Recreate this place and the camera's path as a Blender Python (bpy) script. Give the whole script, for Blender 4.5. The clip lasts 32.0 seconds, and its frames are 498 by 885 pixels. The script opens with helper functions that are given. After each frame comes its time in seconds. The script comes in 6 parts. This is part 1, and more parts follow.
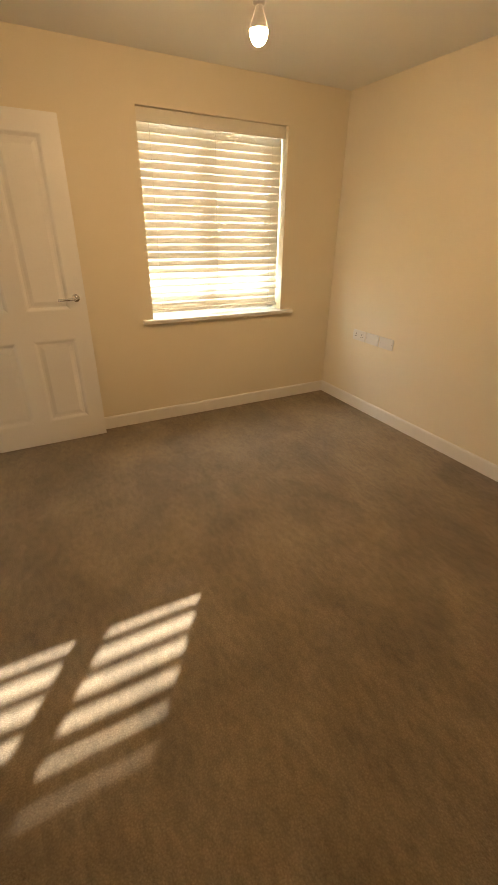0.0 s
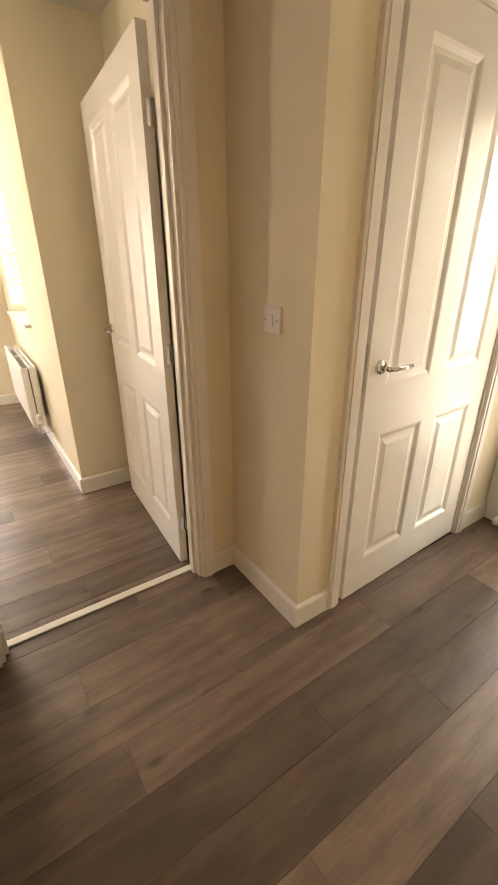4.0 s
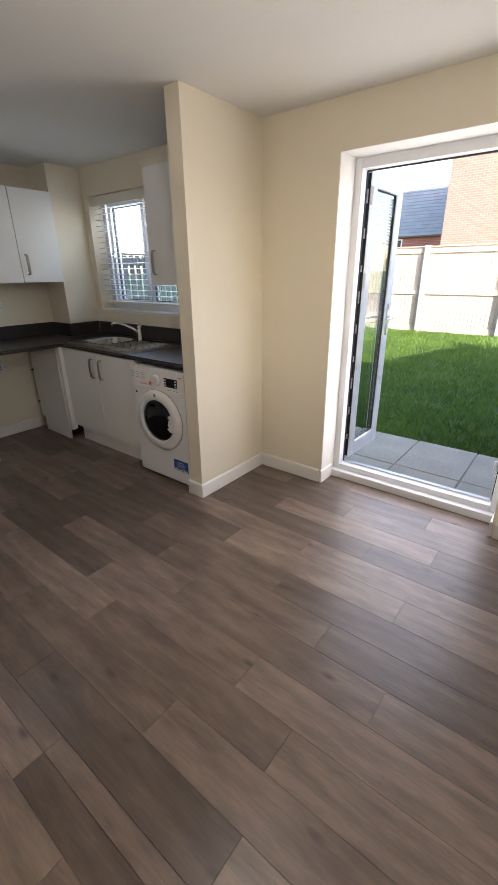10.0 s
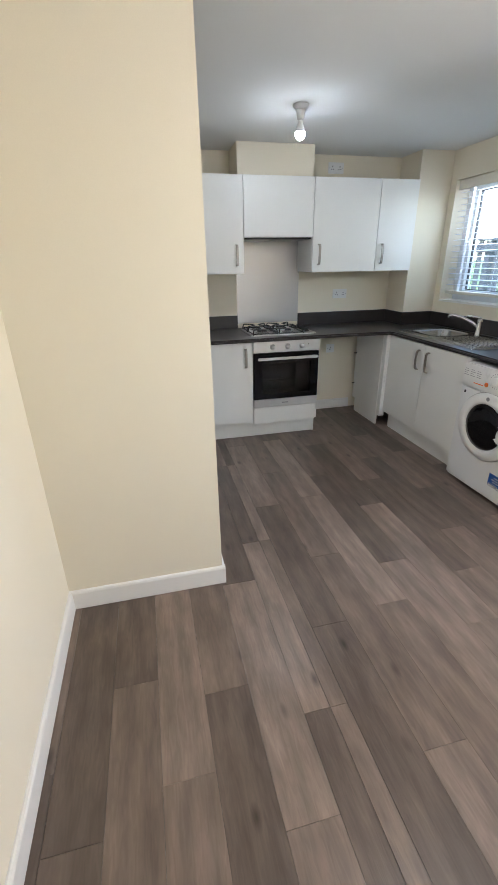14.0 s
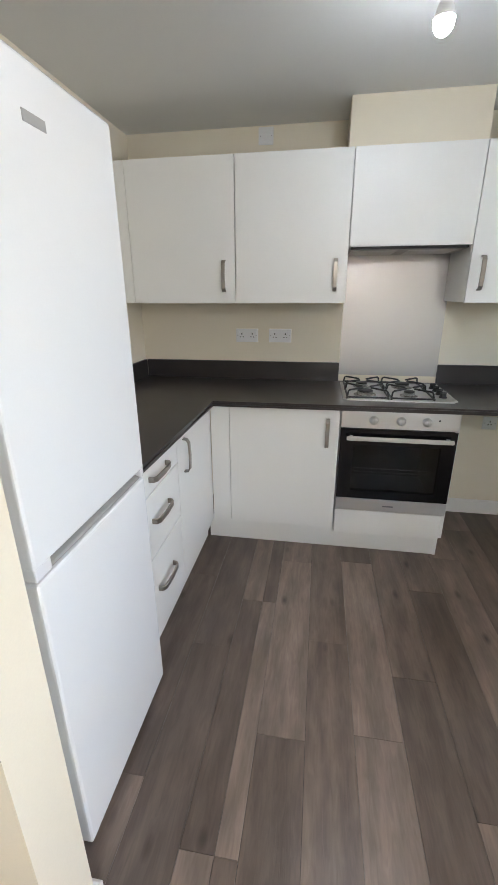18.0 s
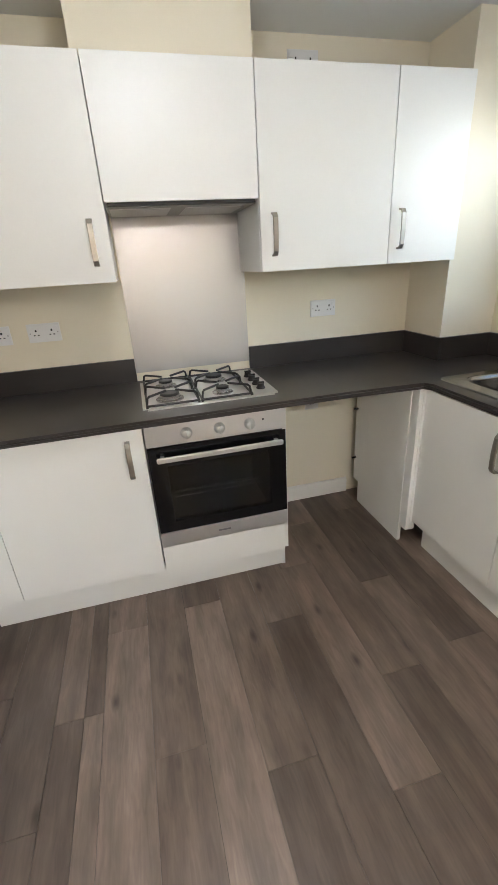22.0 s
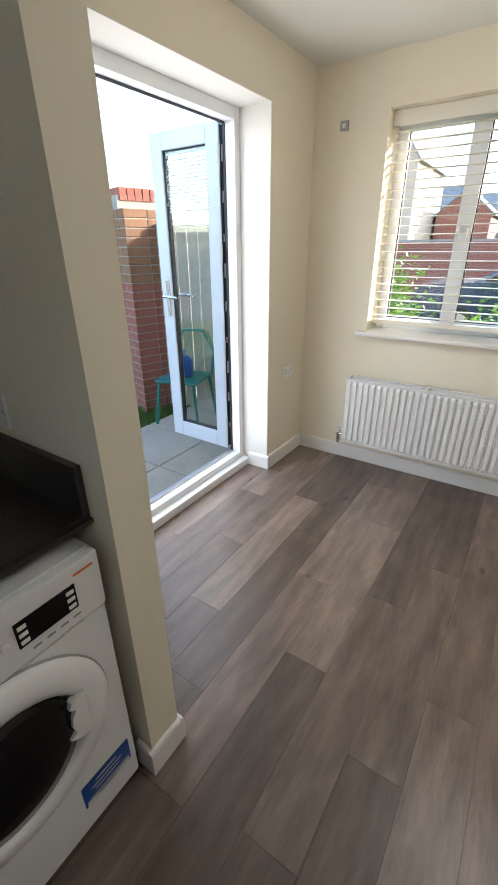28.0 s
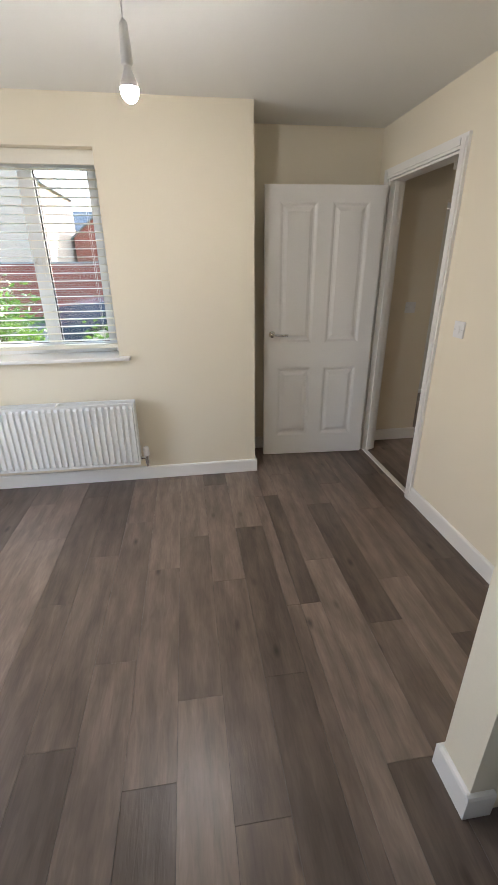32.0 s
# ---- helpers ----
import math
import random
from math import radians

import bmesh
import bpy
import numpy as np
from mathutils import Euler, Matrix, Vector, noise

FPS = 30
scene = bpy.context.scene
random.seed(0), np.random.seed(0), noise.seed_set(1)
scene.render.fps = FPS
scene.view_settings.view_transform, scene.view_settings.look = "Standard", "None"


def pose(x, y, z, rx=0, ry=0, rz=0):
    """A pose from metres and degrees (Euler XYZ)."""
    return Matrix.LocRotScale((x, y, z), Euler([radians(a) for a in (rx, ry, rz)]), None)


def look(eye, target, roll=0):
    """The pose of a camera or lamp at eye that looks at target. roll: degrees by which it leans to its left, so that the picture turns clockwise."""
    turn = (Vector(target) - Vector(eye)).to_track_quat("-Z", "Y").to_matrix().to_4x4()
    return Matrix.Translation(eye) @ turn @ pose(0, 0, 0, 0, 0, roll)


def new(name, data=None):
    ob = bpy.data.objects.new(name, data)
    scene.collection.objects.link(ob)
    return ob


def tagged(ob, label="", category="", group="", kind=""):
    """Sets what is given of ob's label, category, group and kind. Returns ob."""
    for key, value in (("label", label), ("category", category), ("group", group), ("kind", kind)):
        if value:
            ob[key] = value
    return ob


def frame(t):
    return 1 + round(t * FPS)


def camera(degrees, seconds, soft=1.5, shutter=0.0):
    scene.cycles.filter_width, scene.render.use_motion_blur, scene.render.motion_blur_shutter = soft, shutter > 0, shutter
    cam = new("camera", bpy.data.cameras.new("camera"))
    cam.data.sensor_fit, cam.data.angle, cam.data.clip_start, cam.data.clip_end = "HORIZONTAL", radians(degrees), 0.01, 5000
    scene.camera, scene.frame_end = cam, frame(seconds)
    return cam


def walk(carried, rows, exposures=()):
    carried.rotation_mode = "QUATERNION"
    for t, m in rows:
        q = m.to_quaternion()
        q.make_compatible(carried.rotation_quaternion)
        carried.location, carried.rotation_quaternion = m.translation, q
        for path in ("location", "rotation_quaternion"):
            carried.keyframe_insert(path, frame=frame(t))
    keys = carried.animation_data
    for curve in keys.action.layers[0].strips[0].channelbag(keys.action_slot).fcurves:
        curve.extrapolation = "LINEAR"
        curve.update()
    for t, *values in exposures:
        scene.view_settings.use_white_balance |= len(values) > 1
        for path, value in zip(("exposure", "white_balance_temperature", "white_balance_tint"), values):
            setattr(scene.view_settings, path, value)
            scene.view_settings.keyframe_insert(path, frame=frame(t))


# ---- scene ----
cam = camera(62.0, 32.0)

PATH = [
    (0, (-2.715, -0.698, 1.436), (-1.15, -1.539, 0.518), 1.0),
    (0.5, (-2.434, -0.764, 1.417), (-0.678, -1.051, 0.504), 1.2),
    (1, (-2.08, -0.76, 1.396), (-0.308, -0.65, 0.475), 0.4),
    (1.5, (-1.69, -0.756, 1.398), (0.058, -0.379, 0.502), 0.5),
    (2, (-1.288, -0.694, 1.382), (0.406, -0.111, 0.492), 0.6),
    (2.5, (-0.889, -0.594, 1.374), (0.721, 0.205, 0.496), 0.5),
    (4.5, (0.215, 0.086, 1.337), (0.939, 1.777, 0.551), -0.8),
    (5, (0.296, 0.325, 1.37), (0.708, 2.126, 0.604), -1.5),
    (5.5, (0.295, 0.577, 1.375), (0.431, 2.431, 0.638), -0.8),
    (6, (0.33, 0.811, 1.412), (0.236, 2.672, 0.687), -0.3),
    (6.5, (0.323, 1.022, 1.415), (0.04, 2.864, 0.689), -0.2),
    (7, (0.309, 1.281, 1.41), (-0.151, 3.079, 0.665), -0.8),
    (7.5, (0.301, 1.537, 1.45), (-0.274, 3.286, 0.67), -1.2),
    (8, (0.294, 1.765, 1.459), (-0.361, 3.476, 0.656), -1.2),
    (8.5, (0.259, 1.989, 1.475), (-0.465, 3.673, 0.676), -0.9),
    (9, (0.22, 2.135, 1.494), (-0.613, 3.776, 0.712), -0.7),
    (9.5, (0.136, 2.12, 1.5), (-0.833, 3.688, 0.724), -0.7),
    (10, (0.115, 2.076, 1.483), (-1.033, 3.525, 0.72), -0.6),
    (10.5, (0.074, 2.025, 1.493), (-1.225, 3.339, 0.727), -0.6),
    (11, (0.038, 2.004, 1.488), (-1.387, 3.179, 0.721), -0.6),
    (11.5, (0.003, 1.967, 1.49), (-1.52, 3.008, 0.717), -0.5),
    (12, (-0.007, 1.943, 1.496), (-1.609, 2.849, 0.715), -0.6),
    (12.5, (-0.021, 1.9, 1.488), (-1.689, 2.681, 0.707), -0.7),
    (13, (-0.041, 1.858, 1.482), (-1.763, 2.507, 0.699), -0.8),
    (13.5, (-0.048, 1.829, 1.496), (-1.811, 2.341, 0.702), -1.0),
    (15.5, (-0.326, 2.085, 1.462), (-2.142, 2.401, 0.685), -0.9),
    (16, (-0.499, 2.252, 1.437), (-2.319, 2.556, 0.666), -1.2),
    (16.5, (-0.752, 2.376, 1.449), (-2.594, 2.633, 0.714), -1.2),
    (17, (-0.966, 2.539, 1.451), (-2.837, 2.527, 0.742), -0.9),
    (17.5, (-1.15, 2.611, 1.455), (-3.011, 2.355, 0.767), -0.2),
    (18, (-1.341, 2.554, 1.463), (-3.198, 2.246, 0.786), -0.3),
    (18.5, (-1.479, 2.538, 1.447), (-3.33, 2.176, 0.781), -0.8),
    (19, (-1.647, 2.525, 1.478), (-3.483, 2.138, 0.784), -1.4),
    (19.5, (-1.809, 2.544, 1.466), (-3.649, 2.18, 0.772), -1.7),
    (20, (-1.955, 2.547, 1.464), (-3.798, 2.266, 0.739), -2.3),
    (20.5, (-2.005, 2.586, 1.439), (-3.86, 2.463, 0.703), -2.9),
    (21, (-1.974, 2.64, 1.432), (-3.823, 2.698, 0.674), -3.3),
    (21.5, (-1.945, 2.687, 1.438), (-3.769, 2.941, 0.658), -3.5),
    (22, (-1.921, 2.735, 1.452), (-3.704, 3.169, 0.658), -3.5),
    (22.5, (-1.9, 2.775, 1.456), (-3.625, 3.402, 0.662), -3.2),
    (23, (-1.861, 2.846, 1.438), (-3.51, 3.669, 0.662), -3.2),
    (23.5, (-1.884, 2.892, 1.453), (-3.366, 3.978, 0.664), -3.0),
    (24, (-1.901, 2.974, 1.449), (-3.18, 4.285, 0.646), -3.1),
    (24.5, (-1.951, 3.006, 1.421), (-2.931, 4.554, 0.619), -2.5),
    (25, (-1.945, 3.127, 1.445), (-2.565, 4.83, 0.601), -2.7),
    (25.5, (-1.929, 3.245, 1.452), (-2.148, 5.037, 0.592), -2.8),
    (26, (-1.921, 3.335, 1.451), (-1.692, 5.12, 0.578), -2.5),
    (26.5, (-1.944, 3.386, 1.456), (-1.258, 5.041, 0.567), -2.4),
    (28.5, (-2.409, 3.186, 1.435), (-0.791, 4.016, 0.604), -0.1),
    (29, (-2.481, 3.12, 1.447), (-0.795, 3.815, 0.626), -0.3),
    (29.5, (-2.566, 3.012, 1.448), (-0.822, 3.564, 0.639), -0.7),
    (30, (-2.639, 2.92, 1.46), (-0.845, 3.291, 0.656), -0.5),
    (30.5, (-2.679, 2.853, 1.496), (-0.858, 3.023, 0.686), -0.5),
    (31, (-2.684, 2.801, 1.505), (-0.852, 2.771, 0.702), -0.4),
    (31.5, (-2.624, 2.769, 1.506), (-0.802, 2.568, 0.706), -0.2),
    (32, (-2.458, 2.789, 1.496), (-0.638, 2.533, 0.708), -0.5),
]
EXPOSURES = [(0, 4.05, 7200, 9), (1, 3.95, 6900, 12), (2, 4.25, 6800, 11), (2.5, 4.25, 6900, 11), (4.5, 3.9, 8800, 19), (5, 3.8, 8700, 19), (5.5, 3.15, 7200, 17),
             (6, 2.8, 5700, 18), (8, 2.65, 5800, 16), (9, 2.55, 5900, 13), (10, 2.75, 6600, 18), (11, 3.0, 6300, 16), (12, 3.35, 6050, 15), (13, 3.55, 6050, 14), (16, 3.75, 5650, 11),
             (17, 3.8, 6000, 14), (19, 3.95, 6200, 13), (20, 4.1, 6900, 15), (22, 4.15, 6500, 14), (23, 4.05, 6900, 14), (24, 3.85, 7300, 15), (25, 3.75, 7000, 19),
             (26, 3.65, 6300, 15), (28.5, 2.55, 6300, 12), (29, 2.45, 6300, 12), (30, 2.57, 6700, 13), (31, 2.8, 6100, 12), (32, 2.9, 6200, 14)]
walk(cam, [(t, look(eye, aim, lean)) for t, eye, aim, lean in PATH], EXPOSURES)

# world, sun and exposure
SUN_EL, SUN_AZ = radians(22), Vector((0.82, -0.57, 0))
world = bpy.data.worlds.new("sky")
scene.world = world
world.use_nodes = True
wn = world.node_tree.nodes
sky = wn.new("ShaderNodeTexSky")
sky.sky_type, sky.sun_disc, sky.sun_elevation, sky.sun_rotation = "NISHITA", False, SUN_EL, radians(125)
world.node_tree.links.new(sky.outputs[0], wn["Background"].inputs[0])
wn["Background"].inputs[1].default_value = 0.15
sun_data = bpy.data.lights.new("sun", "SUN")
sun_data.energy, sun_data.angle, sun_data.color = 2.1, radians(0.5), (1.0, 0.975, 0.955)
sun = new("sun", sun_data)
toward = SUN_AZ.normalized() * math.cos(SUN_EL) + Vector((0, 0, math.sin(SUN_EL)))
sun.matrix_world = look(toward * 40, (0, 0, 0))


# daylight standing in the window openings
for name, at, size, watts, turn, tint in (
        ("living_window_daylight", (0.665, -2.117, 1.46), (1.06, 1.22), 4, (90, 0, 90), (0.85, 0.92, 1.0)),
        ("kitchen_window_daylight", (-3.17, 4.84, 1.88), (1.10, 0.46), 1.2, (-90, 0, 0), (0.82, 0.91, 1.0)),
        ("front_door_daylight", (2.2770, 0.4275, 1.105), (0.165, 1.58), 0.5, (90, 0, 90), (1.0, 0.95, 0.87)),
        ("garden_door_daylight", (-0.625, 4.868, 1.09), (1.0, 1.88), 2.6, (-90, 0, 0), (1.0, 0.97, 0.93))):
    lamp = bpy.data.lights.new(name, "AREA")
    lamp.shape, lamp.size, lamp.size_y, lamp.energy, lamp.color = "RECTANGLE", size[0], size[1], watts, tint
    new(name, lamp).matrix_world = pose(*at, *turn)


# materials
def mat(name, col, rough=0.5, metal=0.0, var=0.08, scale=3.0, fine=60.0, bump=0.05, spec=0.5, dist=0.002, coat=0.0, dark=None):
    m = bpy.data.materials.new(name)
    m.use_nodes = True
    n, l = m.node_tree.nodes, m.node_tree.links
    bsdf = n["Principled BSDF"]
    tc = n.new("ShaderNodeTexCoord")
    big, small = n.new("ShaderNodeTexNoise"), n.new("ShaderNodeTexNoise")
    big.inputs["Scale"].default_value, small.inputs["Scale"].default_value = scale, fine
    big.inputs["Detail"].default_value, small.inputs["Detail"].default_value = 5, 6
    for t in (big, small):
        l.new(tc.outputs["Object"], t.inputs["Vector"])
    mix = n.new("ShaderNodeMath")
    mix.operation = "MULTIPLY_ADD"
    mix.inputs[1].default_value = 0.5
    half = n.new("ShaderNodeMath")
    half.operation = "MULTIPLY"
    half.inputs[1].default_value = 0.5
    l.new(small.outputs[0], half.inputs[0])
    l.new(big.outputs[0], mix.inputs[0])
    l.new(half.outputs[0], mix.inputs[2])
    ramp = n.new("ShaderNodeMapRange")
    ramp.inputs[1].default_value, ramp.inputs[2].default_value = 0.3, 0.7
    l.new(mix.outputs[0], ramp.inputs[0])
    cm = n.new("ShaderNodeMix")
    cm.data_type = "RGBA"
    lo = dark or tuple(c * (1 - var) for c in col)
    cm.inputs[6].default_value, cm.inputs[7].default_value = (*lo, 1), (*[min(1, c * (1 + var * 0.4)) for c in col], 1)
    l.new(ramp.outputs[0], cm.inputs[0])
    l.new(cm.outputs[2], bsdf.inputs["Base Color"])
    rr = n.new("ShaderNodeMapRange")
    rr.inputs[3].default_value, rr.inputs[4].default_value = rough * 0.9, min(1, rough * 1.12)
    l.new(big.outputs[0], rr.inputs[0])
    l.new(rr.outputs[0], bsdf.inputs["Roughness"])
    bsdf.inputs["Metallic"].default_value = metal
    bsdf.inputs["Specular IOR Level"].default_value = spec
    bsdf.inputs["Coat Weight"].default_value = coat
    if bump:
        b = n.new("ShaderNodeBump")
        b.inputs["Strength"].default_value, b.inputs["Distance"].default_value = bump, dist
        l.new(small.outputs[0], b.inputs["Height"])
        l.new(b.outputs[0], bsdf.inputs["Normal"])
    return m


def node(m, kind, **sets):
    nd = m.node_tree.nodes.new(kind)
    for k, v in sets.items():
        nd.inputs[k].default_value = v
    return nd


M_WALL = mat("cream_emulsion", (0.80, 0.73, 0.585), 0.85, var=0.04, scale=1.2, fine=260, bump=0.12, dist=0.0006, spec=0.25)
M_CEIL = mat("white_ceiling_emulsion", (0.76, 0.75, 0.71), 0.9, var=0.03, scale=1.0, fine=200, bump=0.1, dist=0.0006, spec=0.2)
M_TRIM = mat("white_gloss_trim", (0.82, 0.80, 0.76), 0.32, var=0.02, fine=160, bump=0.02, dist=0.0004)
M_DOOR = mat("white_satin_door", (0.82, 0.81, 0.78), 0.35, var=0.03, fine=90, bump=0.12, dist=0.0006)
M_UPVC = mat("white_upvc", (0.82, 0.83, 0.84), 0.28, var=0.02, bump=0.02)
M_CAB = mat("white_cabinet_board", (0.80, 0.79, 0.75), 0.38, var=0.02, fine=150, bump=0.04, dist=0.0005)
M_APPL = mat("white_appliance_enamel", (0.82, 0.82, 0.81), 0.22, var=0.02, fine=180, bump=0.06, dist=0.0004)
M_TOP = mat("dark_grey_laminate", (0.038, 0.032, 0.030), 0.30, var=0.25, scale=9, fine=300, bump=0.10, dist=0.0005)
M_STEEL = mat("brushed_steel", (0.66, 0.65, 0.63), 0.42, 1.0, var=0.04, scale=2, fine=220, bump=0.05, dist=0.0004)
M_SPLASH = mat("smeared_steel_sheet", (0.50, 0.485, 0.475), 0.36, 1.0, var=0.035, scale=2.0, fine=220, bump=0.02, dist=0.0003)
M_SINK = mat("polished_sink_steel", (0.50, 0.49, 0.48), 0.20, 1.0, var=0.05, scale=3, fine=150, bump=0.03, dist=0.0004)
M_CHROME = mat("chrome", (0.75, 0.75, 0.76), 0.1, 1.0, var=0.04, bump=0)
M_NICKEL = mat("satin_nickel", (0.40, 0.365, 0.32), 0.36, 1.0, var=0.06, bump=0.02)
M_BLACK = mat("black_glass", (0.004, 0.004, 0.005), 0.06, var=0.1, bump=0, spec=0.3)
M_BLACKM = mat("black_enamel", (0.015, 0.014, 0.014), 0.45, var=0.2, bump=0.05)
M_RUBBER = mat("dark_gasket", (0.05, 0.05, 0.052), 0.6, bump=0.05)
M_PLAST = mat("white_plastic", (0.78, 0.77, 0.75), 0.3, var=0.02, bump=0.01)
M_GREYP = mat("grey_plastic", (0.36, 0.35, 0.33), 0.45, bump=0.02)
M_RAD = mat("radiator_enamel", (0.82, 0.82, 0.80), 0.3, var=0.02, bump=0.01)
M_BLUE = mat("blue_label", (0.012, 0.075, 0.32), 0.4, bump=0)
M_INK = mat("dark_print", (0.03, 0.03, 0.035), 0.5, bump=0)
M_GREYINK = mat("grey_print", (0.25, 0.25, 0.26), 0.5, bump=0)
M_ORANGE = mat("orange_plastic", (0.75, 0.16, 0.03), 0.35, bump=0)
M_PAPER = mat("printed_paper", (0.68, 0.66, 0.62), 0.6, var=0.15, scale=18, fine=90, bump=0.2)
M_HOLE = mat("dark_recess", (0.01, 0.01, 0.01), 0.8, bump=0)
M_SLAT = mat("cream_blind_slat", (0.84, 0.80, 0.70), 0.4, var=0.03, bump=0)
M_SLATW = mat("white_blind_slat", (0.84, 0.85, 0.86), 0.35, var=0.02, bump=0)
M_TIMBER = mat("weathered_fence_timber", (0.40, 0.335, 0.265), 0.85, var=0.4, scale=2.5, fine=30, bump=0.5, dist=0.004)
M_GREYT = mat("grey_fence_timber", (0.165, 0.165, 0.172), 0.85, var=0.35, scale=2.5, fine=30, bump=0.4, dist=0.004)
M_PAVE = mat("concrete_slab", (0.41, 0.355, 0.275), 0.9, var=0.25, scale=4, fine=70, bump=0.4, dist=0.003)
M_TARMAC = mat("tarmac", (0.07, 0.07, 0.07), 0.9, var=0.2, scale=2, fine=90, bump=0.5, dist=0.004)
M_GRASSG = mat("lawn_earth", (0.055, 0.115, 0.020), 0.95, var=0.5, scale=1.5, fine=40, bump=0.6, dist=0.02)
M_BLADE = mat("grass_blade", (0.115, 0.205, 0.026), 0.6, var=0.45, scale=0.9, fine=7, bump=0)
M_LEAF = mat("shrub_leaf", (0.13, 0.26, 0.035), 0.5, var=0.5, scale=3, fine=9, bump=0)
M_BARK = mat("shrub_stem", (0.14, 0.09, 0.06), 0.9, var=0.3, bump=0.4)
M_ROOF = mat("grey_roof_tile", (0.25, 0.25, 0.25), 0.7, var=0.3, scale=2, fine=20, bump=0.3)
M_RENDER = mat("buff_render", (0.60, 0.44, 0.345), 0.9, var=0.1, bump=0.2)
M_CONC = mat("concrete_post", (0.36, 0.34, 0.31), 0.9, var=0.2, bump=0.4, dist=0.004)
M_CARP = mat("blue_car_paint", (0.04, 0.07, 0.14), 0.2, 0.4, var=0.05, bump=0, coat=0.8)
M_TYRE = mat("tyre_rubber", (0.02, 0.02, 0.02), 0.8)
M_GRAVEL = mat("dark_gravel", (0.10, 0.095, 0.09), 0.9, var=0.6, scale=30, fine=60, bump=1.0, dist=0.02)
M_TEAL = mat("teal_plastic", (0.01, 0.16, 0.14), 0.4, bump=0.02)
M_BLUEP = mat("blue_plastic", (0.01, 0.08, 0.40), 0.4, bump=0.02)
M_COPE = mat("weathered_coping_stone", (0.17, 0.14, 0.115), 0.9, var=0.35, scale=5, fine=50, bump=0.4, dist=0.003)
M_BRICK = mat("red_brick", (0.36, 0.13, 0.085), 0.85, var=0.4, scale=8, fine=60, bump=0.5, dist=0.003)
M_BUFF = mat("brown_brick", (0.29, 0.15, 0.075), 0.85, var=0.35, scale=8, fine=60, bump=0.5, dist=0.003)
M_MORTAR = mat("mortar", (0.38, 0.34, 0.29), 0.95, var=0.2, bump=0.4)


def thin(m, share):
    """Lets a thin sheet pass some of the light that falls on its other side."""
    n, l = m.node_tree.nodes, m.node_tree.links
    bsdf = n["Principled BSDF"]
    tl, mx = n.new("ShaderNodeBsdfTranslucent"), n.new("ShaderNodeMixShader")
    mx.inputs[0].default_value = share
    l.new(bsdf.inputs["Base Color"].links[0].from_socket, tl.inputs[0])
    l.new(bsdf.outputs[0], mx.inputs[1]), l.new(tl.outputs[0], mx.inputs[2])
    l.new(mx.outputs[0], n["Material Output"].inputs[0])


thin(M_SLAT, 0.10), thin(M_SLATW, 0.35), thin(M_LEAF, 0.4), thin(M_BLADE, 0.35)


def glass_mat(name, tint=(1, 1, 1), rough=0.0):
    m = bpy.data.materials.new(name)
    m.use_nodes = True
    n, l = m.node_tree.nodes, m.node_tree.links
    n.remove(n["Principled BSDF"])
    tr, gl, mx, fr = n.new("ShaderNodeBsdfTransparent"), n.new("ShaderNodeBsdfGlossy"), n.new("ShaderNodeMixShader"), n.new("ShaderNodeLayerWeight")
    tr.inputs[0].default_value = (*tint, 1)
    gl.inputs["Roughness"].default_value = rough
    pw, sc = n.new("ShaderNodeMath"), n.new("ShaderNodeMath")
    pw.operation, sc.operation = "POWER", "MULTIPLY_ADD"
    pw.inputs[1].default_value, sc.inputs[1].default_value, sc.inputs[2].default_value = 4.0, 0.8, 0.04
    l.new(fr.outputs["Facing"], pw.inputs[0]), l.new(pw.outputs[0], sc.inputs[0])
    l.new(sc.outputs[0], mx.inputs[0]), l.new(tr.outputs[0], mx.inputs[1]), l.new(gl.outputs[0], mx.inputs[2])
    l.new(mx.outputs[0], n["Material Output"].inputs[0])
    return m


M_GLASS = glass_mat("window_glass", (0.96, 0.98, 0.97))
M_SMOKE = glass_mat("smoked_door_glass", (0.45, 0.45, 0.45))


def frosted(name):
    """Patterned glass: mostly a rough clear pane, with a little scattered light."""
    m = bpy.data.materials.new(name)
    m.use_nodes = True
    n, l = m.node_tree.nodes, m.node_tree.links
    n.remove(n["Principled BSDF"])
    rf, tl, mx = n.new("ShaderNodeBsdfRefraction"), n.new("ShaderNodeBsdfTranslucent"), n.new("ShaderNodeMixShader")
    rf.inputs["Color"].default_value, rf.inputs["Roughness"].default_value, rf.inputs["IOR"].default_value = (0.50, 0.58, 0.62, 1), 0.28, 1.12
    tl.inputs[0].default_value = (0.72, 0.80, 0.84, 1)
    mx.inputs[0].default_value = 0.16
    wave, bump = n.new("ShaderNodeTexNoise"), n.new("ShaderNodeBump")
    wave.inputs["Scale"].default_value = 90
    bump.inputs["Strength"].default_value, bump.inputs["Distance"].default_value = 0.5, 0.002
    l.new(wave.outputs[0], bump.inputs["Height"]), l.new(bump.outputs[0], rf.inputs["Normal"])
    l.new(rf.outputs[0], mx.inputs[1]), l.new(tl.outputs[0], mx.inputs[2]), l.new(mx.outputs[0], n["Material Output"].inputs[0])
    return m


M_FROST = frosted("obscured_glass")


def glow_mat(name, col, strength):
    m = bpy.data.materials.new(name)
    m.use_nodes = True
    b = m.node_tree.nodes["Principled BSDF"]
    b.inputs["Emission Color"].default_value, b.inputs["Emission Strength"].default_value = (*col, 1), strength
    return m


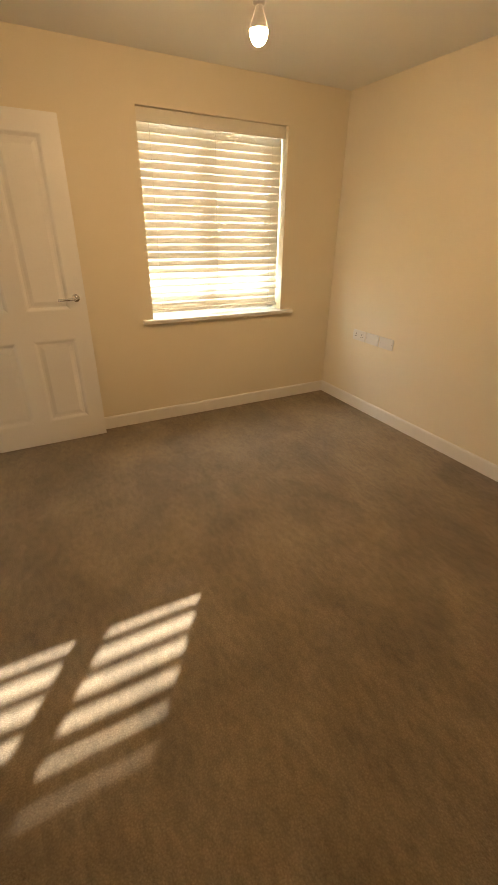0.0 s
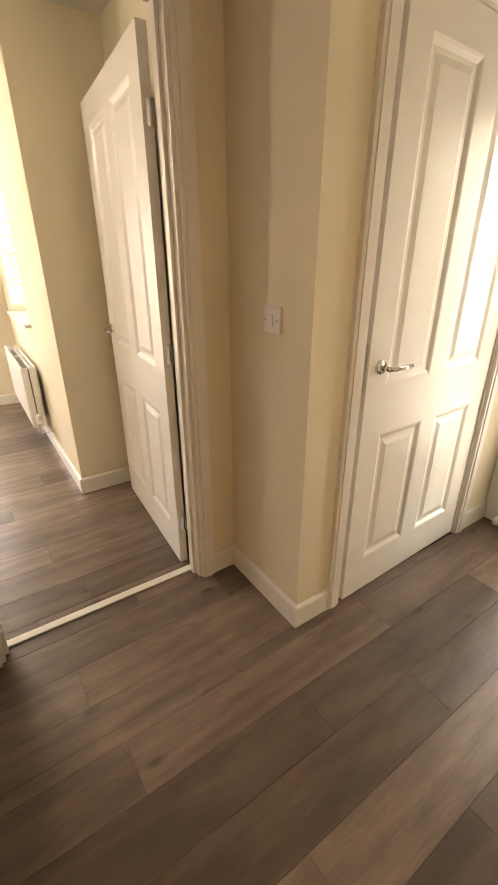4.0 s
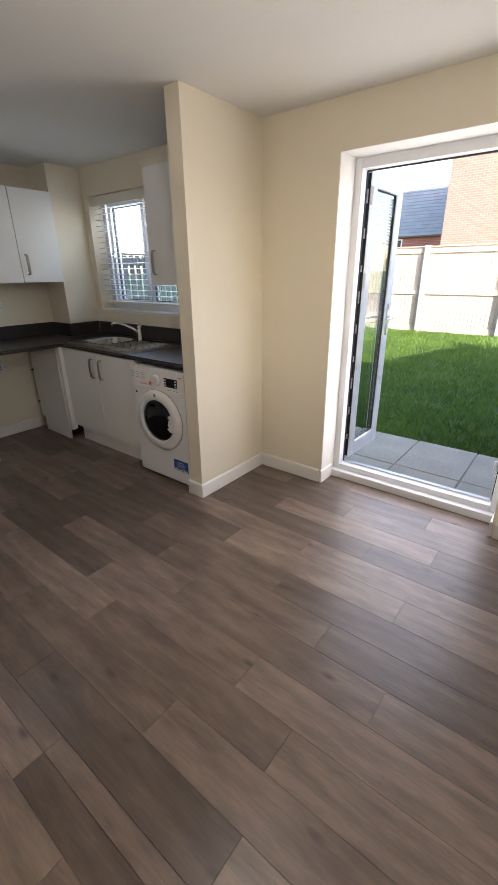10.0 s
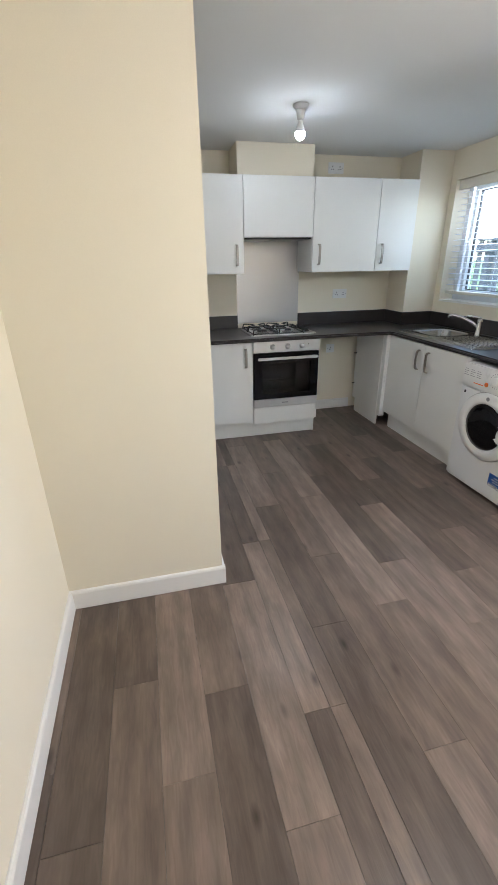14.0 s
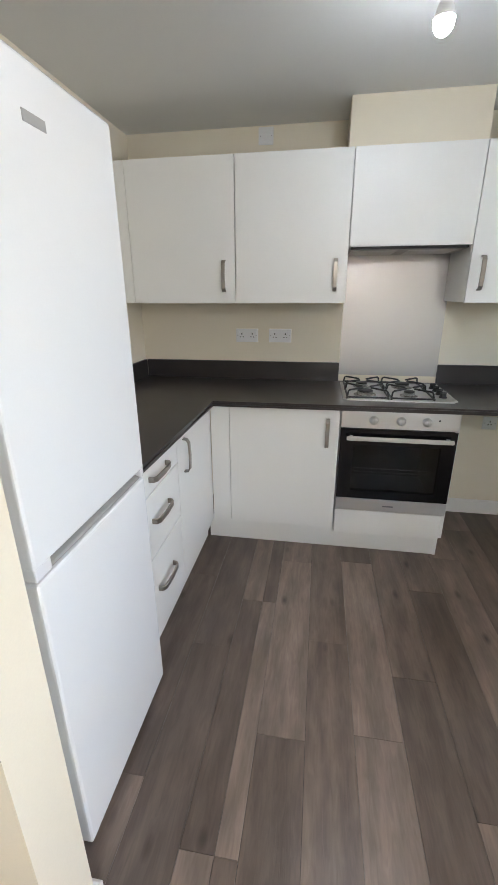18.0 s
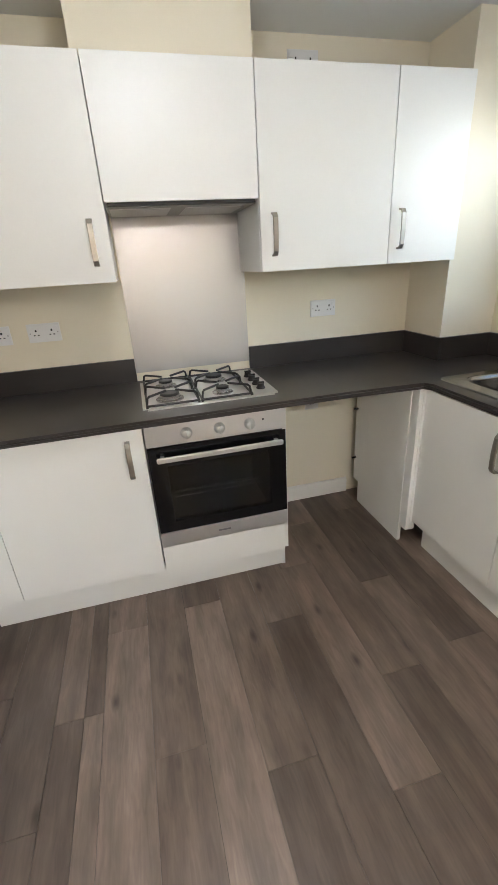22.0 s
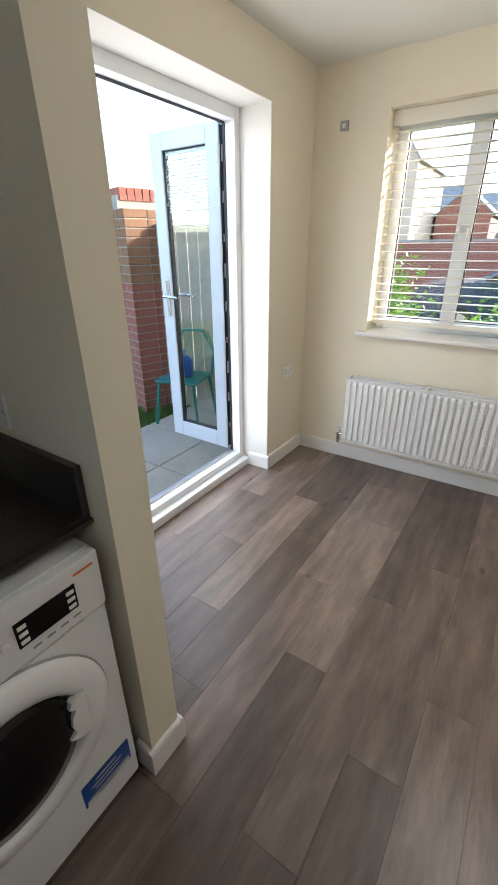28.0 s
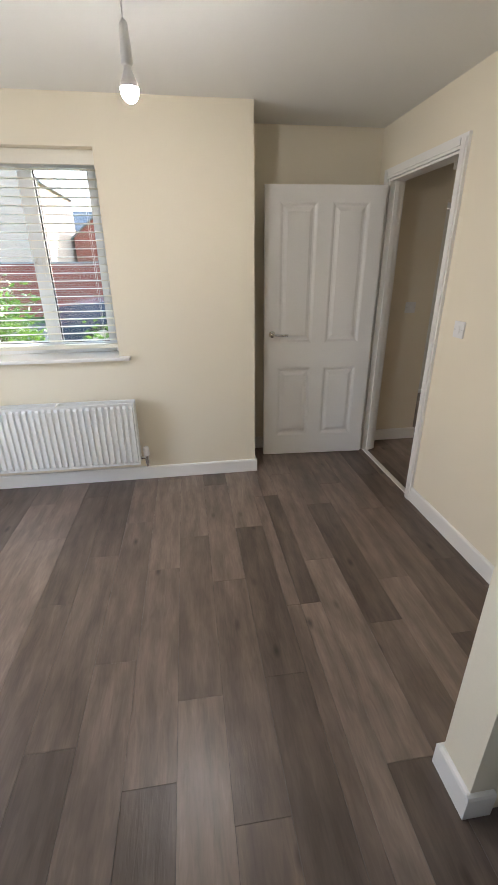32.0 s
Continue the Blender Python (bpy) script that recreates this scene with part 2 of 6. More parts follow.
M_BULB = glow_mat("lit_led_bulb", (1.0, 0.95, 0.88), 85)
M_BULBC = glow_mat("lit_cool_led_bulb", (0.88, 0.95, 1.0), 20)
M_BULBW = glow_mat("lit_warm_led_bulb", (1.0, 0.65, 0.35), 70)
M_BULBOFF = mat("unlit_opal_bulb", (0.80, 0.78, 0.74), 0.25, bump=0)


def plank_mat():
    m = mat("grey_oak_vinyl", (0.20, 0.155, 0.125), 0.31, bump=0, spec=0.46)
    n, l = m.node_tree.nodes, m.node_tree.links
    bsdf = n["Principled BSDF"]
    tc, info = n.new("ShaderNodeTexCoord"), n.new("ShaderNodeObjectInfo")
    shift = n.new("ShaderNodeVectorMath")
    shift.operation = "MULTIPLY_ADD"
    comb = n.new("ShaderNodeCombineXYZ")
    for k, s in enumerate((37.0, 91.0, 53.0)):
        mu = n.new("ShaderNodeMath")
        mu.operation = "MULTIPLY"
        mu.inputs[1].default_value = s
        l.new(info.outputs["Random"], mu.inputs[0])
        l.new(mu.outputs[0], comb.inputs[k])
    shift.inputs[1].default_value = (1, 1, 1)
    l.new(tc.outputs["Object"], shift.inputs[0])
    l.new(comb.outputs[0], shift.inputs[2])
    mp = n.new("ShaderNodeMapping")
    mp.inputs["Scale"].default_value = (5.0, 38, 1)
    l.new(shift.outputs[0], mp.inputs[0])
    grain = n.new("ShaderNodeTexNoise")
    grain.inputs["Scale"].default_value, grain.inputs["Detail"].default_value, grain.inputs["Distortion"].default_value = 2.0, 10, 0.9
    l.new(mp.outputs[0], grain.inputs["Vector"])
    mp2 = n.new("ShaderNodeMapping")
    mp2.inputs["Scale"].default_value = (2.0, 5.0, 1)
    l.new(shift.outputs[0], mp2.inputs[0])
    cloud = n.new("ShaderNodeTexNoise")
    cloud.inputs["Scale"].default_value, cloud.inputs["Detail"].default_value = 2.0, 4
    l.new(mp2.outputs[0], cloud.inputs["Vector"])
    knot = n.new("ShaderNodeTexVoronoi")
    knot.inputs["Scale"].default_value = 1.0
    mp3 = n.new("ShaderNodeMapping")
    mp3.inputs["Scale"].default_value = (3.0, 7.0, 1)
    l.new(shift.outputs[0], mp3.inputs[0])
    l.new(mp3.outputs[0], knot.inputs["Vector"])
    kr = n.new("ShaderNodeMapRange")
    kr.inputs[1].default_value, kr.inputs[2].default_value, kr.inputs[3].default_value, kr.inputs[4].default_value = 0.02, 0.13, 0.38, 1.0
    l.new(knot.outputs["Distance"], kr.inputs[0])
    tone = n.new("ShaderNodeValToRGB")
    e = tone.color_ramp.elements
    tone.color_ramp.interpolation = "CONSTANT"
    e[0].position, e[0].color = 0.0, (0.124, 0.092, 0.073, 1)
    e[1].position, e[1].color = 0.24, (0.172, 0.128, 0.102, 1)
    for p, c in ((0.5, (0.202, 0.151, 0.121, 1)), (0.78, (0.232, 0.176, 0.141, 1))):
        el = tone.color_ramp.elements.new(p)
        el.color = c
    l.new(info.outputs["Random"], tone.inputs[0])
    g1 = n.new("ShaderNodeMapRange")
    g1.inputs[1].default_value, g1.inputs[2].default_value, g1.inputs[3].default_value, g1.inputs[4].default_value = 0.3, 0.7, 0.85, 1.14
    l.new(grain.outputs[0], g1.inputs[0])
    g2 = n.new("ShaderNodeMapRange")
    g2.inputs[1].default_value, g2.inputs[2].default_value, g2.inputs[3].default_value, g2.inputs[4].default_value = 0.32, 0.68, 0.78, 1.18
    l.new(cloud.outputs[0], g2.inputs[0])
    m1, m2 = n.new("ShaderNodeMath"), n.new("ShaderNodeMath")
    m1.operation = m2.operation = "MULTIPLY"
    l.new(g1.outputs[0], m1.inputs[0]), l.new(g2.outputs[0], m1.inputs[1])
    mp4 = n.new("ShaderNodeMapping")
    mp4.inputs["Scale"].default_value = (0.55, 1.6, 1)
    l.new(shift.outputs[0], mp4.inputs[0])
    ring = n.new("ShaderNodeTexWave")
    ring.bands_direction = "Y"
    for k, v in (("Scale", 2.4), ("Distortion", 11.0), ("Detail", 4.0), ("Detail Scale", 0.8), ("Detail Roughness", 0.55)):
        ring.inputs[k].default_value = v
    l.new(mp4.outputs[0], ring.inputs["Vector"])
    g3 = n.new("ShaderNodeMapRange")
    g3.inputs[3].default_value, g3.inputs[4].default_value = 0.87, 1.07
    l.new(ring.outputs["Fac"], g3.inputs[0])
    m3 = n.new("ShaderNodeMath")
    m3.operation = "MULTIPLY"
    l.new(m1.outputs[0], m3.inputs[0]), l.new(g3.outputs[0], m3.inputs[1])
    l.new(m3.outputs[0], m2.inputs[0]), l.new(kr.outputs[0], m2.inputs[1])
    out = n.new("ShaderNodeVectorMath")
    out.operation = "SCALE"
    l.new(tone.outputs[0], out.inputs[0]), l.new(m2.outputs[0], out.inputs["Scale"])
    l.new(out.outputs[0], bsdf.inputs["Base Color"])
    b = n.new("ShaderNodeBump")
    b.inputs["Strength"].default_value, b.inputs["Distance"].default_value = 0.45, 0.0016
    l.new(grain.outputs[0], b.inputs["Height"])
    l.new(b.outputs[0], bsdf.inputs["Normal"])
    return m


M_PLANK = plank_mat()


def carpet_mat():
    m = mat("brown_carpet", (0.262, 0.200, 0.124), 1.0, var=0.30, scale=5.0, fine=190, bump=0.7, dist=0.004, spec=0.1)
    n, l = m.node_tree.nodes, m.node_tree.links
    bsdf = n["Principled BSDF"]
    bsdf.inputs["Sheen Weight"].default_value = 0.25
    bsdf.inputs["Sheen Roughness"].default_value = 0.6
    src = bsdf.inputs["Base Color"].links[0].from_socket
    tc = n.new("ShaderNodeTexCoord")
    mp = n.new("ShaderNodeMapping")
    mp.inputs["Rotation"].default_value = (0, 0, 0.6)
    mp.inputs["Scale"].default_value = (1.0, 1.9, 1)
    l.new(tc.outputs["Object"], mp.inputs[0])
    brush = n.new("ShaderNodeTexNoise")
    brush.inputs["Scale"].default_value, brush.inputs["Detail"].default_value, brush.inputs["Distortion"].default_value = 1.3, 3, 0.8
    l.new(mp.outputs[0], brush.inputs["Vector"])
    r = n.new("ShaderNodeMapRange")
    r.inputs[1].default_value, r.inputs[2].default_value, r.inputs[3].default_value, r.inputs[4].default_value = 0.36, 0.64, 0.80, 1.14
    l.new(brush.outputs[0], r.inputs[0])
    v = n.new("ShaderNodeVectorMath")
    v.operation = "SCALE"
    # tufts and trodden flecks
    tuft, fleck = n.new("ShaderNodeTexVoronoi"), n.new("ShaderNodeTexNoise")
    tuft.inputs["Scale"].default_value = 150
    fleck.inputs["Scale"].default_value, fleck.inputs["Detail"].default_value, fleck.inputs["Distortion"].default_value = 20, 6, 0.35
    l.new(tc.outputs["Object"], tuft.inputs["Vector"]), l.new(mp.outputs[0], fleck.inputs["Vector"])
    r2, r3 = n.new("ShaderNodeMapRange"), n.new("ShaderNodeMapRange")
    for q, vals in ((r2, (0.0, 0.75, 1.12, 0.84)), (r3, (0.34, 0.62, 0.86, 1.08))):
        for k in range(4):
            q.inputs[k + 1].default_value = vals[k]
    l.new(tuft.outputs["Distance"], r2.inputs[0]), l.new(fleck.outputs[0], r3.inputs[0])
    p1, p2 = n.new("ShaderNodeMath"), n.new("ShaderNodeMath")
    p1.operation = p2.operation = "MULTIPLY"
    l.new(r2.outputs[0], p1.inputs[0]), l.new(r3.outputs[0], p1.inputs[1])
    l.new(p1.outputs[0], p2.inputs[0]), l.new(r.outputs[0], p2.inputs[1])
    l.new(src, v.inputs[0]), l.new(p2.outputs[0], v.inputs["Scale"])
    l.new(v.outputs[0], bsdf.inputs["Base Color"])
    return m


M_CARPET = carpet_mat()


def brickwork_mat(name, c1, c2, mortar):
    m = mat(name, c1, 0.85, bump=0)
    n, l = m.node_tree.nodes, m.node_tree.links
    tc = n.new("ShaderNodeTexCoord")
    mp = n.new("ShaderNodeMapping")
    mp.inputs["Rotation"].default_value = (radians(90), 0, 0)
    l.new(tc.outputs["Object"], mp.inputs[0])
    br = n.new("ShaderNodeTexBrick")
    br.inputs["Color1"].default_value, br.inputs["Color2"].default_value, br.inputs["Mortar"].default_value = (*c1, 1), (*c2, 1), (*mortar, 1)
    br.inputs["Scale"].default_value, br.inputs["Brick Width"].default_value, br.inputs["Row Height"].default_value = 1.0, 0.225, 0.075
    br.inputs["Mortar Size"].default_value = 0.007
    l.new(mp.outputs[0], br.inputs["Vector"])
    l.new(br.outputs["Color"], n["Principled BSDF"].inputs["Base Color"])
    bp = n.new("ShaderNodeBump")
    bp.inputs["Distance"].default_value = 0.006
    bp.invert = True
    l.new(br.outputs["Fac"], bp.inputs["Height"])
    l.new(bp.outputs[0], n["Principled BSDF"].inputs["Normal"])
    return m


M_HBRICK = brickwork_mat("house_brickwork", (0.22, 0.135, 0.100), (0.26, 0.165, 0.120), (0.28, 0.24, 0.20))
M_HBRICK2 = brickwork_mat("red_house_brickwork", (0.36, 0.10, 0.07), (0.30, 0.09, 0.06), (0.35, 0.25, 0.2))


# mesh helpers
def B(bm, a, b):
    v = [bm.verts.new((x, y, z)) for x in (a[0], b[0]) for y in (a[1], b[1]) for z in (a[2], b[2])]
    for f in ((0, 1, 3, 2), (4, 6, 7, 5), (0, 4, 5, 1), (2, 3, 7, 6), (0, 2, 6, 4), (1, 5, 7, 3)):
        bm.faces.new([v[i] for i in f])
    return v


def part(name, bm, material, parent=None, label="", smooth=False):
    bmesh.ops.recalc_face_normals(bm, faces=bm.faces)
    me = bpy.data.meshes.new(name)
    bm.to_mesh(me)
    bm.free()
    me.materials.append(material)
    if smooth:
        for p in me.polygons:
            p.use_smooth = True
    ob = new(name, me)
    ob.parent = parent
    if label:
        ob["label"] = label
    return ob


def box(name, parent, material, a, b, bevel=0.0, label="", seg=2):
    lo = [min(p, q) for p, q in zip(a, b)]
    hi = [max(p, q) for p, q in zip(a, b)]
    bm = bmesh.new()
    B(bm, lo, hi)
    if bevel:
        bmesh.ops.bevel(bm, geom=bm.edges[:], offset=bevel, segments=seg, affect="EDGES", profile=0.6)
    return part(name, bm, material, parent, label)


def boxes(name, parent, material, items, label=""):
    bm = bmesh.new()
    for a, b in items:
        B(bm, a, b)
    return part(name, bm, material, parent, label)


def cyl(bm, p, q, r, r2=None, seg=16):
    p, q = Vector(p), Vector(q)
    d = q - p
    m = Matrix.Translation((p + q) / 2) @ d.to_track_quat("Z", "Y").to_matrix().to_4x4()
    bmesh.ops.create_cone(bm, cap_ends=True, segments=seg, radius1=r, radius2=r if r2 is None else r2, depth=d.length, matrix=m)


def tube(bm, pts, r, seg=8):
    pts = [Vector(p) for p in pts]
    rings = []
    for i, p in enumerate(pts):
        d = (pts[min(i + 1, len(pts) - 1)] - pts[max(i - 1, 0)]).normalized()
        q = d.to_track_quat("Z", "Y")
        rings.append([bm.verts.new(p + q @ Vector((r * math.cos(a), r * math.sin(a), 0))) for a in [2 * math.pi * k / seg for k in range(seg)]])
    for a, b in zip(rings, rings[1:]):
        for k in range(seg):
            bm.faces.new((a[k], a[(k + 1) % seg], b[(k + 1) % seg], b[k]))
    bm.faces.new(rings[0][::-1]), bm.faces.new(rings[-1])


def lathe(bm, prof, c=(0, 0, 0), seg=24, axis="z"):
    rings = []
    for r, h in prof:
        ring = []
        for k in range(seg):
            a = 2 * math.pi * k / seg
            u, v = r * math.cos(a), r * math.sin(a)
            p = (u, v, h) if axis == "z" else ((u, h, v) if axis == "y" else (h, u, v))
            ring.append(bm.verts.new((c[0] + p[0], c[1] + p[1], c[2] + p[2])))
        rings.append(ring)
    for a, b in zip(rings, rings[1:]):
        for k in range(seg):
            bm.faces.new((a[k], a[(k + 1) % seg], b[(k + 1) % seg], b[k]))
    bm.faces.new(rings[0][::-1]), bm.faces.new(rings[-1])


def thing(name, label, category, at=(0, 0, 0), rz=0.0, group="", kind=""):
    ob = new(name)
    ob.empty_display_size = 0.05
    ob.matrix_world = pose(*at, 0, 0, rz)
    return tagged(ob, label, category, group, kind)


def poly(name, material, pts, z0, z1):
    bm = bmesh.new()
    lo = [bm.verts.new((x, y, z0)) for x, y in pts]
    hi = [bm.verts.new((x, y, z1)) for x, y in pts]
    bm.faces.new(lo[::-1]), bm.faces.new(hi)
    for i in range(len(pts)):
        j = (i + 1) % len(pts)
        bm.faces.new((lo[i], lo[j], hi[j], hi[i]))
    return part(name, bm, material)


# ---- the shell ----
H = 2.362


def wall(name, items, label):
    return tagged(boxes(name, None, M_WALL, items), label, "wall", kind="structure")


def holed(axis, p, q, t0, t1, hole_list, top=H, z0=-0.1):
    """Boxes of a wall along x or y from p to q, between t0 and t1 across, round its holes (from, to, sill, head)."""
    out, at = [], p
    def add(u, v, a, b):
        if v - u > 1e-4 and b - a > 1e-4:
            out.append(((u, t0, a), (v, t1, b)) if axis == "x" else ((t0, u, a), (t1, v, b)))
    for u, v, a, b in hole_list:
        add(at, u, z0, top)
        add(u, v, z0, a)
        add(u, v, b, top)
        at = v
    add(at, q, z0, top)
    return out


WALL_N, WALL_E, WALL_W = 4.60, 0.44, -4.15
wall("wall_north", holed("x", -4.40, 0.72, WALL_N, 4.88, [(-3.75, -2.60, 1.145, 2.13), (-1.20, -0.05, -0.1, 2.107)]), "cream painted plaster outer wall with a garden door")
wall("wall_east", holed("y", 2.335, WALL_N, WALL_E, 0.72, [(3.26, 4.15, 0.935, 2.115)]), "cream painted plaster wall round the dining window")
wall("wall_jog", [((0.72, 2.335, -0.1), (2.52, 2.37, H))] + holed("y", 0.89, 2.335, 2.40, 2.52, [(1.15, 1.85, 1.1, 2.05)]), "cream plaster return beside the open door")
wall("wall_switch", [((0.876, 0.89, -0.1), (1.0, 2.335, H))], "cream plaster wall between hall and cloakroom")
wall("wall_south", holed("x", -4.40, 0.876, 1.25, 1.35, [(-0.13, 0.71, -0.1, 2.04)]), "cream plaster wall with the dining doorway")
wall("wall_nib", [((-1.86, 1.35, -0.1), (-1.73, 2.075, H))], "cream plaster nib wall beside the fridge freezer")
wall("wall_partition", [((-1.86, 3.895, -0.1), (-1.75, WALL_N, H))], "cream plaster partition beside the washing machine")
wall("wall_west", [((-4.40, 1.35, -0.1), (WALL_W, WALL_N, H))], "cream plaster kitchen wall behind the hob")
wall("wall_pipe_box", [((WALL_W, 4.28, -0.05), (-3.832, WALL_N, H))], "cream boxed-in pipe corner beside the sink")
wall("wall_cloakroom", holed("x", 0.876, 2.40, 0.79, 0.89, [(1.085, 1.985, -0.1, 2.02)]), "cream plaster wall with the cloakroom door")
wall("wall_entrance", [((2.12, -0.31, 2.09), (2.40, 0.79, H)), ((2.12, -0.31, -0.1), (2.40, -0.21, 2.09))], "cream plaster wall over the front door")
wall("wall_living_return", [((0.44, -0.31, -0.1), (2.12, -0.21, H))], "cream plaster wall beside the living room door")
wall("wall_living_north", [((-3.60, 0.37, -0.1), (-0.305, 0.47, H))], "cream plaster living room wall")
wall("wall_living_east", holed("y", -3.31, -0.31, 0.44, 0.72, [(-2.675, -1.56, 0.815, 2.10)]), "cream plaster wall with the living room window")
wall("wall_living_south", [((-3.70, -3.31, -0.1), (0.44, -3.21, H))], "cream plaster living room wall")
wall("wall_living_west", [((-3.70, -3.21, -0.1), (-3.60, 0.47, H))], "cream plaster living room end wall")
wall("wall_hall_west", [((-1.60, 0.47, -0.1), (-1.50, 1.25, H))], "cream plaster hall end wall")
# the angled wall over the living room doorway
DA, DB = Vector((-0.305, 0.37, 0)), Vector((0.44, -0.237, 0))
DANG = math.degrees(math.atan2(DB.y - DA.y, DB.x - DA.x))
DLEN = (DB - DA).length
DS0, DS1 = 0.050, 0.945
ang_wall = wall("wall_angled", [((0, 0, 2.04), (DLEN, 0.10, H)), ((0, 0.0, -0.1), (DS0, 0.10, 2.04)), ((DS1, 0.0, -0.1), (DLEN, 0.10, 2.04))], "cream plaster wall over the angled doorway")
ang_wall.matrix_world = pose(DA.x, DA.y, 0, 0, 0, DANG)
# unseen mass above the ceiling, added to shade the lawn and dining window
upper = boxes("upper_sun_block", None, M_BRICK, [((0.72, -0.31, H + 0.152), (2.52, 2.37, 5.2)), ((-4.4, 4.60, H + 0.152), (0.72, 4.88, 5.2)), ((0.44, 2.43, H + 0.152), (0.72, 4.60, 5.2)), ((-4.4, -3.31, 5.2), (0.72, 4.88, 5.4)), ((0.72, -0.31, 5.2), (2.52, 2.37, 5.4))])
tagged(upper, "unseen brick mass added over the rooms to block the sun", "wall", kind="structure")
ceil = boxes("ceiling", None, M_CEIL, [((-4.4, -3.31, H), (0.72, -0.31, H + 0.15)), ((-4.4, -0.31, H), (2.40, 0.89, H + 0.15)), ((-4.4, 0.89, H), (2.52, 2.37, H + 0.15)), ((-4.4, 2.37, H), (0.72, 4.88, H + 0.15))])
tagged(ceil, "flat white painted plaster ceiling", "ceiling", kind="structure")

# floors: carpet, and boards laid over a dark base
carpet = poly("floor_carpet", M_CARPET, [(-3.60, -3.21), (0.44, -3.21), (0.44, -0.237), (-0.305, 0.37), (-3.60, 0.37)], -0.1, 0.004)
tagged(carpet, "worn brown cut-pile carpet with brush marks", "carpet", kind="structure")
base = boxes("floor", None, M_HOLE, [((-4.2, 1.32, -0.1), (0.92, 4.79, -0.004)), ((-1.55, -0.25, -0.1), (2.3, 1.32, -0.006))])
tagged(base, "grey oak-effect vinyl plank floor", "floor", kind="structure")

# skirting boards: from, to along the wall face, and the side the room lies on
skirt_no = [0]


def skirting(p, q, side, h=0.10, t=0.015):
    p, q = Vector((*p, 0)), Vector((*q, 0))
    ang = math.degrees(math.atan2(q.y - p.y, q.x - p.x))
    bm = bmesh.new()
    L = (q - p).length
    s = side
    prof = [(0, 0), (t * s, 0), (t * s, h - 0.012), (t * 0.75 * s, h - 0.003), (t * 0.35 * s, h), (0, h)]
    v0 = [bm.verts.new((0, y, z)) for y, z in prof]
    v1 = [bm.verts.new((L, y, z)) for y, z in prof]
    bm.faces.new(v0), bm.faces.new(v1[::-1])
    for i in range(len(prof)):
        j = (i + 1) % len(prof)
        bm.faces.new((v0[i], v0[j], v1[j], v1[i]))
    ob = part("baseboard", bm, M_TRIM)
    ob.matrix_world = pose(p.x, p.y, 0.002, 0, 0, ang)
    return tagged(ob, "white painted skirting board along the wall", "skirting", kind="structure")


T = 0.015
for p, q, s in (((-1.75 - T * 0, WALL_N), (-1.20 - T, WALL_N), -1), ((-0.05 + T, WALL_N), (WALL_E, WALL_N), -1),
                ((-1.20, WALL_N - T), (-1.20, 4.75), -1), ((-0.05, WALL_N - T), (-0.05, 4.75), 1),
                ((-1.75, 3.895 - T), (-1.75, WALL_N - T), -1), ((-1.86 - T, 3.895), (-1.75, 3.895), -1), ((-1.86, 3.895), (-1.86, 3.95), 1),
                ((WALL_E, 2.335 - T), (WALL_E, WALL_N - T), 1), ((WALL_E, 2.335), (0.876, 2.335), -1), ((0.876, 1.35), (0.876, 2.335 - T), 1),
                ((-1.73 + T, 1.35), (-0.182, 1.35), 1), ((0.762, 1.35), (0.876 - T, 1.35), 1),
                ((-1.73, 1.35), (-1.73, 2.075 + T), -1), ((-1.86, 2.075), (-1.73, 2.075), 1), ((-1.86, 2.0), (-1.86, 2.075 + T), 1),
                ((0.876, 0.79 - T), (0.876, 1.25), 1), ((0.762, 1.25), (0.876 - T, 1.25), -1), ((-1.5, 1.25), (-0.182, 1.25), -1),
                ((0.876, 0.79), (1.033, 0.79), -1), ((2.037, 0.79), (2.25, 0.79), -1),
                ((0.44, -3.21 + T), (0.44, -0.26), 1), ((-3.6, -3.21), (0.44, -3.21), 1), ((-3.6, 0.37), (-0.315, 0.37), -1),
                ((WALL_W, 3.30), (WALL_W, 3.93), -1), ((0.52, -0.21), (2.12, -0.21), 1), ((-1.5, 0.47), (-0.30, 0.47), 1)):
    skirting(p, q, s)


# ---- doors, windows, blinds ----
def door_leaf(w, h, t=0.035):
    """A moulded four-panel leaf from x=0 (hinge) to w, y 0..t, z 0..h."""
    st, top, mid0, mid1, bot = 0.105, 0.10, 0.74, 0.93, 0.17
    xs = [0, st, w / 2 - 0.05, w / 2 + 0.05, w - st, w]
    zs = [0, bot, mid0, mid1, h - top, h]
    bm = bmesh.new()
    sides = []
    for y in (0, t):
        g = [[bm.verts.new((x, y, z)) for z in zs] for x in xs]
        sides.append(g)
        pan = []
        for i in range(5):
            for j in range(5):
                f = bm.faces.new((g[i][j], g[i + 1][j], g[i + 1][j + 1], g[i][j + 1]))
                if y:
                    f.normal_flip()
                if i in (1, 3) and j in (1, 3):
                    pan.append(f)
        bm.normal_update()
        for th, de in ((0.008, -0.002), (0.014, -0.007), (0.012, 0.0), (0.022, 0.006)):
            bmesh.ops.inset_individual(bm, faces=pan, thickness=th, depth=de, use_even_offset=True)
    a, b = sides
    rim = [(i, 0) for i in range(6)] + [(5, j) for j in range(1, 6)] + [(i, 5) for i in range(4, -1, -1)] + [(0, j) for j in range(4, 0, -1)]
    for k in range(len(rim)):
        (i, j), (m, n) = rim[k], rim[(k + 1) % len(rim)]
        bm.faces.new((a[i][j], a[m][n], b[m][n], b[i][j]))
    return bm


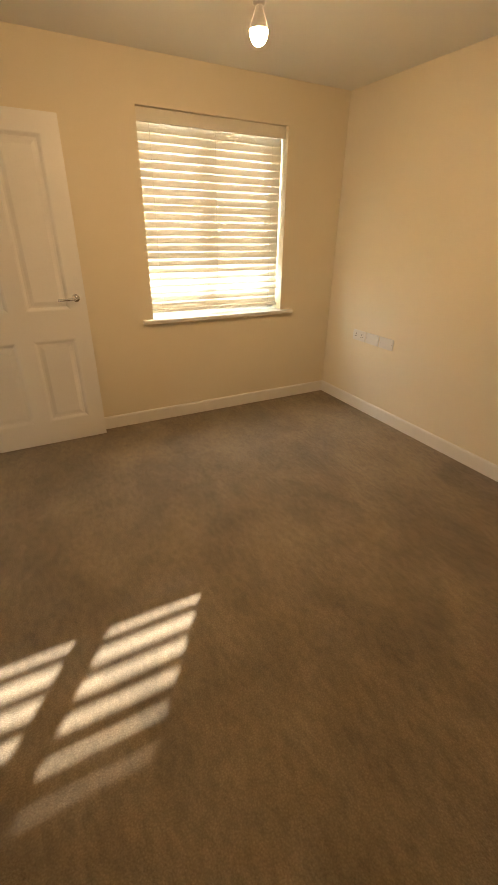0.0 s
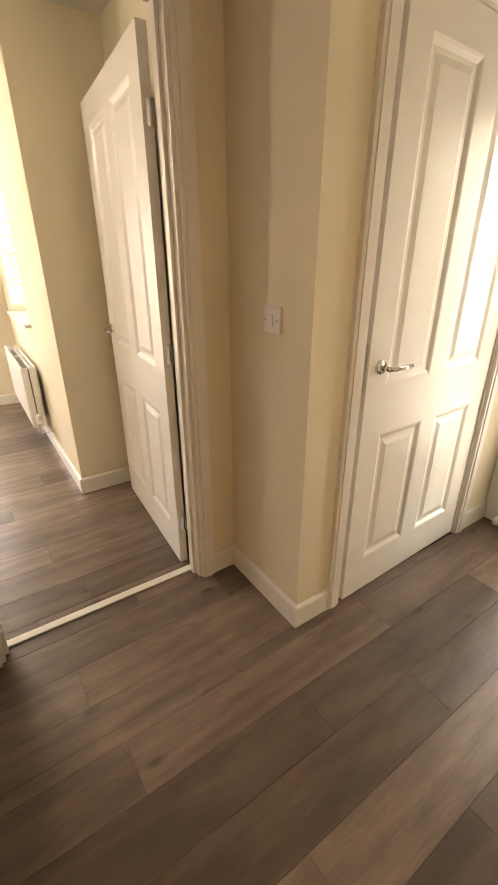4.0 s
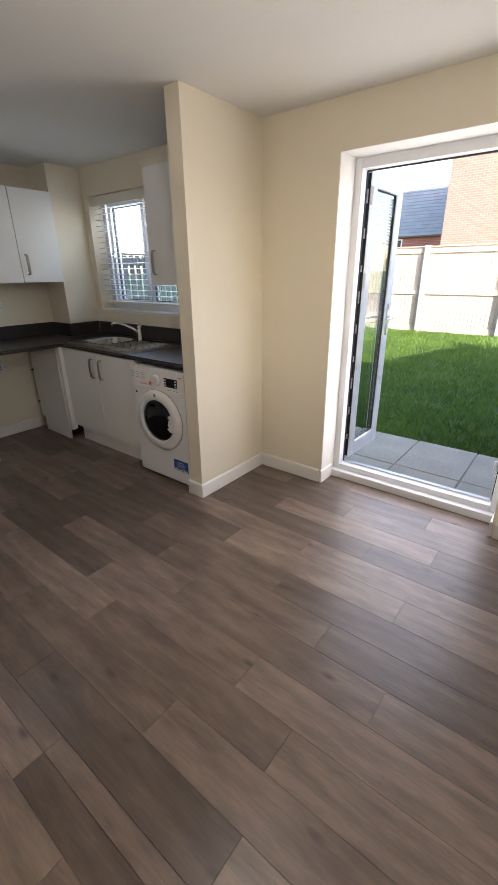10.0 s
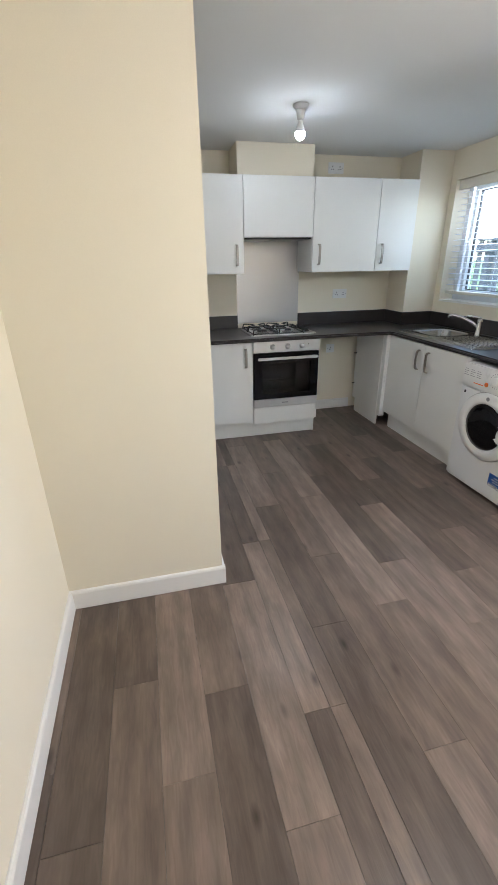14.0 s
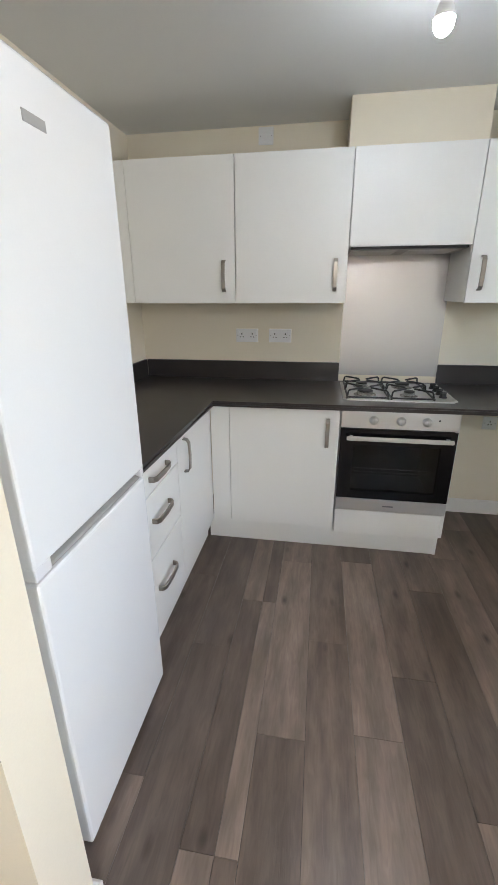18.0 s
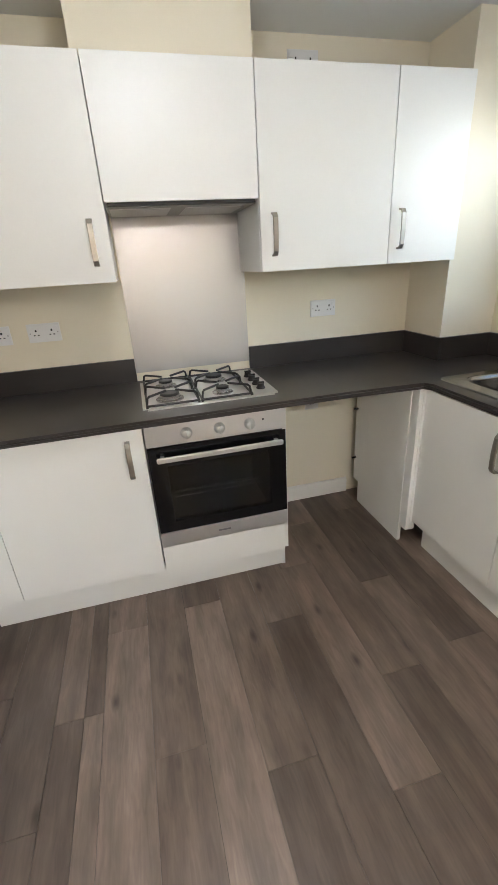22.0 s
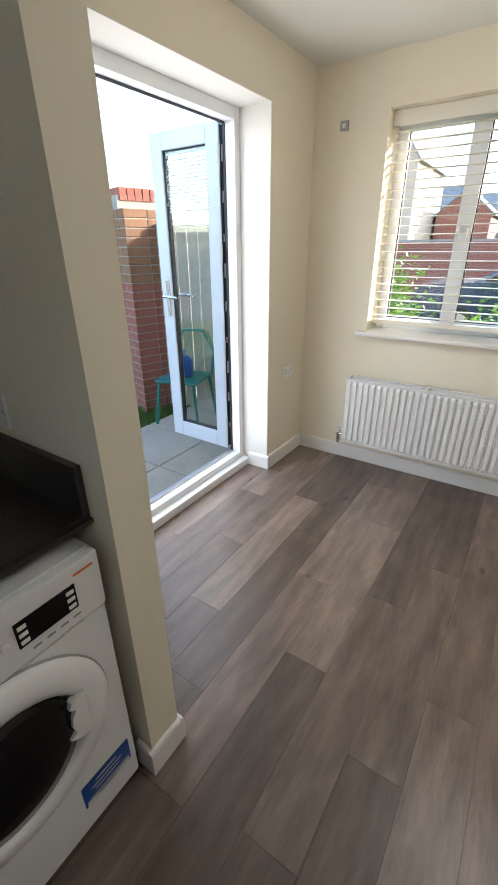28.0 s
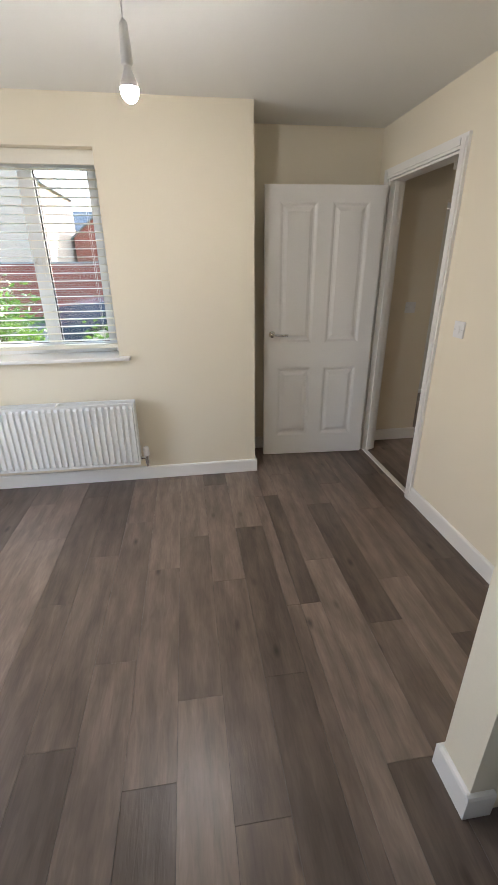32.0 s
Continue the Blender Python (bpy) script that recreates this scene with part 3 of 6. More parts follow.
def lever(parent, x, z, y, s, d, material=M_CHROME, rose=True):
    """A lever handle at x, z on the face y; s: the way out of the face, d: the way the lever points."""
    bm = bmesh.new()
    cyl(bm, (x, y, z), (x, y + 0.009 * s, z), 0.025, 0.023, 24)
    cyl(bm, (x, y + 0.009 * s, z), (x, y + 0.045 * s, z), 0.009)
    tube(bm, [(x, y + 0.042 * s, z), (x + 0.02 * d, y + 0.050 * s, z), (x + 0.07 * d, y + 0.050 * s, z - 0.002), (x + 0.115 * d, y + 0.045 * s, z - 0.003)], 0.0085, 10)
    return part("lever_handle", bm, material, parent, "chrome lever handle", True)


def hinges(parent, x, y, zs, material=M_CHROME):
    for z in zs:
        bm = bmesh.new()
        cyl(bm, (x, y, z - 0.038), (x, y, z + 0.038), 0.006, seg=10)
        B(bm, (x - 0.001, y + 0.002, z - 0.036), (x + 0.003, y + 0.024, z + 0.036))
        part("hinge", bm, material, parent)


def room_door(name, label, at, rz, w, handle_side=1, flip=1, lock=False, h=1.981):
    d = thing(name, label, "door", at, rz, kind="structure")
    lf = part("leaf", door_leaf(w, h), M_DOOR, d)
    for y, s in ((0, -1), (0.035, 1)):
        lever(d, w - 0.06, 1.0, y, s, -1)
    if lock:
        bm = bmesh.new()
        cyl(bm, (w - 0.06, -0.008, 0.93), (w - 0.06, 0, 0.93), 0.022, seg=20)
        cyl(bm, (w - 0.06, -0.014, 0.93), (w - 0.06, -0.008, 0.93), 0.008, seg=12)
        part("lock_escutcheon", bm, M_CHROME, d)
    box("latch_plate", d, M_STEEL, (w - 0.0005, 0.007, 0.92), (w + 0.0015, 0.028, 1.08))
    hinges(d, -0.004, 0.0 if flip > 0 else 0.035 - 0.034, (0.22, 1.0, 1.76))
    return d


# dining room door, open into the room against the recess
room_door("door_1", "white four-panel moulded door standing open into the room", (0.690, 1.382, 0.008), 86.5, 0.838)
# living room door, open against the window wall
room_door("door_2", "white four-panel moulded door standing open on carpet", (0.335, -0.252, 0.010), -89.2, 0.838)
# cloakroom door, just ajar
room_door("door_3", "white four-panel cloakroom door standing just ajar", (1.958, 0.832, 0.008), 180 + 1.5, 0.838, lock=True)


def lining(name, at, rz, w, h, depth, label, y0=0.0, sides=(1, 1)):
    """Door lining, stops and architraves for an opening from x=0 to w in a wall from y0 to y0+depth."""
    d = thing(name, label, "door frame", at, rz, kind="structure")
    t = 0.025
    box("jamb", d, M_TRIM, (0, y0, 0), (t, y0 + depth, h), 0.002)
    box("jamb", d, M_TRIM, (w - t, y0, 0), (w, y0 + depth, h), 0.002)
    box("head", d, M_TRIM, (t, y0, h - t), (w - t, y0 + depth, h), 0.002)
    c = y0 + depth * 0.5
    box("door_stop", d, M_TRIM, (t, c - 0.015, 0), (t + 0.012, c + 0.015, h - t), 0.002)
    box("door_stop", d, M_TRIM, (w - t - 0.012, c - 0.015, 0), (w - t, c + 0.015, h - t), 0.002)
    aw, at_ = 0.062, 0.016
    for k, (yf, s) in enumerate(((y0, -1), (y0 + depth, 1))):
        if not sides[k]:
            continue
        for (a, b) in (((-aw + 0.012, 0), (0.012, h + aw - 0.012)), ((w - 0.012, 0), (w + aw - 0.012, h + aw - 0.012)), ((0.012, h - 0.012), (w - 0.012, h + aw - 0.012))):
            nm = "architrave"
            bm = bmesh.new()
            B(bm, (a[0], min(yf, yf + at_ * s), a[1]), (b[0], max(yf, yf + at_ * s), b[1]))
            # a stepped moulding on top of the flat
            vert = b[1] - a[1] > b[0] - a[0]
            if vert:
                c0 = (a[0] + b[0]) / 2
                B(bm, (c0 - 0.016, min(yf, yf + (at_ + 0.005) * s), a[1]), (c0 + 0.016, max(yf, yf + (at_ + 0.005) * s), b[1] - 0.018))
            else:
                c0 = (a[1] + b[1]) / 2
                B(bm, (a[0], min(yf, yf + (at_ + 0.005) * s), c0 - 0.016), (b[0], max(yf, yf + (at_ + 0.005) * s), c0 + 0.016))
            part(nm, bm, M_TRIM, d)
    return d


fr1 = lining("door_frame_1", (-0.13, 1.25, 0), 0, 0.84, 2.04, 0.10, "white painted frame of the dining doorway")
box("strike_plate", fr1, M_STEEL, (0.0255, 0.03, 0.94), (0.027, 0.055, 1.06))
fr2 = lining("door_frame_2", (DA.x + DS0 * math.cos(radians(DANG)), DA.y + DS0 * math.sin(radians(DANG)), 0), DANG, DS1 - DS0, 2.04, 0.10, "white painted frame of the angled doorway")
box("strike_plate", fr2, M_STEEL, (0.0255, 0.03, 0.94), (0.027, 0.055, 1.06))
lining("door_frame_3", (1.085, 0.79, 0), 0, 0.90, 2.02, 0.10, "white painted frame of the cloakroom door")
bar = box("threshold_bar", None, M_TRIM, (-0.105, 1.312, 0.0), (0.685, 1.348, 0.008), 0.003)
tagged(bar, "pale metal threshold strip across the dining doorway", "threshold strip", kind="structure")
bar2 = box("threshold_bar", None, M_STEEL, (DS0 + 0.025, 0.0, 0.0), (DS1 - 0.025, 0.03, 0.009), 0.003)
bar2.matrix_world = pose(DA.x, DA.y, 0, 0, 0, DANG)
tagged(bar2, "steel carpet strip across the angled doorway", "threshold strip", kind="structure")

# front door: composite with a narrow glazed slot
fd = thing("door_4", "white composite front door with a narrow obscured glass slot", "front door", (2.255, 0, 0), 0, kind="structure")
yA, yB = -0.208, 0.788
for nm, a, b in (("jamb", (0, yA, 0), (0.06, yA + 0.07, 2.09)), ("jamb", (0, yB - 0.07, 0), (0.06, yB, 2.09)), ("head", (0, yA + 0.07, 2.035), (0.06, yB - 0.07, 2.09)), ("sill", (-0.03, yA + 0.07, 0), (0.06, yB - 0.07, 0.03))):
    box(nm, fd, M_UPVC, a, b, 0.004)
g0, g1, gz0, gz1 = 0.34, 0.515, 0.305, 1.905
boxes("leaf", fd, M_DOOR, [((0.01, -0.135, 0.035), (0.054, g0, 2.03)), ((0.01, g1, 0.035), (0.054, 0.714, 2.03)), ((0.01, g0, 0.035), (0.054, g1, gz0)), ((0.01, g0, gz1), (0.054, g1, 2.03))])
for a, b in (((0.0, g0 - 0.03, gz0 - 0.03), (0.012, g0, gz1 + 0.03)), ((0.0, g1, gz0 - 0.03), (0.012, g1 + 0.03, gz1 + 0.03)), ((0.0, g0, gz0 - 0.03), (0.012, g1, gz0)), ((0.0, g0, gz1), (0.012, g1, gz1 + 0.03))):
    box("glazing_bead", fd, M_UPVC, a, b, 0.003)
pane = box("glass", fd, M_FROST, (0.026, g0, gz0), (0.038, g1, gz1))
bm = bmesh.new()
B(bm, (0.0, 0.607, 0.87), (0.010, 0.637, 1.09))
tube(bm, [(0.0, 0.622, 1.0), (-0.045, 0.622, 1.0), (-0.05, 0.575, 1.0), (-0.045, 0.51, 0.998)], 0.009, 8)
part("lever_handle", bm, M_CHROME, fd, "chrome lever handle")
bm = bmesh.new()
cyl(bm, (0.01, 0.66, 1.22), (-0.03, 0.66, 1.22), 0.014, 0.011)
cyl(bm, (0.01, 0.605, 1.22), (-0.012, 0.605, 1.22), 0.012)
part("night_latch", bm, M_CHROME, fd)


def casement_window(name, label, m, w, h, panes, depth=0.07):
    """A white frame in local x (0..w), z (0..h), y 0..depth, with panes (x0, x1, z0, z1, opening)."""
    win = new(name)
    win.matrix_world = m
    tagged(win, label, "window", kind="structure")
    fw = 0.05
    for a, b in (((0, 0, 0), (fw, depth, h)), ((w - fw, 0, 0), (w, depth, h)), ((fw, 0, 0), (w - fw, depth, fw)), ((fw, 0, h - fw), (w - fw, depth, h))):
        box("window_frame", win, M_UPVC, a, b, 0.005)
    for x0, x1, z0, z1, opening in panes:
        s = 0.042 if opening else 0.038
        yy = -0.012 if opening else 0.010
        sash = boxes("sash", win, M_UPVC, [((x0, yy, z0), (x0 + s, depth - 0.01, z1)), ((x1 - s, yy, z0), (x1, depth - 0.01, z1)), ((x0 + s, yy, z0), (x1 - s, depth - 0.01, z0 + s)), ((x0 + s, yy, z1 - s), (x1 - s, depth - 0.01, z1))])
        gk = 0.006
        boxes("gasket", sash, M_RUBBER, [((x0 + s, 0.014, z0 + s), (x0 + s + gk, 0.034, z1 - s)), ((x1 - s - gk, 0.014, z0 + s), (x1 - s, 0.034, z1 - s)), ((x0 + s + gk, 0.014, z0 + s), (x1 - s - gk, 0.034, z0 + s + gk)), ((x0 + s + gk, 0.014, z1 - s - gk), (x1 - s - gk, 0.034, z1 - s))])
        g = box("pane", sash, M_GLASS, (x0 + s, 0.020, z0 + s), (x1 - s, 0.026, z1 - s))
        g.visible_shadow = False
        if opening:
            hx = x1 - 0.025 if opening > 0 else x0 + 0.025
            bm = bmesh.new()
            B(bm, (hx - 0.012, yy - 0.012, (z0 + z1) / 2 - 0.03), (hx + 0.012, yy, (z0 + z1) / 2 + 0.03))
            tube(bm, [(hx, yy - 0.01, (z0 + z1) / 2), (hx, yy - 0.035, (z0 + z1) / 2 - 0.005), (hx, yy - 0.035, (z0 + z1) / 2 - 0.09)], 0.007, 8)
            part("window_handle", bm, M_PLAST, sash)
    return win


def venetian(label, m, w, top, bottom, pitch, tilt, sw=0.050, sag=(), valance=0.075, cords=(0.18, 0.82), material=M_SLAT):
    """A slatted blind in local x (0..w), hanging from top to bottom at y=0; the room lies at -y."""
    bl = new("venetian_blind")
    bl.matrix_world = m
    tagged(bl, label, "window blind")
    box("valance", bl, M_SLAT, (-0.004, -0.045, top - valance), (w + 0.004, -0.030, top), 0.004)
    box("headrail", bl, material, (0.005, -0.028, top - 0.05), (w - 0.005, 0.026, top - 0.002), 0.003)
    bm = bmesh.new()
    prof = [(-sw / 2 + sw * k / 4, 0.0022 * (1 - ((k - 2) / 2) ** 2)) for k in range(5)]
    th = 0.0026
    up = [[bm.verts.new((x, y, z + th)) for y, z in prof] for x in (0.004, w - 0.004)]
    dn = [[bm.verts.new((x, y, z)) for y, z in prof] for x in (0.004, w - 0.004)]
    for k in range(4):
        bm.faces.new((up[0][k], up[1][k], up[1][k + 1], up[0][k + 1]))
        bm.faces.new((dn[0][k + 1], dn[1][k + 1], dn[1][k], dn[0][k]))
    for k in (0, 4):
        bm.faces.new((up[0][k], dn[0][k], dn[1][k], up[1][k]))
    for e in (0, 1):
        bm.faces.new(up[e] + dn[e][::-1])
    z, n, first = top - valance - 0.02, 0, None
    while z > bottom + 0.03:
        if first is None:
            first = part("slat", bm, material, bl)
            ob = first
        else:
            ob = new("slat", first.data)
            ob.parent = bl
        ob.matrix_basis = pose(0, 0, z, (tilt(z) if callable(tilt) else tilt) + random.uniform(-1.5, 1.5), 0, random.uniform(-0.10, 0.10))
        z -= pitch
    box("bottom_rail", bl, M_SLAT, (0.002, -0.026, bottom - 0.006), (w - 0.002, 0.026, bottom + 0.022), 0.005)
    for c in cords:
        bm = bmesh.new()
        half = sw / 2 * (0.7 if callable(tilt) else 1) + 0.002
        for y in (-half, half):
            tube(bm, [(c * w, y, top - 0.05), (c * w, y, bottom + 0.01)], 0.0011, 5)
        part("ladder_cord", bm, material, bl)
    return bl


# dining window: two side-hung casements, looking east (local x runs to the south)
ME = lambda x, y, z: Matrix.Translation((x, y, z)) @ Matrix.Rotation(radians(-90), 4, "Z")
casement_window("window_1", "white window with two side-hung casements", ME(0.635, 4.15, 0.935), 0.89, 1.18, [(0.02, 0.445, 0.03, 1.15, 1), (0.445, 0.85, 0.03, 1.15, -1)])
sill = box("window_sill", None, M_TRIM, (0.395, 3.185, 0.912), (0.635, 4.213, 0.937), 0.007)
tagged(sill, "white painted window board with rounded nose", "window sill", kind="structure")
venetian("cream wooden venetian blind with open slats in the dining window", ME(0.545, 4.142, 0), 0.874, 2.113, 0.985, 0.047, 0, cords=(0.10, 0.90))
# kitchen window, looking north
MN = lambda x, y, z: Matrix.Translation((x, y, z))
casement_window("window_2", "white window with one side-hung casement over the sink", MN(-3.75, 4.74, 1.145), 1.15, 0.985, [(0.10, 0.62, 0.05, 0.935, -1), (0.62, 1.10, 0.05, 0.935, 0)])
ks = box("window_sill", None, M_TRIM, (-3.75, 4.598, 1.130), (-2.60, 4.74, 1.149), 0.004)
tagged(ks, "white tiled sill of the kitchen window", "window sill", kind="structure")
venetian("white slatted venetian blind with open slats over the sink", MN(-3.742, 4.672, 0), 1.134, 2.127, 1.205, 0.047, 6, cords=(0.09, 0.5, 0.91), material=M_SLATW)
# living room window
casement_window("window_3", "white window with two casements behind a lowered blind", ME(0.575, -1.56, 0.815), 1.115, 1.285, [(0.035, 0.557, 0.030, 1.25, 0), (0.557, 1.08, 0.030, 1.25, -1)])
ls = box("window_sill", None, M_TRIM, (0.395, -2.78, 0.790), (0.575, -1.48, 0.817), 0.007)
tagged(ls, "white painted window board with rounded nose", "window sill", kind="structure")
venetian("cream wooden venetian blind lowered over the living room window", ME(0.515, -1.568, 0), 1.099, 2.098, 0.855, 0.050, lambda z: 80 if z < 0.98 else 47 + 33 * min(1, max(0, (z - 1.08) / 0.14)), sw=0.054, cords=(0.08, 0.5, 0.92))

# garden doors: frame, and two outward-opening leaves with blinds inside the glass
gd = thing("door_5", "white garden door frame with a low threshold", "door frame", (-1.20, 4.80, 0), 0, kind="structure")
GW, GH = 1.15, 2.107
for nm, a, b in (("jamb", (0.0, 0, 0.0), (0.050, 0.07, GH)), ("jamb", (GW - 0.050, 0, 0.0), (GW, 0.07, GH)), ("head", (0.050, 0, GH - 0.060), (GW - 0.050, 0.07, GH))):
    box(nm, gd, M_UPVC, a, b, 0.005)
box("threshold", gd, M_UPVC, (0.0, -0.05, 0.0), (GW, 0.0, 0.055), 0.006)
box("sill", gd, M_UPVC, (0.050, 0.0, 0.0), (GW - 0.050, 0.07, 0.095), 0.004)
box("drip_bar", gd, M_STEEL, (0.065, 0.05, 0.0955), (GW - 0.065, 0.080, 0.108), 0.002)
boxes("weather_seal", gd, M_RUBBER, [((0.051, 0.062, 0.096), (0.056, 0.076, GH - 0.066)), ((GW - 0.056, 0.062, 0.096), (GW - 0.051, 0.076, GH - 0.066)), ((0.056, 0.062, GH - 0.068), (GW - 0.056, 0.076, GH - 0.0605))])


# thin white sheets over the cream reveals, paler to imitate sky light on them
for a, b in (((0.0, -0.198, 0.104), (0.003, 0.0, GH)), ((GW - 0.003, -0.198, 0.104), (GW, 0.0, GH)), ((0.003, -0.198, GH - 0.003), (GW - 0.003, 0.0, GH))):
    box("skylit_reveal", gd, M_CEIL, a, b)


def garden_leaf(at, rz, s, label):
    """A glazed leaf from its hinge along local x*s, 0.5 wide; the room's side when shut is -y."""
    lf = thing("garden_door", label, "garden door", at, rz)
    w, h, t, st = 0.530, 1.945, 0.06, 0.095
    X = lambda u: u * s
    bm_items = [((X(0), 0, 0), (X(st), t, h)), ((X(w - st), 0, 0), (X(w), t, h)), ((X(st), 0, 0), (X(w - st), t, st + 0.02)), ((X(st), 0, h - st), (X(w - st), t, h))]
    for (a, b), nm in zip(bm_items, ("stile", "stile", "bottom_rail", "top_rail")):
        box(nm, lf, M_UPVC, a, b, 0.006)
    for a, b in (((st - 0.002, 0.010, st + 0.02), (st + 0.005, t - 0.010, h - st)), ((w - st - 0.005, 0.010, st + 0.02), (w - st + 0.002, t - 0.010, h - st)), ((st, 0.010, st + 0.018), (w - st, t - 0.010, st + 0.025)), ((st, 0.010, h - st - 0.005), (w - st, t - 0.010, h - st + 0.002))):
        box("gasket", lf, M_RUBBER, (X(a[0]), a[1], a[2]), (X(b[0]), b[1], b[2]))
    for y in (0.016, 0.042):
        g = box("pane", lf, M_GLASS, (X(st), y, st + 0.02), (X(w - st), y + 0.004, h - st))
        g.visible_shadow = False
    # raised blind between the panes
    z = h - st - 0.03
    box("blind_headrail", lf, M_PLAST, (X(st + 0.012), 0.022, h - st - 0.022), (X(w - st - 0.012), 0.040, h - st), 0.002)
    first = None
    for k in range(28):
        gap = 0.019 if k < 15 else 0.0065
        z -= gap
        if first is None:
            first = box("blind_slat", lf, M_PLAST, (X(st + 0.014), -0.008, -0.0005), (X(w - st - 0.014), 0.008, 0.0005))
            ob = first
        else:
            ob = new("blind_slat", first.data)
            ob.parent = lf
        ob.matrix_basis = pose(0, 0.031, z, 35 if k < 15 else 5)
    for y, d in ((0.0, -1), (t, 1)):
        bm = bmesh.new()
        B(bm, (X(w - 0.062) - 0.014, min(y, y + 0.009 * d), 0.90), (X(w - 0.062) + 0.014, max(y, y + 0.009 * d), 1.13))
        tube(bm, [(X(w - 0.062), y + 0.005 * d, 1.03), (X(w - 0.062), y + 0.05 * d, 1.03), (X(w - 0.10), y + 0.052 * d, 1.03), (X(w - 0.175), y + 0.048 * d, 1.027)], 0.009, 8)
        part("lever_handle", bm, M_CHROME, lf, "chrome lever handle")
    boxes("edge_keeps", lf, M_STEEL, [((X(w) - 0.001, 0.018, zz), (X(w) + 0.002, 0.042, zz + 0.12)) for zz in (0.3, 0.95, 1.55)])
    # black strip painting the dark of the gap between leaf and frame
    box("hinge_gap_shade", lf, M_BLACKM, (X(0) - 0.004 * s, 0.006, 0.02), (X(0) - 0.001 * s, 0.054, h - 0.02))
    for k in range(9):
        box("hinge_keep", lf, M_UPVC, (X(0) - 0.007 * s, 0.016, 0.16 + 0.2 * k), (X(0) - 0.004 * s, 0.034, 0.20 + 0.2 * k + 0.02 * (k % 3)), 0.001)
    for zz in (0.2, 0.75, 1.3, 1.8):
        bm = bmesh.new()
        cyl(bm, (X(-0.004), -0.012, zz - 0.05), (X(-0.004), -0.012, zz + 0.05), 0.010, seg=12)
        part("hinge", bm, M_UPVC, lf)
    return lf


garden_leaf((-1.125, 4.895, 0.112), 89, 1, "white glazed garden door leaf swung outward, inner blind part raised")
garden_leaf((-0.118, 4.895, 0.112), -91, -1, "white glazed garden door leaf swung outward against the patio")


# ---- small wall fittings ----
def faceplate(name, label, category, m, w, h, kind):
    """A plastic plate in local x, z centred on 0, standing out to -y."""
    ob = new(name)
    ob.matrix_world = m
    tagged(ob, label, category)
    box("plate", ob, M_PLAST, (-w / 2, -0.009, -h / 2), (w / 2, 0, h / 2), 0.003)
    if kind == "switch":
        box("rocker", ob, M_PLAST, (-0.011, -0.013, -0.018), (0.011, -0.009, 0.018), 0.002)
    if kind == "socket":
        for c in ((-0.035, 0.035) if w > 0.1 else (0,)):
            boxes("pin_holes", ob, M_HOLE, [((c - 0.0035, -0.0095, 0.006), (c + 0.0035, -0.009, 0.016)), ((c - 0.013, -0.0095, -0.012), (c - 0.005, -0.009, -0.007)), ((c + 0.005, -0.0095, -0.012), (c + 0.013, -0.009, -0.007))])
            box("rocker", ob, M_PLAST, (c - 0.007 + (0.022 if c > 0 else -0.022), -0.012, 0.012), (c + 0.007 + (0.022 if c > 0 else -0.022), -0.009, 0.030), 0.001)
    if kind == "switches":
        for c in (-0.045, -0.015, 0.015, 0.045):
            box("rocker", ob, M_PLAST, (c - 0.010, -0.013, -0.017), (c + 0.010, -0.009, 0.017), 0.002)
            box("switch_print", ob, M_GREYINK, (c - 0.008, -0.0098, 0.021), (c + 0.008, -0.0091, 0.025))
    if kind == "spur":
        box("fuse_cover", ob, M_PLAST, (-0.020, -0.012, -0.018), (0.004, -0.009, 0.018), 0.001)
        box("rocker", ob, M_PLAST, (0.012, -0.012, -0.010), (0.026, -0.009, 0.010), 0.001)
    for sx in (-1, 1):
        bm = bmesh.new()
        cyl(bm, (sx * (w / 2 - 0.012), -0.0098, 0), (sx * (w / 2 - 0.012), -0.009, 0), 0.003, seg=8)
        part("screw", bm, M_GREYP, ob)
    return ob


def facing(x, y, z, d):
    """A pose on a wall whose plaster faces d: n, s, e or w."""
    return pose(x, y, z, 0, 0, {"s": 0, "e": 90, "n": 180, "w": -90}[d])


faceplate("double_socket", "white double socket low on the garden wall", "wall socket", facing(0.20, WALL_N, 0.658, "s"), 0.147, 0.086, "socket")
faceplate("light_switch", "white single light switch in the hall", "light switch", facing(0.876, 0.978, 1.165, "w"), 0.086, 0.086, "switch")
faceplate("light_switch", "white single light switch beside the dining doorway", "light switch", facing(-0.367, 1.35, 1.168, "n"), 0.086, 0.086, "switch")
faceplate("light_switch", "white light switch beside the angled doorway", "light switch", facing(-0.66, 0.37, 1.168, "s"), 0.086, 0.086, "switch")
for yy in (2.08, 2.30, 3.745):
    faceplate("double_socket", "white double socket over the worktop", "wall socket", facing(WALL_W, yy, 1.20, "e"), 0.147, 0.086, "socket")["group"] = "sockets over the worktop"
faceplate("appliance_switch", "white four-gang appliance switch over the corner worktop", "light switch", facing(-3.415, 1.352, 1.180, "n"), 0.147, 0.086, "switches")
faceplate("fused_spur", "white fused spur above the wall cupboards", "fused spur", facing(WALL_W, 2.197, 2.31, "e"), 0.086, 0.086, "spur")
faceplate("double_socket", "white double socket above the wall cupboards", "wall socket", facing(WALL_W, 3.63, 2.262, "e"), 0.147, 0.086, "socket")
faceplate("single_socket", "white single socket in the empty appliance space", "wall socket", facing(WALL_W, 3.68, 0.66, "e"), 0.086, 0.086, "socket")
faceplate("fused_spur", "white fused spur on the partition over the worktop", "fused spur", facing(-1.86, 4.25, 1.10, "w"), 0.086, 0.086, "spur")
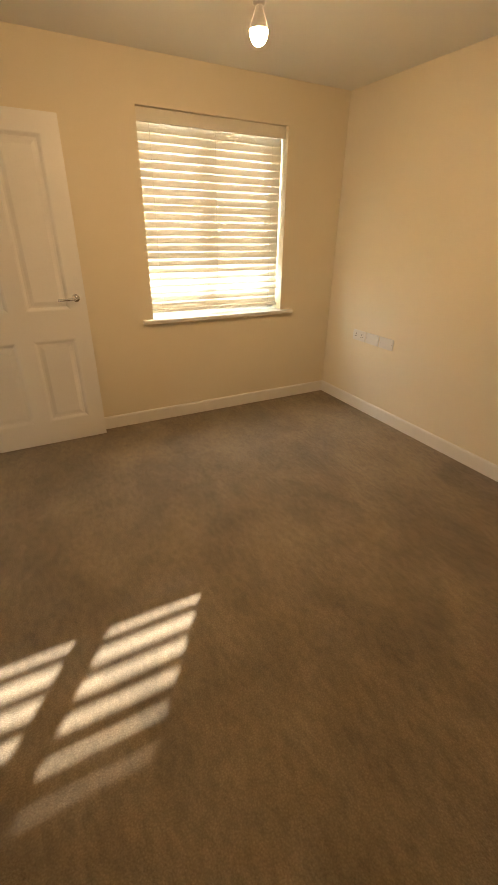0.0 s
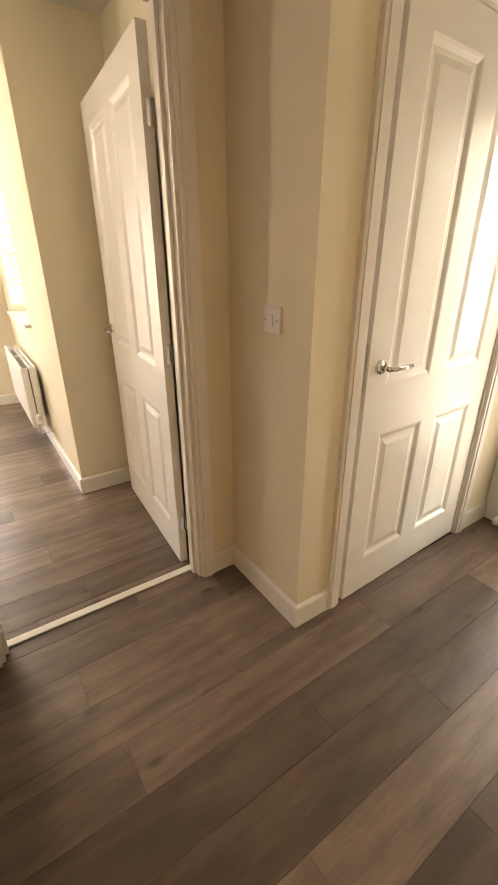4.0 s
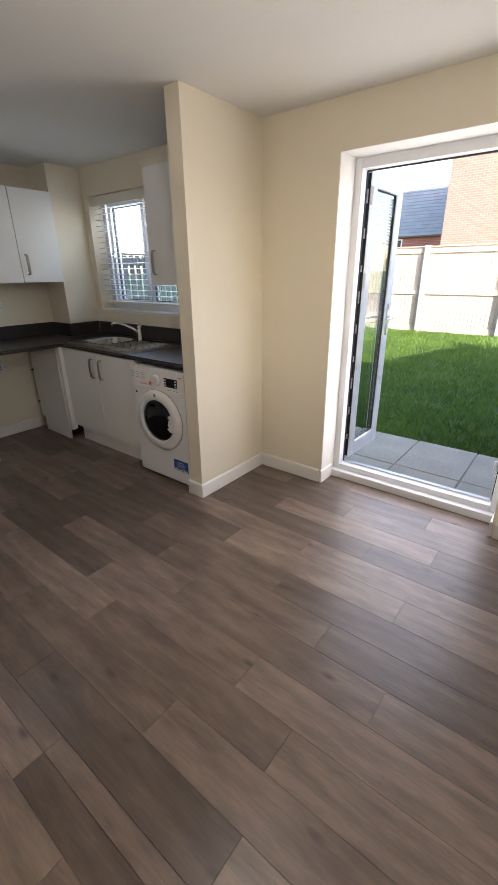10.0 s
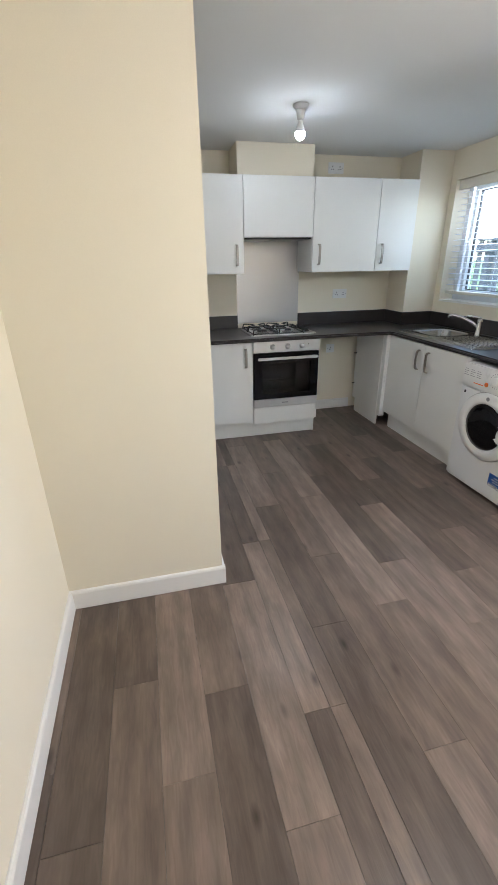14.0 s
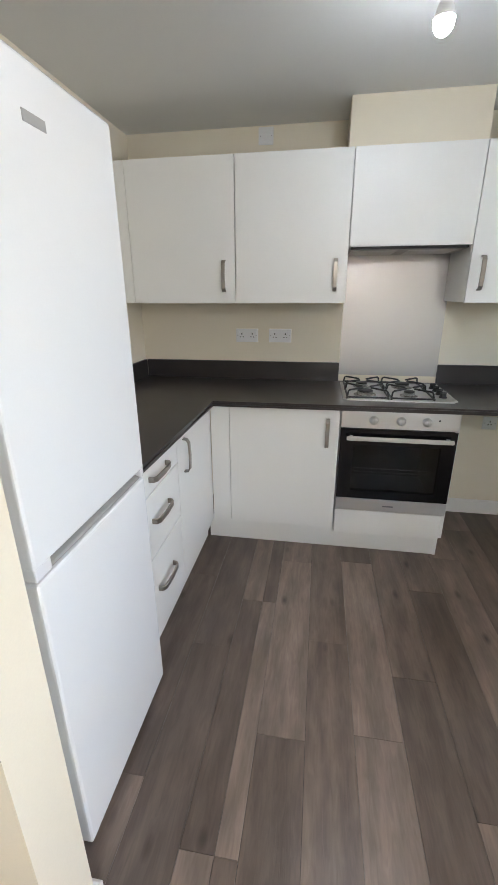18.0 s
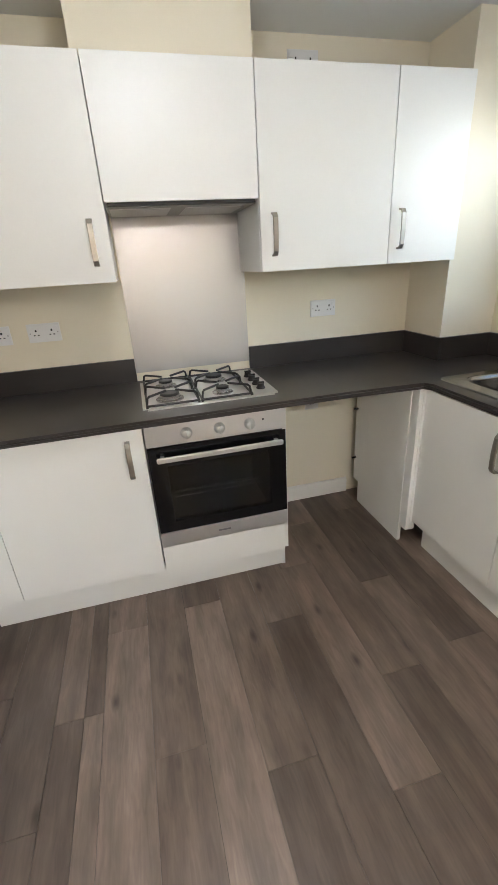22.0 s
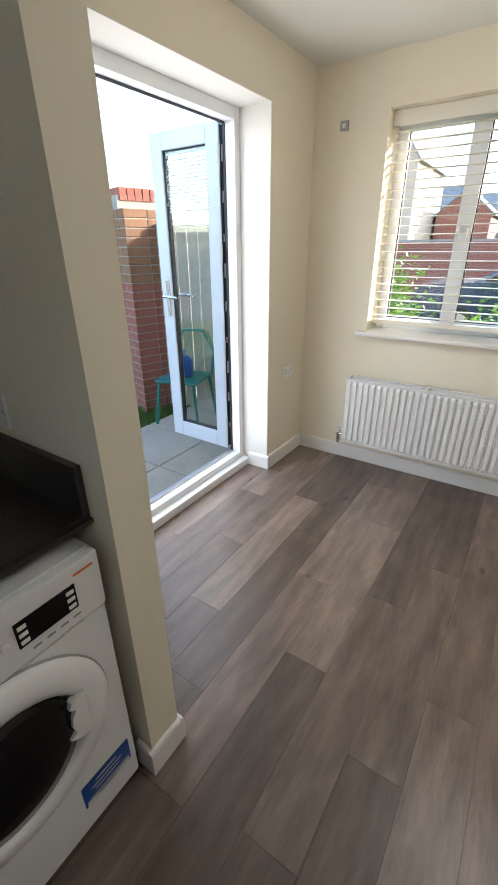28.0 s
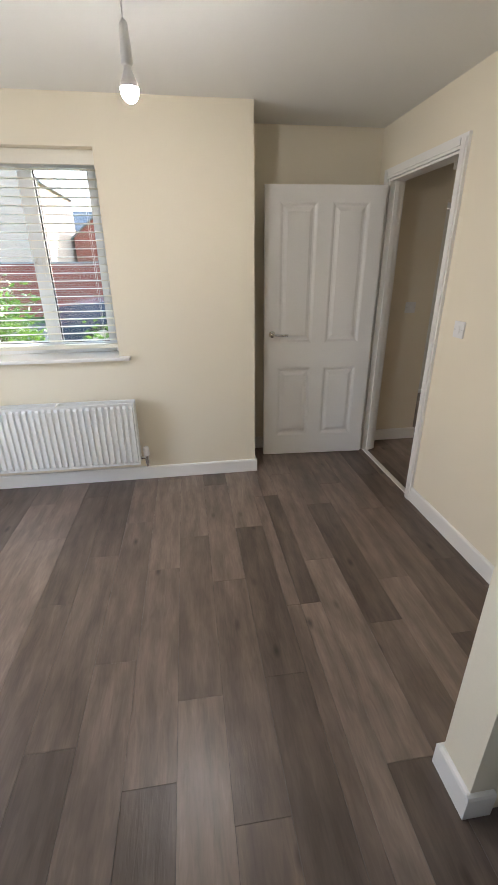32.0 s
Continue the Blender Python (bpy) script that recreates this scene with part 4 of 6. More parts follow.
for k, xx in enumerate((-0.005, -0.163, -0.322)):
    faceplate("double_socket" if k == 0 else "tv_socket", "white socket plate in a row on the living room wall", "wall socket", facing(xx, -3.21, 0.638, "n"), 0.147, 0.086, "socket" if k == 0 else "")["group"] = "plates on the living room wall"
al = new("alarm_sensor")
al.matrix_world = facing(WALL_E, 4.405, 2.065, "w")
tagged(al, "small grey square sensor plate high on the wall", "sensor")
box("plate", al, M_GREYP, (-0.024, -0.012, -0.024), (0.024, 0, 0.024), 0.003)
box("lens", al, M_PLAST, (-0.010, -0.016, -0.010), (0.010, -0.012, 0.010), 0.002)


# ---- lamps ----
def pendant(label, x, y, drop, bulb, group):
    p = thing("pendant_lamp", label, "ceiling lamp", (x, y, H), 0, group)
    bm = bmesh.new()
    lathe(bm, [(0.046, 0.0), (0.046, -0.010), (0.036, -0.024), (0.010, -0.034)])
    part("ceiling_rose", bm, M_PLAST, p, smooth=True)
    if drop > 0.15:
        bm = bmesh.new()
        tube(bm, [(0, 0, -0.03), (0.003, 0.001, -drop * 0.4), (0, 0, -drop + 0.10)], 0.0032, 8)
        part("flex", bm, M_PLAST, p)
    bm = bmesh.new()
    z = -drop
    if drop > 0.15:
        lathe(bm, [(0.006, z + 0.115), (0.013, z + 0.105), (0.016, z + 0.075), (0.019, z + 0.045), (0.020, z + 0.0), (0.016, z - 0.004)])
    else:
        lathe(bm, [(0.034, -0.020), (0.026, -0.040), (0.022, z + 0.012), (0.022, z - 0.002), (0.016, z - 0.004)])
    part("lamp_holder", bm, M_PLAST, p, smooth=True)
    lit = bulb is not M_BULBOFF
    bm = bmesh.new()
    lathe(bm, [(0.012, z - 0.002), (0.014, z - 0.014), (0.022, z - 0.034), (0.0290, z - 0.052), (0.0312, z - 0.064)])
    part("bulb_base", bm, M_PLAST, p, "white plastic bulb base", True)
    bm = bmesh.new()
    lathe(bm, [(0.0308, z - 0.0642), (0.0304, z - 0.070), (0.0275, z - 0.084), (0.020, z - 0.096), (0.010, z - 0.103), (0.002, z - 0.105)])
    part("bulb", bm, bulb, p, "glowing opal LED bulb" if lit else "unlit opal bulb", True)
    return p


pendant("white pendant flex with a lit bare bulb", -0.64, 2.935, 0.245, M_BULB, "pendant lamps")
pendant("white batten lampholder with a lit bare bulb", -2.99, 2.872, 0.075, M_BULBC, "pendant lamps")
pendant("white pendant flex with a lit bare bulb", -1.068, -1.593, 0.27, M_BULBW, "pendant lamps")
pendant("white pendant flex with an unlit bare bulb", 0.823, 0.259, 0.300, M_BULBOFF, "pendant lamps")

# ---- radiator under the dining window ----
rd = thing("radiator", "white ribbed panel radiator under the window", "radiator", (WALL_E, 0, 0))
ry0, ry1, rz0, rz1 = 3.190, 4.200, 0.175, 0.632
for xf in (-0.118, -0.052):
    bm = bmesh.new()
    n, seq = 25, []
    for k in range(n):
        y = ry0 + (ry1 - ry0) * k / n
        p = (ry1 - ry0) / n
        seq += [(y, 0.007), (y + p * 0.22, 0.007), (y + p * 0.32, -0.011), (y + p * 0.82, -0.011), (y + p * 0.92, 0.007)]
    seq.append((ry1, 0))
    rows_ = [[bm.verts.new((xf + (d if a == 1 else 0), y, z)) for y, d in seq] for a, z in ((0, rz0), (0, rz0 + 0.012), (1, rz0 + 0.03), (1, rz1 - 0.03), (0, rz1 - 0.012), (0, rz1))]
    for a, b in zip(rows_, rows_[1:]):
        for k in range(len(seq) - 1):
            bm.faces.new((a[k], a[k + 1], b[k + 1], b[k]))
    bk = [[bm.verts.new((xf + 0.012, y, z)) for y in (ry0, ry1)] for z in (rz0, rz1)]
    bm.faces.new((bk[0][0], bk[0][1], bk[1][1], bk[1][0]))
    part("front_panel" if xf < -0.1 else "back_panel", bm, M_RAD, rd)
for y in (ry0, ry1 - 0.004):
    for u, v in ((-0.128, -0.085), (-0.075, -0.032)):
        box("side_cover", rd, M_RAD, (u, y - 0.002, rz0 + 0.01), (v, y + 0.006, rz1 + 0.006), 0.002)
boxes("top_frame", rd, M_RAD, [((-0.128, ry0, rz1 + 0.001), (-0.117, ry1, rz1 + 0.008)), ((-0.045, ry0, rz1 + 0.001), (-0.032, ry1, rz1 + 0.008)), ((-0.117, ry0 + 0.50, rz1 + 0.001), (-0.045, ry0 + 0.515, rz1 + 0.008))])
bm = bmesh.new()
for k in range(60):
    y = ry0 + 0.02 + (ry1 - ry0 - 0.04) * k / 59
    B(bm, (-0.100, y, rz0 + 0.03), (-0.060, y + 0.003, rz1 - 0.03))
tagged(part("convector_fins", bm, M_GREYP, rd), kind="stuff")
for yy in (ry0 + 0.2, ry1 - 0.23):
    box("wall_bracket", rd, M_RAD, (-0.045, yy, rz0 + 0.05), (0, yy + 0.03, rz1 - 0.05))
for y, s, tr in ((ry0, -1, True), (ry1, 1, False)):
    bm = bmesh.new()
    cyl(bm, (-0.08, y, rz0 + 0.035), (-0.08, y + 0.05 * s, rz0 + 0.035), 0.010)
    cyl(bm, (-0.08, y + 0.045 * s, rz0 + 0.05), (-0.08, y + 0.045 * s, rz0 - 0.01), 0.014)
    cyl(bm, (-0.08, y + 0.045 * s, rz0 - 0.01), (-0.08, y + 0.045 * s, rz0 - 0.035), 0.0085)
    cyl(bm, (-0.082, y + 0.045 * s, rz0 - 0.028), (0.0, y + 0.045 * s, rz0 - 0.028), 0.0065, seg=10)
    part("valve", bm, M_CHROME, rd, "chrome valve")
    bm = bmesh.new()
    if tr:
        lathe(bm, [(0.017, rz0 + 0.05), (0.021, rz0 + 0.06), (0.021, rz0 + 0.11), (0.016, rz0 + 0.122)], (-0.08, y + 0.045 * s, 0), 16)
    else:
        lathe(bm, [(0.012, rz0 + 0.05), (0.013, rz0 + 0.075), (0.009, rz0 + 0.08)], (-0.08, y + 0.045 * s, 0), 16)
    part("valve_cap", bm, M_PLAST, rd)


# ---- kitchen ----
def bow_handle(parent, p, axis, out, L=0.158):
    """A flat bow handle centred on p; axis: the way it runs, out: the way it stands off."""
    p, a, o = Vector(p), Vector(axis), Vector(out)
    n = a.cross(o)
    bm = bmesh.new()
    pts = [(-L / 2, 0.0), (-L / 2 + 0.002, 0.018), (-L / 2 + 0.016, 0.027), (0, 0.030), (L / 2 - 0.016, 0.027), (L / 2 - 0.002, 0.018), (L / 2, 0.0)]
    hw, th = 0.0105, 0.008
    rings = []
    for i, (u, d) in enumerate(pts):
        u0, d0 = pts[max(i - 1, 0)]
        u1, d1 = pts[min(i + 1, 6)]
        t = (a * (u1 - u0) + o * (d1 - d0)).normalized()
        inn = n.cross(t).normalized() * th / 2
        c = p + a * u + o * d
        rings.append([bm.verts.new(c + n * hw + inn), bm.verts.new(c - n * hw + inn), bm.verts.new(c - n * hw - inn), bm.verts.new(c + n * hw - inn)])
    for q, r in zip(rings, rings[1:]):
        for k in range(4):
            bm.faces.new((q[k], q[(k + 1) % 4], r[(k + 1) % 4], r[k]))
    bm.faces.new(rings[0]), bm.faces.new(rings[-1][::-1])
    bmesh.ops.bevel(bm, geom=bm.edges[:], offset=0.0012, segments=1, affect="EDGES")
    return part("bow_handle", bm, M_NICKEL, parent, "satin nickel bow handle")


E_, W_, N_, S_, Z_ = (1, 0, 0), (-1, 0, 0), (0, 1, 0), (0, -1, 0), (0, 0, 1)
UX = -3.763      # front of the wall cupboards
UZ0, UZ1 = 1.414, 2.130


def wall_unit(y0, y1, z0, label, hy=None):
    u = thing("wall_cupboard", label, "kitchen cupboard", group="wall cupboards over the hob run")
    body = boxes("carcass", u, M_CAB, [((WALL_W, y0 + 0.001, z0), (UX - 0.022, y1 - 0.001, UZ1 - 0.001))])
    dr = box("door", u, M_CAB, (UX - 0.020, y0 + 0.0022, z0 - 0.002), (UX, y1 - 0.0022, UZ1), 0.0012)
    if hy is not None:
        bow_handle(dr, (UX, hy, 1.554), Z_, E_)
    return u


wall_unit(1.482, 2.082, UZ0, "white slab-door wall cupboard in the corner", 2.018)
wall_unit(2.082, 2.684, UZ0, "white slab-door wall cupboard beside the hood", 2.622)
hood_u = wall_unit(2.684, 3.287, 1.690, "white short wall cupboard housing the cooker hood")
wall_unit(3.287, 3.888, UZ0, "white slab-door wall cupboard beside the hood", 3.345)
wall_unit(3.888, 4.250, UZ0, "narrow white slab-door wall cupboard at the pipe box", 3.938)
fil = box("filler_panel", None, M_CAB, (UX - 0.03, 1.352, UZ0), (UX - 0.004, 1.480, UZ1), 0.001)
tagged(fil, "white filler panel closing the cupboard corner", "filler panel")
hb = box("hood_duct_box", None, M_WALL, (WALL_W, 2.655, UZ1 + 0.001), (-3.838, 3.305, H), 0.001)
tagged(hb, "cream painted boxing over the cooker hood", "duct boxing", kind="structure")
ch = thing("cooker_hood", "slim grey integrated cooker hood under the cupboard", "cooker hood")
box("body", ch, M_GREYP, (WALL_W + 0.02, 2.69, 1.674), (UX - 0.04, 3.280, 1.690), 0.003)
box("front_strip", ch, M_BLACKM, (UX - 0.04, 2.695, 1.676), (UX - 0.012, 3.275, 1.6885), 0.002)
for yy in (2.82, 3.12):
    box("grease_filter", ch, M_STEEL, (WALL_W + 0.06, yy - 0.12, 1.671), (UX - 0.08, yy + 0.12, 1.674), 0.001)
spl = box("splashback", None, M_SPLASH, (WALL_W + 0.001, 2.694, 0.955), (WALL_W + 0.006, 3.306, 1.70), 0.0008)
tagged(spl, "brushed stainless steel splashback behind the hob", "splashback")

# base units
FX, FYL, FYS = -3.520, 1.972, 3.972     # fronts: hob run, drawer run, sink run
BZ0, BZ1 = 0.150, 0.880
GB = "base cupboards"
b1 = thing("base_cupboard", "white slab-door base cupboard beside the oven", "kitchen cupboard", group=GB)
boxes("carcass", b1, M_CAB, [((WALL_W + 0.05, 2.080, BZ0), (FX - 0.022, 2.688, BZ1))])
d1 = box("door", b1, M_CAB, (FX - 0.020, 2.083, BZ0 + 0.012), (FX, 2.686, BZ1 - 0.004), 0.0012)
bow_handle(d1, (FX, 2.624, 0.746), Z_, E_)
cp = box("corner_post", None, M_CAB, (FX - 0.020, FYL + 0.002, BZ0 + 0.012), (FX - 0.001, 2.080, BZ1 - 0.004), 0.001)
tagged(cp, "white corner post between the base cupboards", "filler panel")
pl = box("plinth", None, M_CAB, (-3.598, 1.93, 0.001), (-3.58, 3.294, BZ0 - 0.003), 0.001)
tagged(pl, "white plinth board under the oven run", "plinth")

# drawers and corner door along the south wall
dw = thing("drawer_unit", "white three-drawer base unit beside the fridge", "kitchen drawers", group=GB)
boxes("carcass", dw, M_CAB, [((-2.936, 1.40, BZ0), (-2.542, FYL - 0.022, BZ1))])
for z0, z1 in ((0.772, BZ1 - 0.004), (0.512, 0.768), (BZ0 + 0.012, 0.508)):
    f = box("drawer_front", dw, M_CAB, (-2.937, FYL - 0.020, z0), (-2.540, FYL, z1), 0.0012)
    bow_handle(f, (-2.712, FYL, (z0 + z1) / 2 + (0.02 if z1 - z0 > 0.2 else 0.006)), E_, N_, 0.170)
cd = thing("base_cupboard", "white corner base cupboard beside the drawers", "kitchen cupboard", group=GB)
boxes("carcass", cd, M_CAB, [((-3.48, 1.40, BZ0), (-2.941, FYL - 0.022, BZ1))])
dd = box("door", cd, M_CAB, (-3.418, FYL - 0.020, BZ0 + 0.012), (-2.941, FYL, BZ1 - 0.004), 0.0012)
bow_handle(dd, (-3.03, FYL, 0.770), Z_, N_)
cp2 = box("corner_post", None, M_CAB, (FX - 0.0, FYL - 0.020, BZ0 + 0.012), (-3.421, FYL - 0.001, BZ1 - 0.004), 0.001)
tagged(cp2, "white corner post between the base cupboards", "filler panel")
pl2 = box("plinth", None, M_CAB, (-3.58, 1.895, 0.001), (-2.545, 1.913, BZ0 - 0.003), 0.001)
tagged(pl2, "white plinth board under the drawer run", "plinth")

# built-under oven
ov = thing("oven", "built-under steel electric oven with a black glass door", "oven")
OY0, OY1 = 2.692, 3.294
boxes("housing", ov, M_CAB, [((WALL_W + 0.05, OY0, BZ0), (FX - 0.03, OY0 + 0.016, BZ1)), ((WALL_W + 0.05, OY1 - 0.016, 0.001), (FX - 0.055, OY1, BZ0)), ((WALL_W + 0.05, OY1 - 0.016, BZ0), (FX, OY1, BZ1)), ((WALL_W + 0.05, OY0 + 0.016, BZ0), (FX - 0.03, OY1 - 0.016, BZ0 + 0.016))])
boxes("cavity", ov, M_BLACKM, [((-4.0, OY0 + 0.02, 0.30), (-3.62, OY1 - 0.02, 0.32)), ((-4.0, OY0 + 0.02, 0.76), (-3.62, OY1 - 0.02, 0.78)), ((-4.0, OY0 + 0.02, 0.32), (-3.98, OY1 - 0.02, 0.76)), ((-4.0, OY0 + 0.02, 0.32), (-3.555, OY0 + 0.05, 0.76)), ((-4.0, OY1 - 0.05, 0.32), (-3.555, OY1 - 0.02, 0.76))])
bm = bmesh.new()
for xx, zz in ((-3.552, 0.520), (-3.575, 0.532)):
    tube(bm, [(xx, OY0 + 0.09, zz), (xx, OY1 - 0.09, zz)], 0.0032, 6)
part("oven_rack", bm, M_CHROME, ov)
box("control_panel", ov, M_STEEL, (FX - 0.030, OY0 + 0.002, 0.783), (FX + 0.004, OY1 - 0.002, BZ1 - 0.002), 0.003)
bm = bmesh.new()
loops = []
for xx in (FX - 0.028, FX + 0.002):
    for a, b, c, d in ((OY0 + 0.003, OY1 - 0.003, 0.368, 0.778), (OY0 + 0.075, OY1 - 0.075, 0.415, 0.690)):
        loops.append([bm.verts.new((xx, y, z)) for y, z in ((a, c), (b, c), (b, d), (a, d))])
for p, q in ((0, 1), (1, 3), (3, 2), (2, 0)):
    for k in range(4):
        bm.faces.new((loops[p][k], loops[p][(k + 1) % 4], loops[q][(k + 1) % 4], loops[q][k]))
odoor = part("door", bm, M_BLACK, ov, "black glass oven door")
gl = box("glass", odoor, M_SMOKE, (FX - 0.012, OY0 + 0.075, 0.415), (FX - 0.004, OY1 - 0.075, 0.690))
box("bottom_trim", ov, M_STEEL, (FX - 0.028, OY0 + 0.003, 0.292), (FX + 0.003, OY1 - 0.003, 0.364), 0.002)
box("maker_mark", ov, M_GREYINK, (FX + 0.003, 2.955, 0.322), (FX + 0.0036, 3.012, 0.330))
bm = bmesh.new()
B(bm, (FX + 0.028, OY0 + 0.035, 0.722), (FX + 0.040, OY1 - 0.025, 0.746))
bmesh.ops.bevel(bm, geom=bm.edges[:], offset=0.004, segments=2, affect="EDGES")
for yy in (OY0 + 0.06, OY1 - 0.05):
    B(bm, (FX + 0.002, yy - 0.008, 0.726), (FX + 0.030, yy + 0.008, 0.742))
part("door_handle", bm, M_STEEL, odoor, "flat steel bar handle")
for yy in (2.862, 3.000, 3.130):
    bm = bmesh.new()
    lathe(bm, [(0.024, FX + 0.004), (0.024, FX + 0.008), (0.019, FX + 0.012), (0.018, FX + 0.026), (0.015, FX + 0.029)], (0, yy, 0.830), 24, "x")
    B(bm, (FX + 0.024, yy - 0.004, 0.830 - 0.018), (FX + 0.034, yy + 0.004, 0.830 + 0.018))
    part("knob", bm, M_STEEL, ov, "steel knob", True)
bm = bmesh.new()
cyl(bm, (FX + 0.003, 3.190, 0.84), (FX + 0.0055, 3.190, 0.84), 0.005, seg=12)
part("indicator_light", bm, M_INK, ov)
ovp = box("drawer_panel", ov, M_CAB, (FX - 0.020, OY0 + 0.002, BZ0 - 0.012), (FX, OY1 - 0.017, 0.289), 0.0012)

# hob
hob = thing("gas_hob", "steel four-burner gas hob set in the worktop", "gas hob")
HX0, HX1, HY0, HY1, HZ = -4.085, -3.605, 2.704, 3.297, 0.912
bm = bmesh.new()
B(bm, (HX0, HY0, HZ), (HX1, HY1, HZ + 0.008))
bmesh.ops.bevel(bm, geom=[e for e in bm.edges if abs(e.verts[0].co.z - e.verts[1].co.z) > 0.001], offset=0.02, segments=4, affect="EDGES")
top = [f for f in bm.faces if f.normal.z > 0.9 or f.calc_center_median().z > HZ + 0.007]
bmesh.ops.inset_region(bm, faces=top, thickness=0.012, depth=-0.003)
part("hob_plate", bm, M_STEEL, hob)
for bx, by, br in ((-3.955, 2.827, 0.034), (-3.955, 3.067, 0.042), (-3.73, 2.827, 0.044), (-3.73, 3.067, 0.030)):
    bm = bmesh.new()
    lathe(bm, [(br + 0.018, HZ + 0.005), (br + 0.018, HZ + 0.009), (br + 0.002, HZ + 0.012), (br, HZ + 0.014), (br, HZ + 0.026), (br - 0.003, HZ + 0.028)], (bx, by, 0), 24)
    part("burner", bm, M_SINK, hob, smooth=False)
    bm = bmesh.new()
    lathe(bm, [(br - 0.002, HZ + 0.0281), (br - 0.001, HZ + 0.033), (br - 0.008, HZ + 0.036)], (bx, by, 0), 24)
    part("burner_cap", bm, M_BLACKM, hob)
for y0, y1 in ((2.724, 2.942), (2.957, 3.177)):
    bm = bmesh.new()
    zl, zz = HZ + 0.015, HZ + 0.050
    x0, x1 = HX0 + 0.022, HX1 - 0.018
    ym = (y0 + y1) / 2
    tube(bm, [(x0, y0, zl), (x1, y0, zl), (x1, y1, zl), (x0, y1, zl), (x0, y0, zl)], 0.0055, 6)
    for cx in (-3.955, -3.73):
        for dx, dy in ((1, 1), (1, -1), (-1, 1), (-1, -1)):
            tube(bm, [(cx + dx * 0.100, ym + dy * 0.109, zl), (cx + dx * 0.092, ym + dy * 0.104, zz - 0.006), (cx + dx * 0.085, ym + dy * 0.096, zz), (cx + dx * 0.020, ym + dy * 0.022, zz)], 0.0052, 6)
    for px in (x0, (x0 + x1) / 2, x1):
        for py in (y0, y1):
            cyl(bm, (px, py, HZ + 0.006), (px, py, zl), 0.006, seg=6)
    part("pan_support", bm, M_BLACKM, hob, "black enamel pan support")
for k in range(4):
    bm = bmesh.new()
    cx, cy = -3.95 + 0.078 * k, 3.244
    lathe(bm, [(0.021, HZ + 0.005), (0.021, HZ + 0.010), (0.017, HZ + 0.013), (0.015, HZ + 0.030)], (cx, cy, 0), 18)
    B(bm, (cx - 0.004, cy - 0.016, HZ + 0.028), (cx + 0.004, cy + 0.016, HZ + 0.036))
    part("knob", bm, M_BLACKM, hob, "black hob knob")

# worktops: one continuous piece, with a square nosing softened at the edge
WZ0, WZ1 = 0.882, 0.912
SX0, SX1, SY0, SY1 = -3.515, -2.540, 4.040, 4.535
BX0, BX1, BY0, BY1 = -3.435, -3.085, 4.135, 4.490


def top_piece(bm, pts, front):
    lo = [bm.verts.new((x, y, WZ0)) for x, y in pts]
    hi = [bm.verts.new((x, y, WZ1)) for x, y in pts]
    bm.faces.new(lo[::-1]), bm.faces.new(hi)
    ed = []
    for i in range(len(pts)):
        j = (i + 1) % len(pts)
        bm.faces.new((lo[i], lo[j], hi[j], hi[i]))
        if i in front:
            ed += [bm.edges.get((hi[i], hi[j])), bm.edges.get((lo[i], lo[j]))]
    bmesh.ops.bevel(bm, geom=ed, offset=0.010, segments=4, affect="EDGES")


wt = thing("worktop", "dark grey laminate worktop running round the kitchen", "worktop")
bm = bmesh.new()
WXF, WYL, WYS = -3.494, 1.990, 3.956
top_piece(bm, [(-2.545, 1.352), (-2.545, WYL), (WXF, WYL), (WXF, 3.60), (WALL_W + 0.001, 3.60), (WALL_W + 0.001, 1.352)], (1, 2))
part("surface", bm, M_TOP, wt)
bm = bmesh.new()
top_piece(bm, [(WXF, 3.6005), (WXF, WYS), (BX0 - 0.01, WYS), (BX0 - 0.01, WALL_N - 0.001), (-3.831, WALL_N - 0.001), (-3.831, 4.279), (WALL_W + 0.001, 4.279), (WALL_W + 0.001, 3.6005)], (0, 1))
part("surface", bm, M_TOP, wt)
bm = bmesh.new()
top_piece(bm, [(BX0 - 0.0095, WYS), (BX1 + 0.01, WYS), (BX1 + 0.01, BY0 - 0.01), (BX0 - 0.0095, BY0 - 0.01)], (0,))
part("surface", bm, M_TOP, wt)
boxes("surface", wt, M_TOP, [((BX0 - 0.0095, BY1 + 0.01, WZ0), (BX1 + 0.0095, WALL_N - 0.001, WZ1))])
bm = bmesh.new()
top_piece(bm, [(BX1 + 0.0105, WYS), (-1.861, WYS), (-1.861, WALL_N - 0.001), (BX1 + 0.0105, WALL_N - 0.001)], (0,))
part("surface", bm, M_TOP, wt)
UZ = 1.032
for a, b in (((WALL_W + 0.001, 1.37, WZ1), (WALL_W + 0.020, 2.693, UZ)), ((WALL_W + 0.001, 3.307, WZ1), (WALL_W + 0.020, 4.279, UZ)), ((WALL_W + 0.021, 4.261, WZ1), (-3.812, 4.279, UZ)), ((-3.831, 4.2795, WZ1), (-3.812, WALL_N - 0.001, UZ)),
             ((-3.8115, WALL_N - 0.019, WZ1), (-1.880, WALL_N - 0.001, UZ)), ((-1.8795, 3.965, WZ1), (-1.861, WALL_N - 0.001, UZ)), ((WALL_W + 0.021, 1.352, WZ1), (-2.546, 1.370, UZ))):
    box("upstand", wt, M_TOP, a, b, 0.002)

